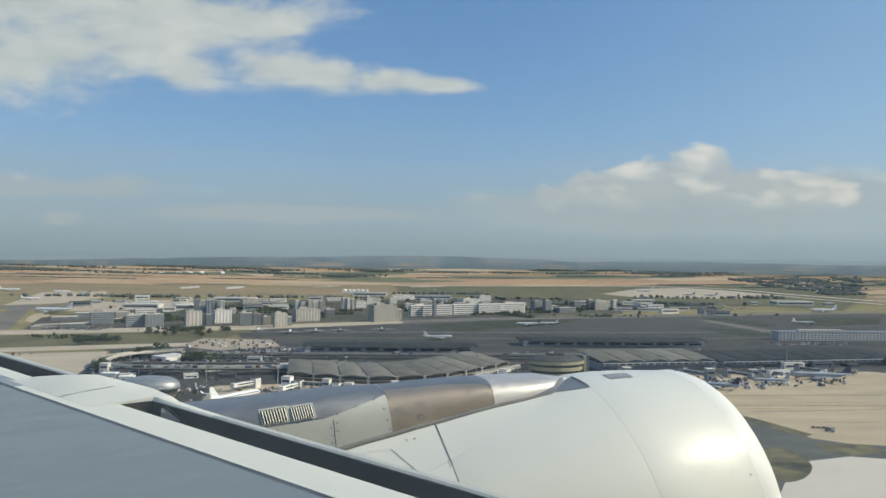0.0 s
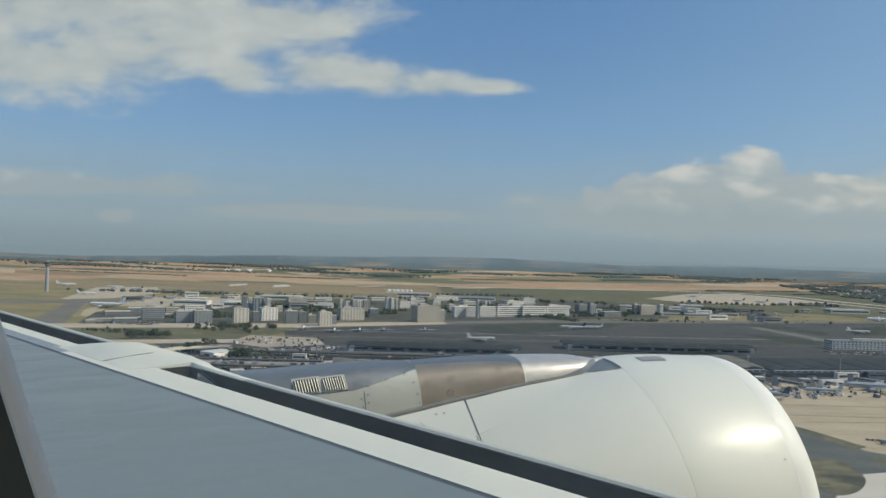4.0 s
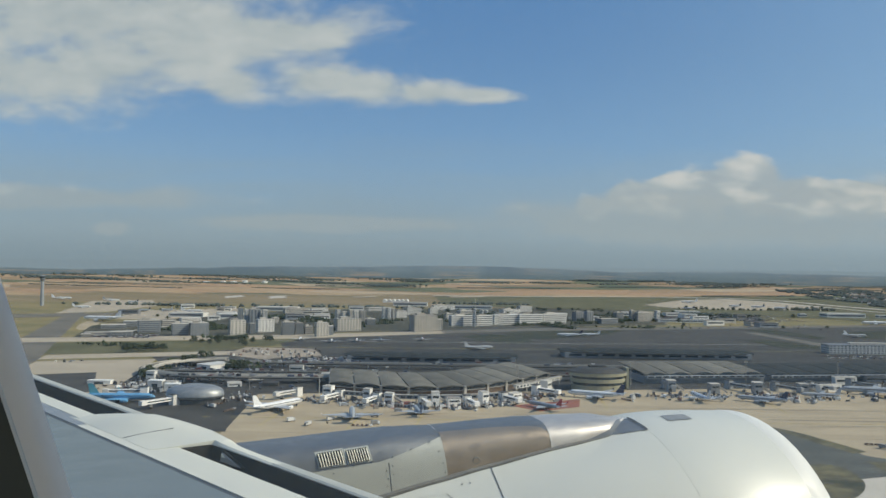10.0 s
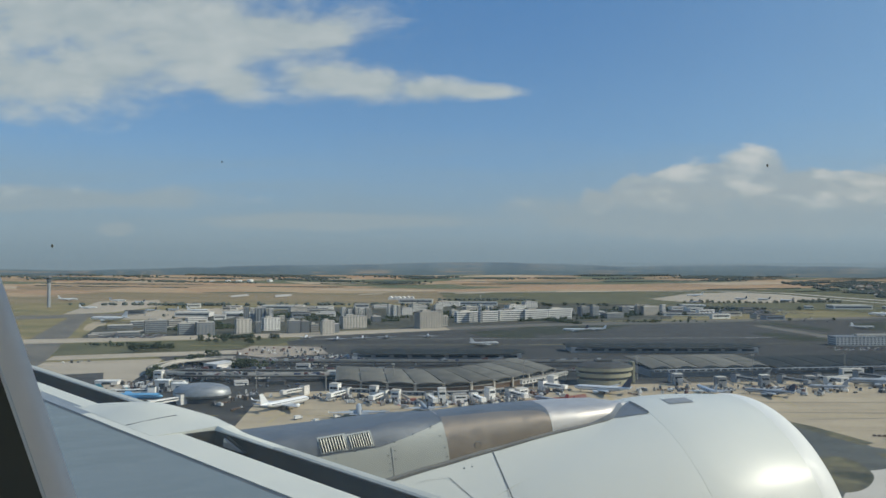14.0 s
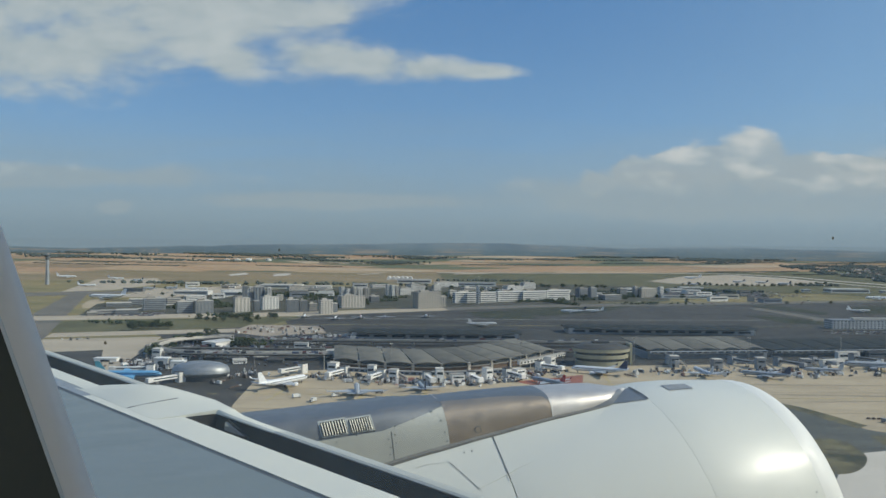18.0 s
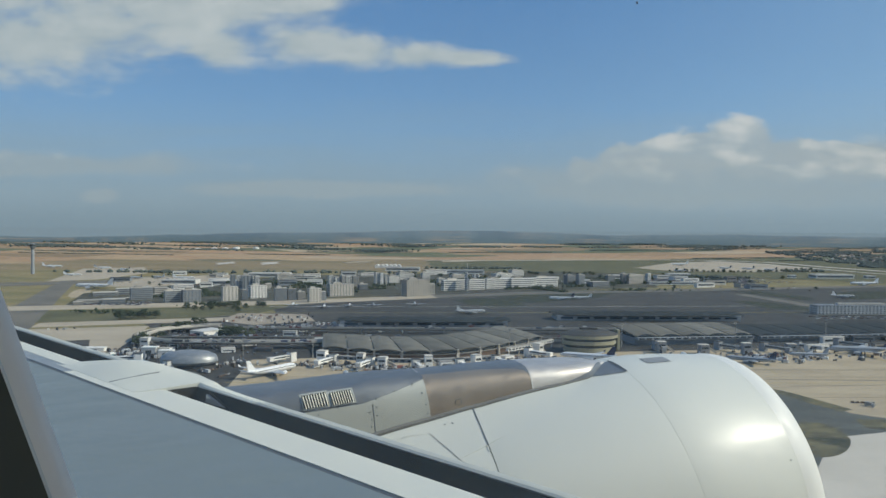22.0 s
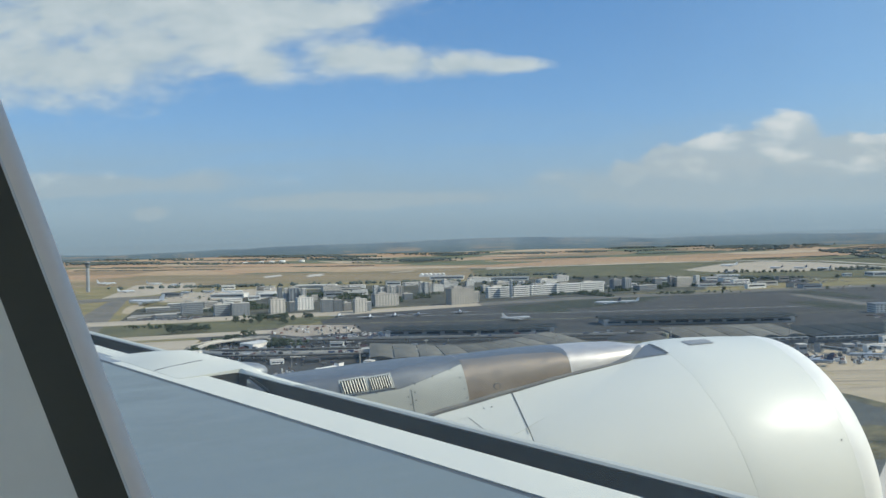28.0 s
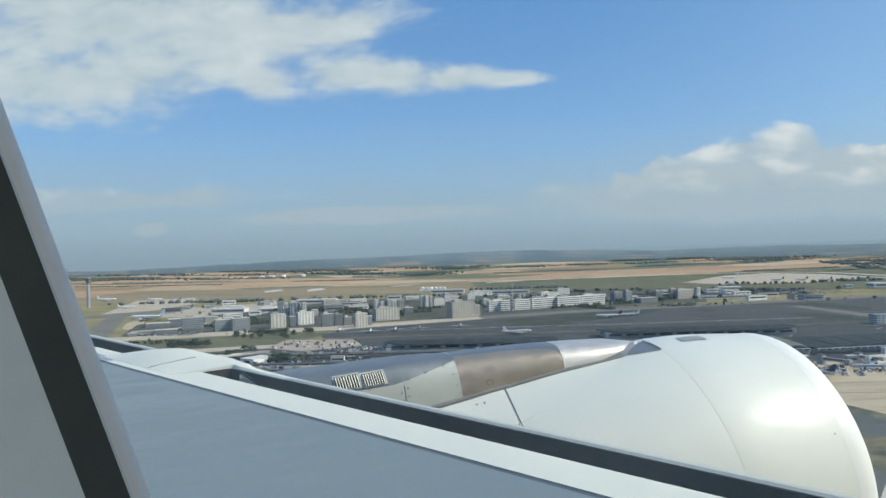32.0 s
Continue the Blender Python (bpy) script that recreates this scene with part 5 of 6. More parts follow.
        for i in range(steps + 1):
            q = s0 + (s1 - s0) * i / steps
            rows.append([self.at(q, o0, z0), self.at(q, o1, z0), self.at(q, o1, z1), self.at(q, o0, z1)])
        return Geo().loft(rows)


def crescent_hall(knots, back, deep, count, label):
    """A terminal hall whose front bows out, under fanned arched roof shells, with glazed galleries before it."""
    w = Sweep(knots, back)
    t = thing("terminal_hall", 0, 0, 0.4, 0, label, "terminal", "terminal halls")
    part("base", w.band(0, w.length, 3, deep * 0.8, 0, 5.6), BROWN, t, "brown ground-floor facade")
    part("ledge", w.band(0, w.length, 1.2, 4, 5.6, 6.4), STONE, t, "pale concrete ledge")
    part("upper_glazing", w.band(0, w.length, 4.5, deep * 0.85, 6.4, 9.6), GLASS, t, "dark glazing under the roof")
    step = w.length / count
    for i in range(count):
        rows = []
        for j in range(9):
            v = j / 8
            crown = 11.2 + 3.8 * math.sin(math.pi * (0.05 + 0.46 * v))
            rows.append([w.at((i + 0.5 + 0.473 * q) * step, deep * v - 1.5, crown - 1.5 * q * q * (1.3 - 0.9 * v)) for q in (-1, -0.6, -0.2, 0.2, 0.6, 1)])
        part("roof_shell", Geo().loft([r + [(p[0], p[1], p[2] - 0.8) for p in reversed(r)] for r in rows]), ROOFSHELL, t)
        arch = [w.at((i + 0.5 + 0.36 * q) * step, 1.0, 8.6 + 2.0 * (1 - q * q)) for q in (-1, -0.5, 0, 0.5, 1)]
        arch += [w.at((i + 0.86) * step, 1.0, 6.6), w.at((i + 0.14) * step, 1.0, 6.6)]
        inner = [w.at((i + 0.5 + 0.36 * q) * step, 3.5, 8.6 + 2.0 * (1 - q * q)) for q in (-1, -0.5, 0, 0.5, 1)] + [w.at((i + 0.86) * step, 3.5, 6.6), w.at((i + 0.14) * step, 3.5, 6.6)]
        part("arch_window", Geo().loft([arch, inner]), GLASS, t)
        for q in (0.02, 0.98):
            part("pier", w.band((i + q) * step - 0.7, (i + q) * step + 0.7, 0.2, 2.4, 0, 10.2, 1), STONE, t)
    # low blue-grey gallery before the first half, white gallery before the last third
    for a, b, off, z, skin_mat, lab in ((0.0, 0.56, -36, 4.6, SLATE, "blue-grey glazed gallery on legs"), (0.68, 0.99, -20, 6.2, WHITEWALL, "white gallery with square dark windows")):
        s0, s1 = a * w.length, b * w.length
        part("gallery", w.band(s0, s1, off - 2.2, off + 2.2, z, z + 3.4), skin_mat, t, lab)
        part("gallery_roof", w.band(s0, s1, off - 2.6, off + 2.6, z + 3.4, z + 3.8), STONE, t)
        n = int((s1 - s0) / 5.5)
        for k in range(n):
            q = s0 + (s1 - s0) * (k + 0.5) / n
            part("gallery_window", w.band(q - 1.7, q + 1.7, off - 2.32, off - 2.1, z + 0.9, z + 2.6, 1), GLASS, t)
            if k % 3 == 0:
                part("gallery_leg", w.band(q - 0.4, q + 0.4, off - 0.4, off + 0.4, 0, z, 1), STONE, t)
    return t


crescent_hall([(-124, 778), (-87, 766), (-38, 754), (18, 766), (66, 806), (118, 872)], (-0.39, 0.92), 78, 10, "bowed terminal hall with grey-beige arched roof shells and brown base")
hall("terminal_hall", 228, 868, 376, 893, 84, 5, "terminal hall with grey arched roof shells and a blue-grey base", SLATE)
# near-black shells paint the shade on this hall
hall("terminal_hall", 384, 900, 644, 946, 80, 8, "low terminal hall with roof shells painted dark for shade", SLATE, 10.0, PIERROOF)

for px, py, turn, ln in ((-150, 748, 235, 26), (-106, 736, 245, 26), (-68, 722, 250, 24), (-24, 710, 285, 22), (18, 714, 290, 22), (54, 736, 300, 24), (92, 786, 315, 26),
                         (243, 843, 270, 28), (314, 844, 300, 26), (362, 837, 300, 30), (405, 846, 300, 26), (464, 872, 300, 30),
                         (-253, 692, 235, 30), (-297, 732, 190, 34)):
    jet_bridge(px, py, turn, ln)


def round_house(x, y):
    t = thing("control_house", x, y, 0.4, 6, "squat round olive-beige building with dark ribbon windows", "building")
    def drum(r, z0, z1, sx=1.0):
        return Geo().loft([[(r * sx * math.cos(a), r * 0.7 * math.sin(a), z) for a in (i * math.tau / 28 for i in range(28))] for z in (z0, z1)])
    part("base", drum(29, 0, 5), OLIVE, t)
    part("window_band", drum(27.5, 5, 8.2), GLASS, t, "dark ribbon window")
    part("floor_band", drum(30.5, 8.2, 12), OLIVE, t)
    part("window_band", drum(28.5, 12, 15), GLASS, t, "dark ribbon window")
    part("floor_band", drum(32, 15, 18.5), OLIVE, t)
    n = 28
    oval = lambda r, z: [(r * math.cos(a), r * 0.7 * math.sin(a), z) for a in (i * math.tau / n for i in range(n))]
    part("roof", Geo().loft([oval(32.4, 18.5), oval(31.6, 19.2), oval(22, 22.5), oval(14, 23.2)]), DARKROOF, t, "dark sloping roof")
    part("roof_plant", Geo().box(0, 3, 22.8, 18, 9, 2.4), DARKROOF, t)
    part("wing_wall", Geo().box(33, 2, 0, 3, 12, 23), OLIVE, t, "tall olive end wall")


round_house(165, 832)


def satellite(x, y):
    """The low rounded boarding satellite."""
    t = thing("satellite_building", x, y, 0.4, 4, "low silver-clad oval boarding satellite with a domed roof", "building")
    n = 36
    oval = lambda rx, ry, z: [(rx * math.cos(a), ry * math.sin(a), z) for a in (i * math.tau / n for i in range(n))]
    part("base", Geo().loft([oval(24, 15, 0), oval(24, 15, 4)]), DARKROOF, t)
    part("window_band", Geo().loft([oval(25, 15.5, 4), oval(26, 16, 5.5)]), GLASS, t)
    part("roof", Geo().loft([oval(25, 16, 4.6), oval(27, 18, 7.2), oval(26.6, 17.6, 10), oval(24.5, 16, 13), oval(19, 12.4, 15.4), oval(11, 7, 16.8), oval(3, 2, 17.2)]), SILVER, t, "silver domed roof", True)
    for i in range(12):
        a = i * math.tau / 12
        part("roof_rib", Geo().tube((26.7 * math.cos(a), 17.7 * math.sin(a), 10.0), (19.0 * math.cos(a), 12.4 * math.sin(a), 15.45), 0.14, n=5), SLATE, t)


satellite(-239, 707)


def block(name, x, y, turn, w, d, h, mat, floors, label, category="building", group="", top=None, style=0):
    """A building of storeys: wall, roof with parapet and plant, windows floor by floor or in upright strips."""
    t = thing(name, x, y, 0.2, turn, label, category, group)
    part("wall", Geo().box(0, d / 2, 0, w, d, h), mat, t)
    part("roof", Geo().box(0, d / 2, h, w * 1.01, d * 1.01, 0.8), top or STONE, t)
    if w > 14 and h > 12:
        part("roof_plant", Geo().box(-w * 0.15, d * 0.5, h + 0.8, w * 0.35, d * 0.4, 2.4 + h * 0.05), STONE, t)
    step = h / floors
    if style == 2:
        n = max(3, int(w / 6))
        for j in range(n):
            part("window_strip", Geo().box(-w / 2 + (j + 0.5) * w / n, -0.05, step * 0.6, w / n * 0.45, 0.35, h - step), HAZEGLASS, t)
    for i in range(floors):
        z = i * step + step * 0.35
        if style == 1:
            n = max(4, int(w / 6))
            for j in range(n):
                part("window", Geo().box(-w / 2 + (j + 0.5) * w / n, -0.05, z, w / n * 0.5, 0.35, step * 0.45), HAZEGLASS, t)
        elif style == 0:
            part("window_band", Geo().box(0, -0.05, z, w * 0.94, 0.35, step * 0.42), HAZEGLASS, t)
        part("side_window_band", Geo().box(-w / 2 - 0.02, d / 2, z, 0.35, d * 0.9, step * 0.42), HAZEGLASS, t)
    return t


# long white hotel slab and the business quarter behind the field
HOTELS = [(36, 1703, 57, 5), (82, 1722, 34, 5), (137, 1760, 58, 5), (195, 1781, 54, 5), (257, 1822, 55, 5)]
for px, py, w, fl in HOTELS:
    block("hotel", px, py, 27, w * 1.2, 14, 23, WHITEWALL, fl, "long white hotel slab with dark ribbon windows", "hotel", "hotel slabs", top=WHITEWALL)
QUARTER = [
    (59, 1687, 4, 40, WHITEWALL, 2),
    # foot, width, height, material, window style
    (-481, 1724, 11, 31, SLATE, 2),
    (-458, 1692, 9, 31, WHITEWALL, 2),
    (-435, 1677, 23, 32, SLATE, 2),
    (-413, 1678, 10, 31, WHITEWALL, 2),
    (-396, 1403, 28, 26, STONE, 1),
    (-372, 1416, 11, 20, SLATE, 0),
    (-358, 1465, 32, 24, WHITEWALL, 1),
    (-392, 1695, 13, 13, STONE, 0),
    (-302, 1407, 22, 24, SLATE, 1),
    (-284, 1420, 15, 22, SLATE, 2),
    (-268, 1432, 15, 15, STONE, 0),
    (-234, 1387, 23, 25, STONE, 1),
    (-224, 1423, 9, 17, SLATE, 0),
    (-203, 1525, 51, 24, STONE, 1),
    (-270, 1829, 10, 25, WHITEWALL, 2),
    (-255, 1830, 11, 21, WHITEWALL, 2),
    (-240, 1831, 8, 25, STONE, 2),
    (-230, 1852, 13, 21, WHITEWALL, 2),
    (-208, 1813, 14, 24, STONE, 2),
    (-176, 1691, 21, 13, SLATE, 0),
    (-160, 1856, 8, 31, WHITEWALL, 2),
    (-148, 1856, 8, 30, WHITEWALL, 2),
    (-139, 1877, 7, 27, STONE, 2),
    (-123, 1942, 30, 18, WHITEWALL, 1),
    (-109, 2084, 16, 22, WHITEWALL, 0),
    (-47, 1532, 54, 33, STONE, 1),
    (-91, 2110, 29, 16, WHITEWALL, 0),
    (-20, 1590, 12, 22, STONE, 2),
    (-44, 2140, 23, 16, WHITEWALL, 1),
    (1, 1907, 20, 14, STONE, 0),
    (96, 2124, 6, 13, WHITEWALL, 2),
    (107, 2124, 6, 13, WHITEWALL, 2),
    (337, 1928, 29, 23, SLATE, 2),
    (359, 1909, 20, 26, SLATE, 2),
    (396, 1850, 55, 12, SLATE, 0),
    (481, 1959, 15, 26, STONE, 2),
    (513, 1961, 50, 23, STONE, 1),
    (566, 2033, 12, 24, WHITEWALL, 2),
    (461, 2025, 24, 18, SLATE, 0),
    (-569, 1419, 39, 22, SLATE, 0),
    (-491, 1365, 27, 21, SLATE, 0),
    (-456, 1367, 32, 23, SLATE, 1),
    (-585, 1561, 27, 12, STONE, 0),
    (-570, 1653, 43, 11, WHITEWALL, 0),
    (-626, 1328, 41, 6, STONE, 0),
    (-583, 1330, 37, 8, SLATE, 0),
    (-669, 1489, 46, 7, SILVER, 0),
    (-648, 1530, 33, 12, SILVER, 0),
    (-631, 1298, 16, 6, STONE, 0),
    (-418, 2062, 70, 13, STONE, 0),
    (-218, 2238, 51, 9, WHITEWALL, 0),
    (-370, 2143, 49, 10, WHITEWALL, 0),
    (183, 2183, 59, 13, WHITEWALL, 0),
    (236, 2303, 42, 17, WHITEWALL, 1),
    (-16, 2346, 71, 14, WHITEWALL, 0),
    (48, 2069, 38, 14, STONE, 0),
    (138, 2004, 27, 12, STONE, 0),
]
for i, (px, py, w, h, m, st) in enumerate(QUARTER):
    name = {SLATE: "blue-grey glazed office block", STONE: "grey-beige concrete office block", WHITEWALL: "white office block with dark windows", SILVER: "low silver-clad flat-roofed hall"}[m]
    name = ("low wide " if h < 16 else "tall slim " if h > w * 1.6 else "square-fronted ") + name
    block("office_block", px, py, 24 + (i * 37 % 9), w, min(max(w * 0.6, 11), 24), h, m, max(2, round(h / 3.6)), name, "building", "business quarter", style=st)
for px, py, w, d, h, lab in ((-529, 1833, 85, 60, 9, "low white logistics hall"), (-133, 2544, 116, 50, 12, "low white logistics hall"), (56, 2417, 165, 50, 10, "low white logistics hall"),
                             (737, 2311, 68, 40, 9, "low white hall by the car park"), (628, 1946, 173, 30, 6, "low grey flat-roofed hall"), (1192, 2258, 115, 50, 12, "pale flat-roofed cargo hall"), (1306, 2266, 26, 20, 9, "small white flat-roofed hall"),
                             (1072, 2277, 20, 18, 9, "small white flat-roofed hall"), (-651, 1846, 86, 40, 10, "low pale wide-fronted hangar"), (-503, 2160, 117, 60, 10, "low pale wide-fronted hangar")):
    block("hall_building", px, py, 0, w, d, h, WHITEWALL, 1, lab, "hall", "low halls", top=STONE)


def marquee(x, y, z):
    t = thing("tent_hall", x, y, z, 0, "white tent hall with a row of scalloped bays", "tent hall")
    for i in range(6):
        rows = [[(i * 16 + 8 * q, yy, 13 - 7 * q * q) for q in (-1, -0.5, 0, 0.5, 1)] + [(i * 16 + 8, yy, 0), (i * 16 - 8, yy, 0)] for yy in (0, 40)]
        part("bay", Geo().loft(rows), WHITEWALL, t)


marquee(-240, 2782, height(2800))


def pier(x, y, turn, length, deep, label):
    """A long low building under shallow scalloped roof bays, narrowing to its ends."""
    t = thing("pier_building", x, y, 0.3, turn, label, "building", "boarding piers")
    part("wall", Geo().box(0, 0, 0, length * 0.96, deep * 0.7, 8.5), SLATE, t)
    n = int(length / 26)
    for i in range(n):
        part("window", Geo().box((i + 0.5) * length * 0.94 / n - length * 0.47, -deep * 0.35 - 0.06, 3.0, length / n * 0.7, 0.2, 3.0), GLASS, t)
        rows = []
        for j in range(7):
            u = (i + j / 6) / n * 2 - 1
            half = deep * 0.5 * (1 - 0.45 * abs(u) ** 4)
            rise = 3.0 + 1.5 * math.sin(math.pi * j / 6)
            rows.append([(u * length / 2, half * q, 8.4 + rise * (1 - q * q)) for q in (-1, -0.6, -0.2, 0.2, 0.6, 1)])
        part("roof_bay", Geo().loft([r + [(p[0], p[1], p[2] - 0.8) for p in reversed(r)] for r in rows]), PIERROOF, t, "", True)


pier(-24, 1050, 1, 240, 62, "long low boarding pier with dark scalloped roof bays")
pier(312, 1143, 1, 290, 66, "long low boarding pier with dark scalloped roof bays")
block("terminal_wing", 735, 1236, 2, 226, 26, 14, WHITEWALL, 4, "long pale grey terminal wing with a grid of windows", "terminal", top=SLATE, style=1)

# viaducts and loop road
for k, (r, zz, lab) in enumerate(((0, 7.0, "curved grey access viaduct looping round the car park"), (-11, 7.4, "inner lane of the curved access viaduct"))):
    pts = [(-285 + (80 + r) * math.cos(radians(d)), 908 + (82 + r) * math.sin(radians(d))) for d in range(95, 276, 9)] + [(-230, 825 - r), (-120, 834 - r), (60, 842 - r)]
    t = thing("viaduct", 0, 0, 0.3, 0, lab, "viaduct", "access viaducts")
    part("deck", ribbon(pts, 8.5, zz, 1.4), STONE if k else TARMAC, t)
    for s in (-1, 1):
        part("parapet", ribbon([(p[0] + 0.0, p[1] + s * 4.3) for p in pts], 0.5, zz + 1.1, 1.2), STONE, t)
    for p in pts[::2]:
        part("pillar", Geo().box(p[0], p[1], 0, 1.4, 1.4, zz - 1), STONE, t)
for yy, zz, w, lab in ((884, 6.5, 11, "straight grey road deck before the hall"), (968, 5.5, 12, "straight grey road deck behind the hall"), (1003, 3.0, 10, "pale road along the piers")):
    t = thing("road_deck", 0, 0, 0.3, 0, lab, "road", "road decks")
    path = [(-330, yy - 8), (0, yy), (210, yy + 5)] + ([(500, yy + 12), (1000, yy + 34)] if yy > 900 else [])
    part("deck", ribbon(path, w, zz, 1.2), STONE if yy > 1000 else TARMAC, t)
    part("parapet", ribbon([(x, y - w / 2) for x, y in path], 0.5, zz + 1.2, 1.3), STONE, t)
    for i in range(24 if yy > 900 else 10):
        part("pillar", Geo().box(-320 + i * 54, yy - 6 + i * 0.9, 0, 1.2, w * 0.6, zz - 1), STONE, t)


def white_shed(x, y, w, d, h, turn, label):
    t = thing("white_shed", x, y, 0.4, turn, label, "shed")
    part("wall", Geo().box(0, 0, 0, w, d, h), WHITEWALL, t)
    part("roof", Geo().box(0, 0, h, w * 1.05, d * 1.05, 0.6), WHITEWALL, t)
    part("door", Geo().box(0, -d / 2 - 0.1, 0, w * 0.4, 0.2, h * 0.7), GLASS, t)


white_shed(-294, 939, 24, 34, 6, -30, "white flat-roofed shed inside the loop road")
white_shed(-303, 777, 15, 10, 9, 0, "white framed service shed beside the satellite")
white_shed(-283, 769, 14, 10, 7, 4, "small pale service building beside the satellite")
white_shed(-375, 806, 24, 9, 3.5, 2, "low pale service building on the apron")


def control_tower(x, y, h, label, dark=False):
    t = thing("control_tower", x, y, 0.3, 0, label, "control tower", "control towers")
    m = SLATE if dark else STONE
    n = 16
    c = lambda r, z: [(r * math.cos(a), r * math.sin(a), z) for a in (i * math.tau / n for i in range(n))]
    part("shaft", Geo().loft([c(5.2, 0), c(4.4, h * 0.82)]), m, t, "", True)
    part("cab_floor", Geo().loft([c(4.4, h * 0.80), c(7.2, h * 0.87), c(7.2, h * 0.90)]), m, t)
    part("cab_glazing", Geo().loft([c(6.4, h * 0.90), c(7.5, h * 0.965)]), GLASS, t)
    part("cab_roof", Geo().loft([c(7.9, h * 0.965), c(7.7, h * 0.985), c(3.4, h)]), m, t)
    part("mast", Geo().tube((0, 0, h), (0, 0, h * 1.07), 0.4, n=6), STONE, t)


control_tower(-1214, 2220, 92, "tall grey concrete control tower with a dark cab", True)
control_tower(-1286, 1910, 96, "second tall concrete control tower", False)
control_tower(1150, 1180, 70, "dark blue-grey ramp control tower", True)


# ---- trees ----
def tree(x, y, z, h, seed, label="dark green broadleaved tree", squash=0.9):
    rng = random.Random(seed)
    t = thing("tree", x, y, z, rng.uniform(0, 360), label, "tree", "airport trees")
    part("trunk", Geo().tube((0, 0, 0), (0.2, 0.1, h * 0.45), h * 0.035, h * 0.02, 6), BARK, t)
    for i in range(4):
        a = i * 1.57 + rng.uniform(-0.4, 0.4)
        part("limb", Geo().tube((0.1, 0, h * 0.3), (h * 0.2 * math.cos(a), h * 0.2 * math.sin(a), h * 0.6), h * 0.014, h * 0.006, 5), BARK, t)
    g = Geo()
    for i in range(70):
        a, q = rng.uniform(0, 6.28), math.sqrt(rng.random())
        zz = rng.uniform(0.28, 0.96)
        wide = 0.42 * math.sin(math.pi * (zz * 0.85 + 0.1)) ** 0.7
        g.blob(h * wide * q * math.cos(a), h * wide * q * math.sin(a), h * zz, h * rng.uniform(0.05, 0.105), squash, rng)
    part("crown", g, LEAF, t)
    return t


kinds = [tree(-470, 1090, 0.3, 16, s) for s in (1, 2, 3)]
rng = random.Random(5)
spots = [(-473, 1117), (-461, 1110), (-453, 1118), (-444, 1118), (-427, 1118), (-267, 925), (-264, 940), (-253, 921), (-253, 941), (-345, 863), (-345, 846), (-331, 881), (-337, 1217), (-328, 1208),
         (-328, 1253), (-337, 959), (-334, 975), (-331, 1004), (-328, 1028)]
for a, b, k in ((-402, 1241, 5), (-357, 1270, 5), (-309, 1290, 3)):
    for i in range(k):
        spots.append((a + rng.gauss(0, 16), b + rng.gauss(0, 8)))
for i in range(26):
    spots.append((rng.uniform(200, 480), rng.uniform(2330, 2400)))
for i in range(34):
    q = i / 33
    spots.append((800 + 560 * q + rng.uniform(-6, 6), 2600 - 60 * math.sin(q * 3.14) + 140 * q * q + rng.uniform(-8, 8)))
for px, py in spots:
    src = kinds[rng.randrange(3)]
    c = copy_thing(src, pose(px, py, ground_z(px, py) + 0.2, 0, 0, rng.uniform(0, 360)))
    k = rng.uniform(0.55, 0.95) if py > 1000 else rng.uniform(0.6, 0.95)
    c.scale = (k * 1.2, k * 1.2, k)


def woods():
    rng, g = random.Random(11), Geo()
    def clump(cx, cy, sx, sy, count, r):
        for i in range(count):
            x, y = rng.gauss(cx, sx), rng.gauss(cy, sy)
            z = height(math.hypot(x, y))
            g.blob(x, y, z + r * 0.5, r * rng.uniform(0.7, 1.5), 0.8, rng)
    for cx, cy, sx, sy, n in ((906, 4779, 60, 22, 160), (1295, 4742, 90, 20, 160), (167, 2732, 90, 12, 60), (-1214, 4611, 130, 18, 200),
                              (-660, 4179, 70, 10, 60), (-243, 4629, 130, 12, 90), (1626, 4461, 160, 14, 110), (-2150, 4036, 200, 16, 140), (-233, 2394, 200, 12, 60), (-827, 2344, 160, 10, 60), (700, 2250, 110, 10, 80), (1267, 2647, 40, 4, 26)):
        clump(cx, cy, sx, sy, n, 7)
    # the broad wood beyond the runway, with clearings round the village
    for k in range(3400):
        q, w = rng.random(), rng.random()
        x, y = 1640 + 90 * q + w * (160 + 620 * q), 2850 + 1150 * q + w * 60 + rng.gauss(0, 25)
        if noise.noise(Vector((x / 120, y / 150, 2.2))) < -0.06:
            continue
        g.blob(x, y, ground_z(x, y) + 3, rng.uniform(5, 14) * (0.8 + 0.5 * noise.noise(Vector((x / 60, y / 60, 5)))), 0.8, rng)
    for k in range(26):
        cx, cy = rng.uniform(-2200, 2000), rng.uniform(3900, 4700)
        for i in range(rng.randrange(40, 130)):
            x, y = rng.gauss(cx, 70), rng.gauss(cy, 26)
            g.blob(x, y, height(min(4890, math.hypot(x, y))) + 3, rng.uniform(5, 10), 0.7, rng)
    for i in range(26):
        a = rng.uniform(0.85, 2.25)
        r = rng.uniform(3700, 4880)
        cx, cy, run = r * math.cos(a), r * math.sin(a), rng.uniform(120, 420)
        for k in range(int(run / 1.3)):
            q = rng.uniform(-1, 1)
            x, y = cx + run * q, cy + rng.gauss(0, 7) + q * 14
            g.blob(x, y, height(math.hypot(x, y)) + 1, rng.uniform(3.5, 6), 0.5, rng)
    for i in range(14):
        a, r = rng.uniform(0.85, 2.25), rng.uniform(4700, 4895)
        cx, cy, run = r * math.cos(a), r * math.sin(a), rng.uniform(60, 260)
        for k in range(int(run / 1.3)):
            q = rng.uniform(-1, 1)
            t = a + run * q / r
            rr = min(r + rng.gauss(0, 12), 4900)
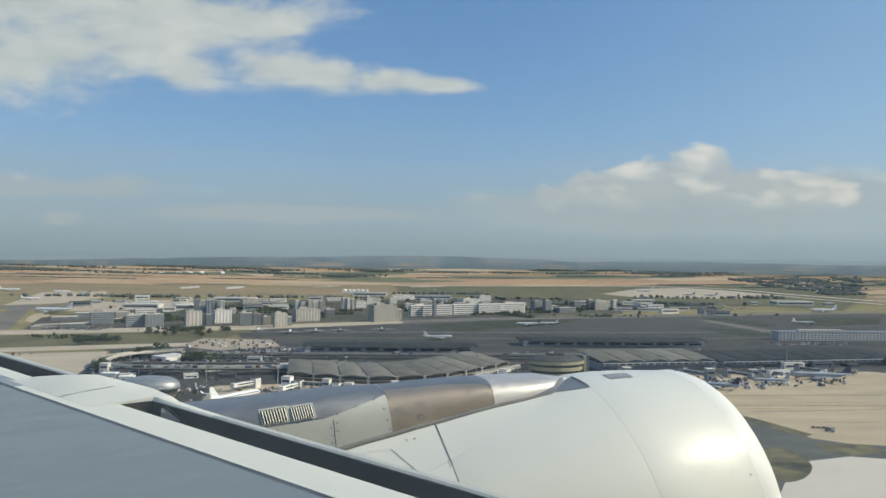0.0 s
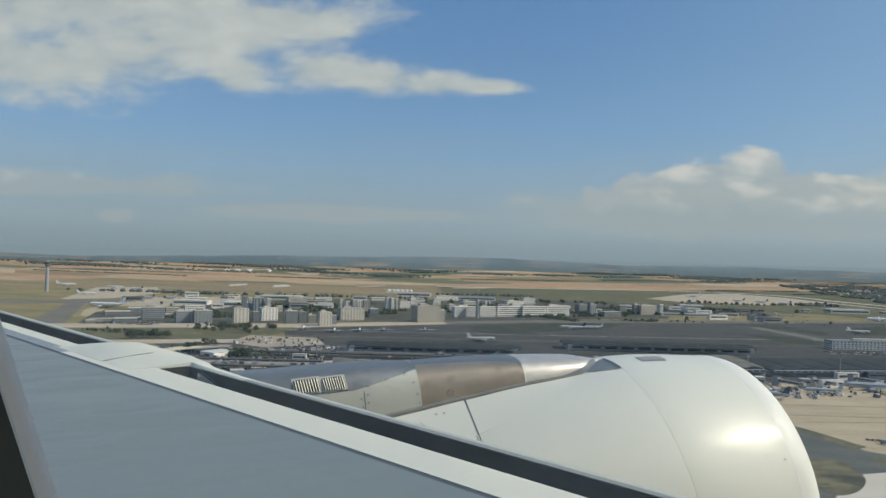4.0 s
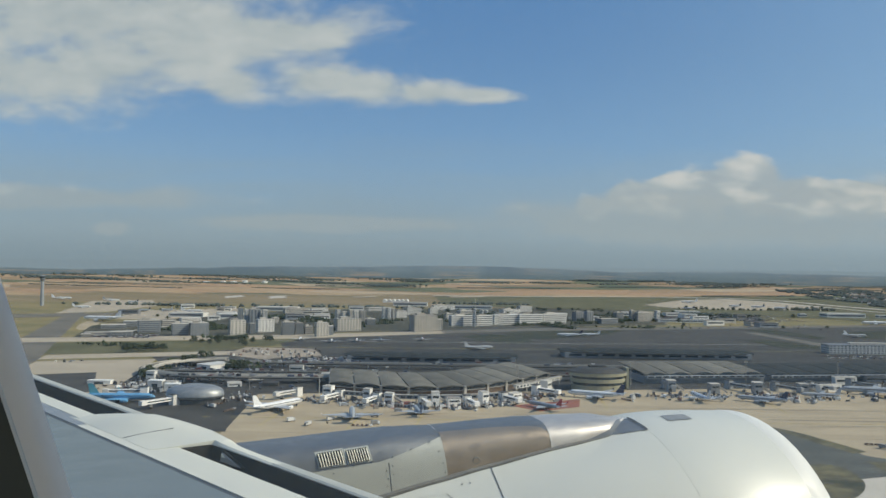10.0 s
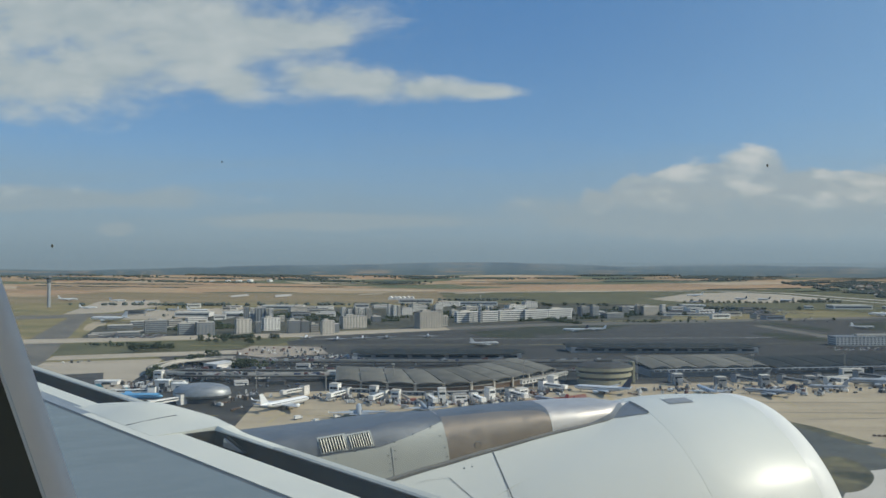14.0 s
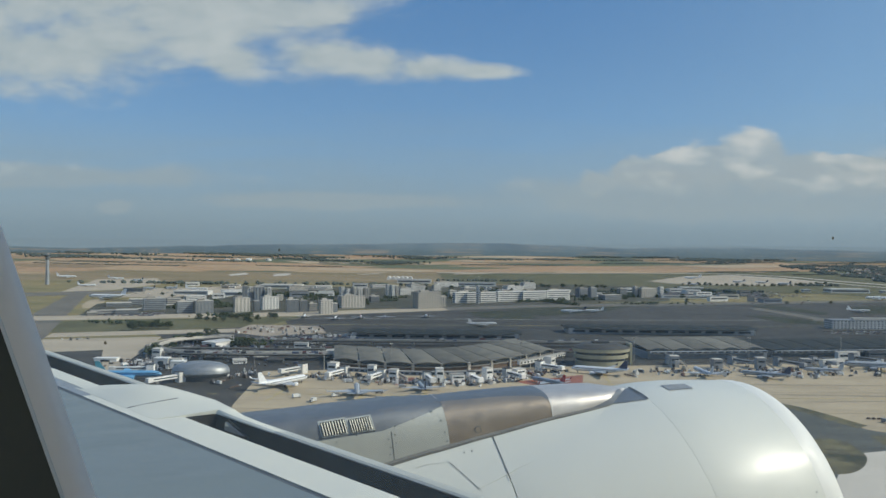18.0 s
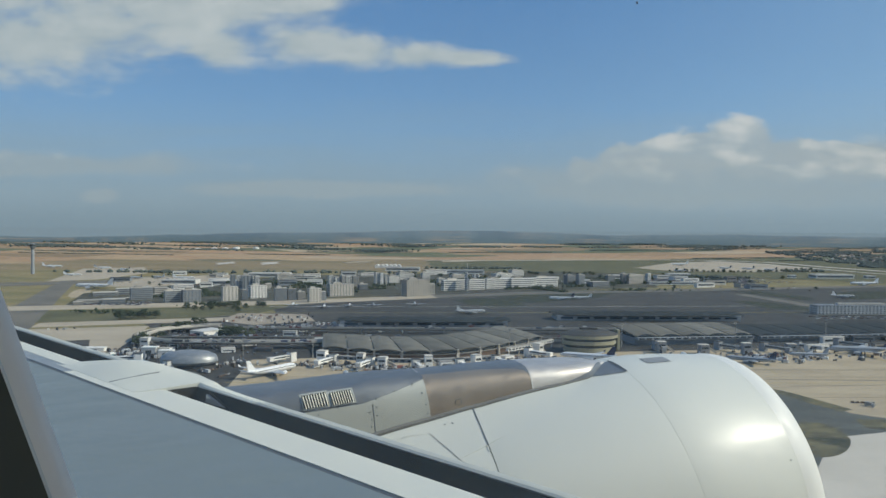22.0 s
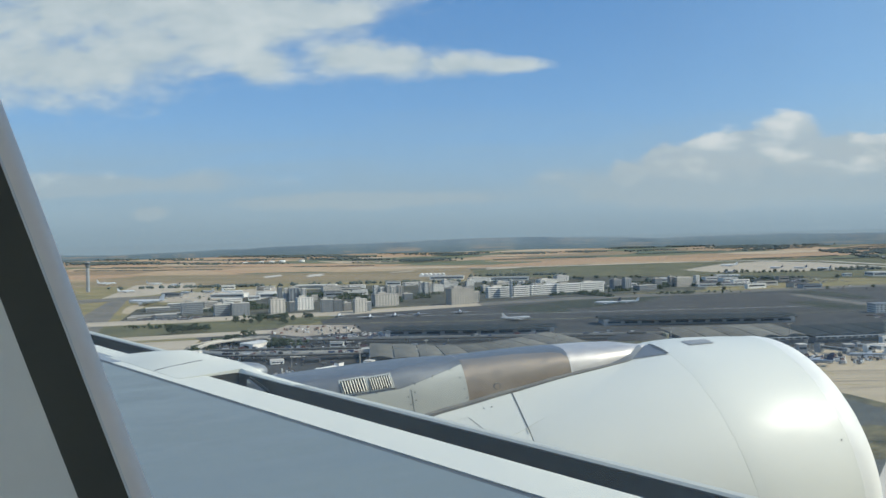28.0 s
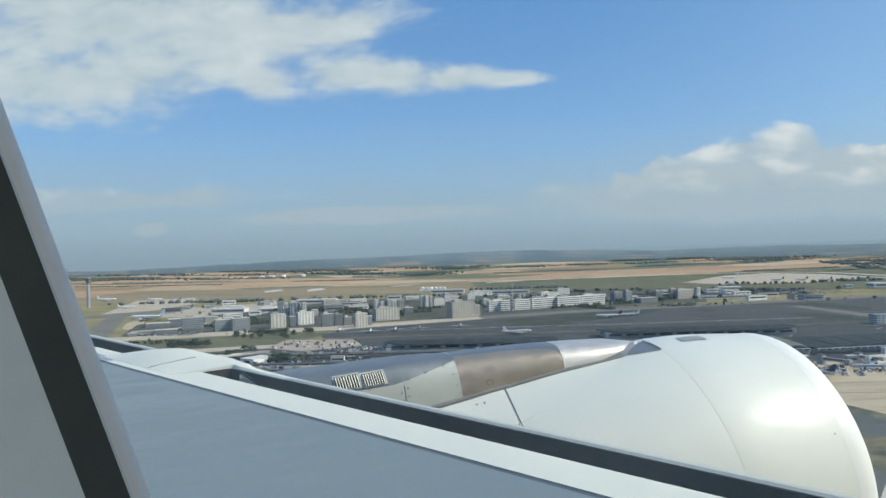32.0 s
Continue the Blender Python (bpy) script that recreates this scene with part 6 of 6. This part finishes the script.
            g.blob(rr * math.cos(t), rr * math.sin(t), height(rr) + 2, rng.uniform(4, 7) * (1.1 - 0.6 * abs(q)), 0.5, rng)
    tagged(part("woods", g, HAZELEAF, None, "dark hedges and woods between the far fields"), category="woods", kind="stuff")


woods()


def shrubs():
    """Planted rows and thickets between the office blocks, along the lots and in the loop road."""
    rng, g = random.Random(17), Geo()
    for i in range(46):
        cx, cy = rng.uniform(-560, 820), rng.uniform(-60, 430)
        cy += 1680 + cx * 0.36
        run, turn = rng.uniform(20, 90), radians(rng.choice((26, 28, 30, 118)))
        for k in range(int(run * 0.9)):
            q = rng.uniform(-1, 1) * run
            x, y = cx + q * math.cos(turn) + rng.gauss(0, 3), cy + q * math.sin(turn) + rng.gauss(0, 3)
            r = rng.uniform(1.6, 3.6)
            g.blob(x, y, r * 0.8, r, 0.95, rng)
            g.blob(x + rng.gauss(0, 1.5), y, r * 1.9, r * 0.7, 0.9, rng)
    for cx, cy, w, n in ((-264, 940, 13, 110), (-468, 1147, 14, 90), (-392, 1308, 22, 70), (-546, 1176, 20, 40), (-345, 981, 10, 50), (447, 1708, 40, 60)):
        for k in range(n):
            r = rng.uniform(1.4, 3.4)
            g.blob(rng.gauss(cx, w), rng.gauss(cy, 6), rng.uniform(0.8, 2.2) * r, r, 0.9, rng)
    tagged(part("shrubs", g, LEAF, None, "dark shrubs and young trees along lots and verges"), category="shrubs", kind="stuff")


shrubs()


# ---- vehicles and clutter ----
def cars():
    rng, g = random.Random(21), Geo()
    def lot(x0, y0, x1, y1, rows, per, turn=0):
        for i in range(rows):
            for j in range(per):
                if rng.random() < 0.25:
                    continue
                x = x0 + (x1 - x0) * (j + 0.5) / per + rng.uniform(-0.6, 0.6)
                y = y0 + (y1 - y0) * (i + 0.5) / rows
                g.box(x, y, 0.7, 4.4, 1.9, 0.8, turn)
                g.box(x - 0.2, y, 1.5, 2.3, 1.7, 0.6, turn, 0.85)
    lot(-346, 862, -236, 936, 6, 14)
    lot(586, 2033, 973, 2329, 12, 44)
    lot(-226, 1007, -119, 1059, 4, 30)
    lot(-641, 1297, -522, 1365, 4, 40)
    lot(586, 1152, 723, 1204, 2, 26)
    tagged(part("parked_cars", g, CARMIX, None, "rows of small parked cars in mixed colours"), category="cars", kind="stuff")


cars()


def service_truck(seed):
    t = thing("service_truck", 0, 0, 0, 0, "small pale airport service truck on the apron", "truck", "apron vehicles")
    part("box_body", Geo().box(-0.8, 0, 0.9, 5.2, 2.4, 2.5), VAN, t)
    part("cab", Geo().box(2.9, 0, 0.7, 1.9, 2.2, 1.9, 0, 0.9), VAN, t)
    part("windscreen", Geo().box(3.62, 0, 1.6, 0.5, 1.9, 0.75), GLASS, t)
    for xx in (-2.4, 2.7):
        for s in (-1, 1):
            part("wheel", Geo().tube((xx, s * 0.85, 0.48), (xx, s * 1.2, 0.48), 0.48, n=10), TYRE, t)
    return t


def cart_row():
    t = thing("baggage_carts", 0, 0, 0, 0, "short row of brown baggage carts with a tug", "carts", "baggage cart rows")
    for i in range(4):
        c = part("cart", Geo().box(i * 3.6, 0, 0.5, 2.8, 1.6, 0.3), CART, t)
        part("load", Geo().box(i * 3.6, 0, 0.8, 2.4, 1.4, 1.0, 0, 0.9), CART, c)
    part("tug", Geo().box(14.6, 0, 0.4, 2.6, 1.5, 1.3, 0, 0.8), VAN, t)
    return t


truck, carts = service_truck(1), cart_row()
truck.matrix_world = pose(-60, 621, 0.5, 0, 0, 20)
carts.matrix_world = pose(-77, 612, 0.5, 0, 0, 5)
rng = random.Random(31)
for px, py in ((-131, 627), (-114, 612), (-99, 634), (-77, 690), (-60, 700), (-119, 711), (-63, 651), (-45, 677), (-4, 696), (17, 714), (36, 714), (55, 714), (68, 739), (107, 739), (176, 760), (188, 774), (207, 781),
               (223, 775), (245, 789), (284, 789), (303, 790), (341, 763), (350, 757), (401, 778), (326, 565), (319, 576), (-360, 770), (-343, 778), (-338, 800), (-323, 778), (-310, 761), (-321, 754), (-214, 682), (-211, 699), (-197, 661), (-228, 709),
               (-179, 728), (-166, 741), (-96, 700), (-34, 701), (-21, 713), (45, 708), (86, 742), (137, 787), (368, 757), (312, 777), (336, 791), (-131, 722), (-85, 708), (-13, 696)):
    src = truck if rng.random() < 0.68 else carts
    copy_thing(src, pose(px, py, 0.5, 0, 0, rng.uniform(0, 360)))


def gate_clutter():
    """Loaders, stairs, containers and dollies crowding the gates."""
    rng, g = random.Random(47), Geo()
    def crowd(x0, y0, x1, y1, spread, count):
        for i in range(count):
            q = rng.random()
            x, y = x0 + (x1 - x0) * q + rng.gauss(0, 4), y0 + (y1 - y0) * q + rng.gauss(0, spread)
            a, w, h = rng.uniform(0, 180), rng.uniform(1.6, 5.5), rng.uniform(1.2, 3.6)
            g.box(x, y, 0.6, w, rng.uniform(1.4, 2.6), h, a, rng.uniform(0.8, 1.0))
            if rng.random() < 0.3:
                g.box(x, y, 0.6 + h, w * 0.5, 1.4, rng.uniform(0.6, 2.5), a)
    crowd(-138, 728, -38, 703, 9, 78)
    crowd(-43, 697, 40, 706, 8, 72)
    crowd(36, 716, 118, 782, 9, 84)
    crowd(184, 781, 372, 778, 12, 72)
    crowd(318, 791, 476, 793, 12, 48)
    crowd(-353, 806, -262, 745, 14, 66)
    crowd(-226, 687, -195, 747, 14, 36)
    crowd(-325, 778, -323, 847, 12, 36)
    crowd(-221, 1056, -133, 1047, 10, 42)
    crowd(-515, 971, -457, 1001, 4, 6)
    crowd(-310, 1120, -196, 1110, 26, 46)
    tagged(part("ground_equipment", g, GEARMIX, None, "loaders, containers, dollies and stairs crowded round the gates"), category="equipment", kind="stuff")


gate_clutter()


def gate_house(x, y, turn, w, h, label):
    t = thing("gate_house", x, y, 0.5, turn, label, "building", "gate houses")
    # walls east of x 200 get the grey that stands for shade
    part("wall", Geo().box(0, 0, 0, w, 9, h), GATEGREY if x > 200 else WHITEWALL, t)
    part("roof", Geo().box(0, 0, h, w * 1.05, 9.6, 0.5), STONE, t)
    part("door", Geo().box(-w * 0.2, -4.55, 0, w * 0.3, 0.2, h * 0.35), GLASS, t)
    part("window", Geo().box(0, -4.55, h * 0.6, w * 0.8, 0.2, h * 0.18), GLASS, t)
    part("stair", Geo().loft([[(w * 0.6, -1, h * 0.5), (w * 0.6, 1, h * 0.5), (w * 0.6, 1, h * 0.5 + 2.6), (w * 0.6, -1, h * 0.5 + 2.6)], [(w * 0.6 + 9, -1, 0), (w * 0.6 + 9, 1, 0), (w * 0.6 + 9, 1, 2.6), (w * 0.6 + 9, -1, 2.6)]]), STONE, t, "covered outside stair")


for px, py, turn, w, h in ((-118, 741, -15, 9, 12), (-78, 727, -12, 7, 12), (-56, 717, -10, 8, 10), (-12, 709, 8, 7, 13), (5, 708, 15, 12, 8), (34, 722, 30, 7, 12), (66, 748, 40, 12, 7),
                           (104, 800, 50, 8, 12), (242, 819, 0, 9, 12), (286, 812, 8, 10, 10), (333, 813, 0, 9, 12), (386, 822, 0, 10, 10), (-329, 830, 0, 9, 11), (-288, 778, 0, 12, 8)):
    gate_house(px, py, turn, w, h, "boarding gate house greyed for shade, with dark window band" if px > 200 else "white boarding gate house with dark window band" if h > 9 else "low white gate annex with a covered stair")


def mast(x, y, h):
    t = thing("light_mast", x, y, 0.4, 0, "tall slim floodlight mast", "light mast", "floodlight masts")
    part("pole", Geo().tube((0, 0, 0), (0, 0, h), 0.45, 0.2, 8), STONE, t)
    part("head", Geo().box(0, 0, h - 0.5, 3.5, 0.8, 1.2), STONE, t)
    return t


for px, py in ((59, 1704), (-132, 768), (-64, 783), (74, 808), (208, 858), (347, 879), (464, 899), (-207, 780), (1099, 1976)):
    mast(px, py, 26 if py < 1500 else 60)


def tank(x, y, z):
    t = thing("storage_tank", x, y, z, 0, "white cylindrical fuel tank", "tank", "fuel tanks")
    c = lambda r, zz: [(r * math.cos(a), r * math.sin(a), zz) for a in (i * math.tau / 20 for i in range(20))]
    part("drum", Geo().loft([c(16, 0), c(16, 12)]), WHITEWALL, t, "", True)
    part("lid", Geo().loft([c(16.3, 12), c(15, 13), c(3, 15)]), WHITEWALL, t)


for px, py in ((-1218, 4001), (-1162, 4016), (-1119, 4078), (-1018, 4104), (-1282, 3932)):
    tank(px, py, height(math.hypot(px, py)) - 4)


# ---- markings and the jumble between the halls ----
def line(name, path, width, z, mat, label):
    tagged(part(name, ribbon(path, width, z, 0.1), mat, None, label), category="marking", kind="structure")


for k in range(7):
    y0 = 470 + 42 * k
    line("apron_joint", [(-180, y0 - 12), (300, y0), (1050, y0 + 26)], 1.1, 0.56, STREAK if k % 2 else PALE, "tyre-worn strip along the apron")
line("taxi_line", [(-210, 640), (200, 650), (700, 668), (1100, 690)], 0.9, 0.60, TAXI_PAINT, "yellow taxi line on the apron")
line("taxi_line", [(-420, 1190), (100, 1225), (700, 1265), (1300, 1310)], 1.6, 0.55, TAXI_PAINT, "yellow taxi line on the tarmac")
line("taxi_line", [(-300, 1300), (200, 1330), (900, 1400)], 1.6, 0.55, WHITE_LINE, "worn white line on the tarmac")
line("tarmac_band", [(-250, 1260), (250, 1290), (900, 1330), (1300, 1350)], 18, 0.50, DARKTAR, "darker relaid strip of tarmac")
line("tarmac_band", [(0, 1440), (500, 1480), (1200, 1530)], 14, 0.50, TARMAC, "relaid strip in the tarmac")
line("quarter_road", [(-760, 1640), (0, 1690), (900, 1730), (1500, 1760)], 14, 0.45, TARMAC, "grey road in front of the office quarter")
line("quarter_road", [(-620, 1420), (-560, 1700), (-520, 2100)], 10, 0.5, STONE, "pale road running away between the blocks")
for px, py in ((-153, 668), (-82, 644), (-27, 669), (90, 703), (150, 764), (315, 756), (459, 816)):
    line("stand_line", [(px, py - 60), (px + 4, py - 10), (px + 8, py + 30)], 0.8, 0.62, TAXI_PAINT, "yellow stand line on the apron")

rng = random.Random(77)


def small_block(x, y, w, d, h, turn, mat):
    t = thing("service_building", x, y, 0.3, turn, {DARKROOF: "low dark service building between the roads", STONE: "low grey service building between the roads", SLATE: "low blue-grey service building", WHITEWALL: "small pale kiosk beside the roads"}[mat], "building", "service buildings")
    part("wall", Geo().box(0, 0, 0, w, d, h), mat, t)
    part("roof", Geo().box(0, 0, h, w * 1.04, d * 1.04, 0.5), DARKROOF if mat is not WHITEWALL else STONE, t)
    part("window_band", Geo().box(0, -d / 2 - 0.05, h * 0.4, w * 0.85, 0.2, h * 0.3), GLASS, t)
    part("door", Geo().box(w * 0.3, -d / 2 - 0.1, 0, 1.6, 0.2, 2.4), GLASS, t)


for i in range(16):
    small_block(rng.uniform(-330, -130), rng.uniform(800, 1010), rng.uniform(8, 26), rng.uniform(6, 14), rng.uniform(3, 8), rng.uniform(0, 20), rng.choice((DARKROOF, DARKROOF, STONE, SLATE, WHITEWALL)))
for i in range(20):
    small_block(rng.uniform(420, 760), rng.uniform(830, 1010), rng.uniform(10, 34), rng.uniform(6, 16), rng.uniform(3, 9), rng.uniform(0, 20), rng.choice((DARKROOF, DARKROOF, SLATE, STONE, WHITEWALL)))
for i in range(34):
    x = rng.uniform(-860, 900)
    small_block(x, rng.uniform(1760, 2250), rng.uniform(14, 60), rng.uniform(12, 30), rng.uniform(5, 15), rng.uniform(5, 20), rng.choice((STONE, WHITEWALL, SLATE, WHITEWALL, STONE)))
for i in range(40):
    src = kinds[rng.randrange(3)]
    x = rng.uniform(-860, 1000)
    c = copy_thing(src, pose(x, rng.uniform(1745, 2200), 0.2, 0, 0, rng.uniform(0, 360)))
    k = rng.uniform(0.45, 0.9)
    c.scale = (k * 1.2, k * 1.2, k)


def traffic():
    """Cars on the decks and in the lots between the halls."""
    rng, g = random.Random(91), Geo()
    for yy, zz in ((884, 6.9), (968, 5.9), (1003, 3.4), (836, 7.4)):
        for i in range(46):
            x = rng.uniform(-320, 900 if yy > 900 else 205 if yy > 850 else 55)
            g.box(x, yy + rng.choice((-2.4, 2.4)) + max(x, 0) * 0.026 - (8 if x < 0 else 0) * (-x / 330 if x < 0 else 0), zz, rng.choice((4.4, 4.4, 7.5)), 1.9, rng.choice((1.5, 1.5, 2.8)), 1)
    for i in range(160):
        g.box(rng.uniform(-362, -140), rng.uniform(780, 1000), 0.6, 4.4, 1.9, 1.45, rng.choice((0, 90)))
    for i in range(260):
        g.box(rng.uniform(-860, 900), rng.uniform(1740, 2200), 0.6, 4.4, 1.9, 1.45, rng.choice((0, 90)))
    for i in range(60):
        g.box(rng.uniform(-150, 60), rng.uniform(1020, 1090), 0.6, rng.choice((4.4, 9)), 2.1, rng.choice((1.5, 3)), rng.choice((0, 90)))
    tagged(part("road_traffic", g, CARMIX, None, "small cars and vans on the roads and lots"), category="cars", kind="stuff")


traffic()


# ---- cargo side and village, beyond the terminals ----
def cargo_hall(x, y):
    t = thing("cargo_hall", x, y, 0.3, 12, "long cargo hall with a pale ribbed roof", "hall")
    part("wall", Geo().box(0, 0, 0, 260, 90, 12), WHITEWALL, t)
    for i in range(13):
        xx = -130 + 20 * i
        part("roof_bay", Geo().loft([[(xx, -47, 12), (xx + 10, -47, 15), (xx + 20, -47, 12)], [(xx, 47, 12), (xx + 10, 47, 15), (xx + 20, 47, 12)]]), PALE, t)
    for i in range(8):
        part("door", Geo().box(-105 + 30 * i, -45.2, 0, 14, 0.4, 8), GLASS, t)


cargo_hall(-1180, 1020)
for i in range(33):
    c = copy_thing(kinds[i % 3], pose(-1250 + 15 * i + rng.uniform(-5, 5), 1190 + rng.uniform(-25, 40), 0.2, 0, 0, rng.uniform(0, 360)))
    k = rng.uniform(0.9, 1.4)
    c.scale = (k, k, k)


def cottage():
    t = thing("house", 0, 0, 0, 0, "small pale village house with a brown-red roof", "house", "village houses")
    part("wall", Geo().box(0, 0, 0, 10, 8, 5), WHITEWALL, t)
    part("roof", Geo().loft([[(-5.4, -4.6, 5), (-5.4, 4.6, 5), (-5.4, 0, 8.6)], [(5.4, -4.6, 5), (5.4, 4.6, 5), (5.4, 0, 8.6)]]), TILES, t)
    part("chimney", Geo().box(3, 0.8, 7.2, 0.9, 0.9, 2.2), STONE, t)
    part("door", Geo().box(0, -4.05, 0, 1.1, 0.2, 2.1), BROWN, t)
    for xx in (-3, 3):
        part("window", Geo().box(xx, -4.05, 1.3, 1.3, 0.2, 1.3), GLASS, t)
    return t


first = cottage()
first.matrix_world = pose(1790, 3300, ground_z(1790, 3300), 0, 0, 10)
for i in range(90):
    q = rng.random()
    hx, hy = 1730 + 330 * q + rng.gauss(0, 45), 3080 + 560 * q + rng.gauss(0, 90)
    copy_thing(first, pose(hx, hy, ground_z(hx, hy), 0, 0, rng.choice((5, 15, 95, 100)) + rng.uniform(-8, 8)))


# ---- the ends of the flight: airfield behind, terminals and estate ahead ----
sheet("west_taxiway", [(-1500, 560), (-420, 560), (-420, 596), (-1500, 596)], 0.46, TARMAC, "grey tarmac taxiway along the grass")
sheet("west_runway", [(-1700, 380), (-190, 380), (-190, 430), (-1700, 430)], 0.46, PALE, "pale concrete runway strip")
sheet("west_taxiway_link", [(-640, 596), (-700, 1000), (-672, 1004), (-606, 596)], 0.44, TARMAC, "grey tarmac link between taxiways")
sheet("west_lot", [(-1330, 1075), (-1330, 1330), (-850, 1330), (-850, 1075)], 0.42, OLD_SHADE_TAR, "worn tarmac car park and depot yard")
sheet("teal_verge", swept([(-700, 610), (-560, 618), (-520, 640), (-560, 652), (-690, 636)], 4), 0.30, TEAL, "turquoise-stained strip of grass beside the taxiway", "grass")
for cx, cy, rx, ry in ((-760, 700, 46, 60), (-560, 760, 60, 70), (-980, 480, 120, 26), (-620, 480, 100, 24), (-1250, 480, 90, 24), (-500, 900, 40, 60)):
    sheet("dry_patch", swept([(cx - rx, cy - ry), (cx + rx, cy - ry * 0.8), (cx + rx * 0.9, cy + ry), (cx - rx * 1.1, cy + ry * 0.8)], 4), 0.24, CONCRETE if cy > 600 else GREEN, "burnt tan patch of airfield grass" if cy > 600 else "green grass island between taxiways", "grass", thick=0.1)
for px, py, w, d, h, lab in ((-1260, 1240, 60, 36, 9, "pale flat-roofed depot beside the car park"), (-1010, 1260, 88, 40, 8, "grey-white flat-roofed depot behind the yard"), (-1120, 1390, 70, 40, 12, "pale depot in front of the trees"),
                             (-890, 1380, 52, 30, 8, "low white depot by the yard"), (-1420, 1500, 120, 50, 14, "long pale hall behind the trees")):
    block("depot", px, py, 4, w, d, h, WHITEWALL, 2, lab, "depot", "depots", top=STONE)


def west_cars():
    rng, g = random.Random(131), Geo()
    for i in range(9):
        for j in range(64):
            if rng.random() < 0.3:
                continue
            x, y = -1310 + 7 * j + rng.uniform(-0.6, 0.6), 1090 + 15 * i
            g.box(x, y, 0.45, 2.0, 4.4, 0.8, rng.uniform(-4, 4))
            g.box(x, y - 0.2, 1.25, 1.7, 2.3, 0.6, 0, 0.85)
    tagged(part("parked_cars", g, CARMIX, None, "rows of parked cars and vans at the depot yard"), category="cars", kind="stuff")


west_cars()


def vault_terminal(x, y, turn, length, wide, label):
    """A long barrel-vaulted glass hall on a pale base, ribbed along its length."""
    t = thing("vault_terminal", x, y, 0.4, turn, label, "terminal", "vaulted terminals")
    part("base", Geo().box(0, 0, 0, length, wide, 7), STONE, t, "grey concrete base")
    arc = lambda xx, r: [(xx, r * wide / 2 * math.cos(a), 7 + r * 13 * math.sin(a)) for a in (math.pi * i / 14 for i in range(15))]
    part("vault", Geo().loft([arc(-length / 2, 0.97), arc(length / 2, 0.97)]), HAZEGLASS, t, "dull blue-grey glazed vault", True)
    n = int(length / 18)
    for i in range(n + 1):
        xx = -length / 2 + length * i / n
        part("rib", Geo().loft([arc(xx - 0.5, 1.0), arc(xx + 0.5, 1.0)]), GATEGREY, t)
    for s in (-1, 1):
        part("eaves", Geo().box(0, s * wide * 0.5, 6.6, length, 2.4, 1.2), WHITEWALL, t)


vault_terminal(1080, 820, 12, 420, 46, "long glazed barrel-vaulted terminal hall")
vault_terminal(1180, 940, 12, 380, 40, "second glazed barrel-vaulted terminal hall")
vault_terminal(1520, 1010, 12, 300, 44, "glazed barrel-vaulted boarding pier")
sheet("east_apron", [(800, 560), (1900, 800), (1900, 1320), (1500, 1240), (900, 1060), (760, 900)], 0.28, DARKTAR, "dark tarmac apron round the vaulted terminals")
for px, py, turn in ((900, 690, 100), (1010, 705, 102), (1130, 735, 104), (1330, 1060, 282), (1460, 1090, 284), (1640, 930, 100)):
    parked_plane(px, py, turn, 46, PLANEWHITE, FINNAVY, "white airliner parked nose in to a vaulted terminal")
rng = random.Random(57)
for i in range(26):
    q, w = rng.random(), rng.uniform(18, 52)
    block("estate_hall", 1500 + 420 * q + rng.gauss(0, 20), 1560 + 150 * rng.random() + 120 * q, rng.uniform(8, 20), w, rng.uniform(14, 28), rng.uniform(5, 10), rng.choice((WHITEWALL, STONE, SLATE)), 2, "low flat-roofed hall on the trading estate", "hall", "estate halls", top=STONE)
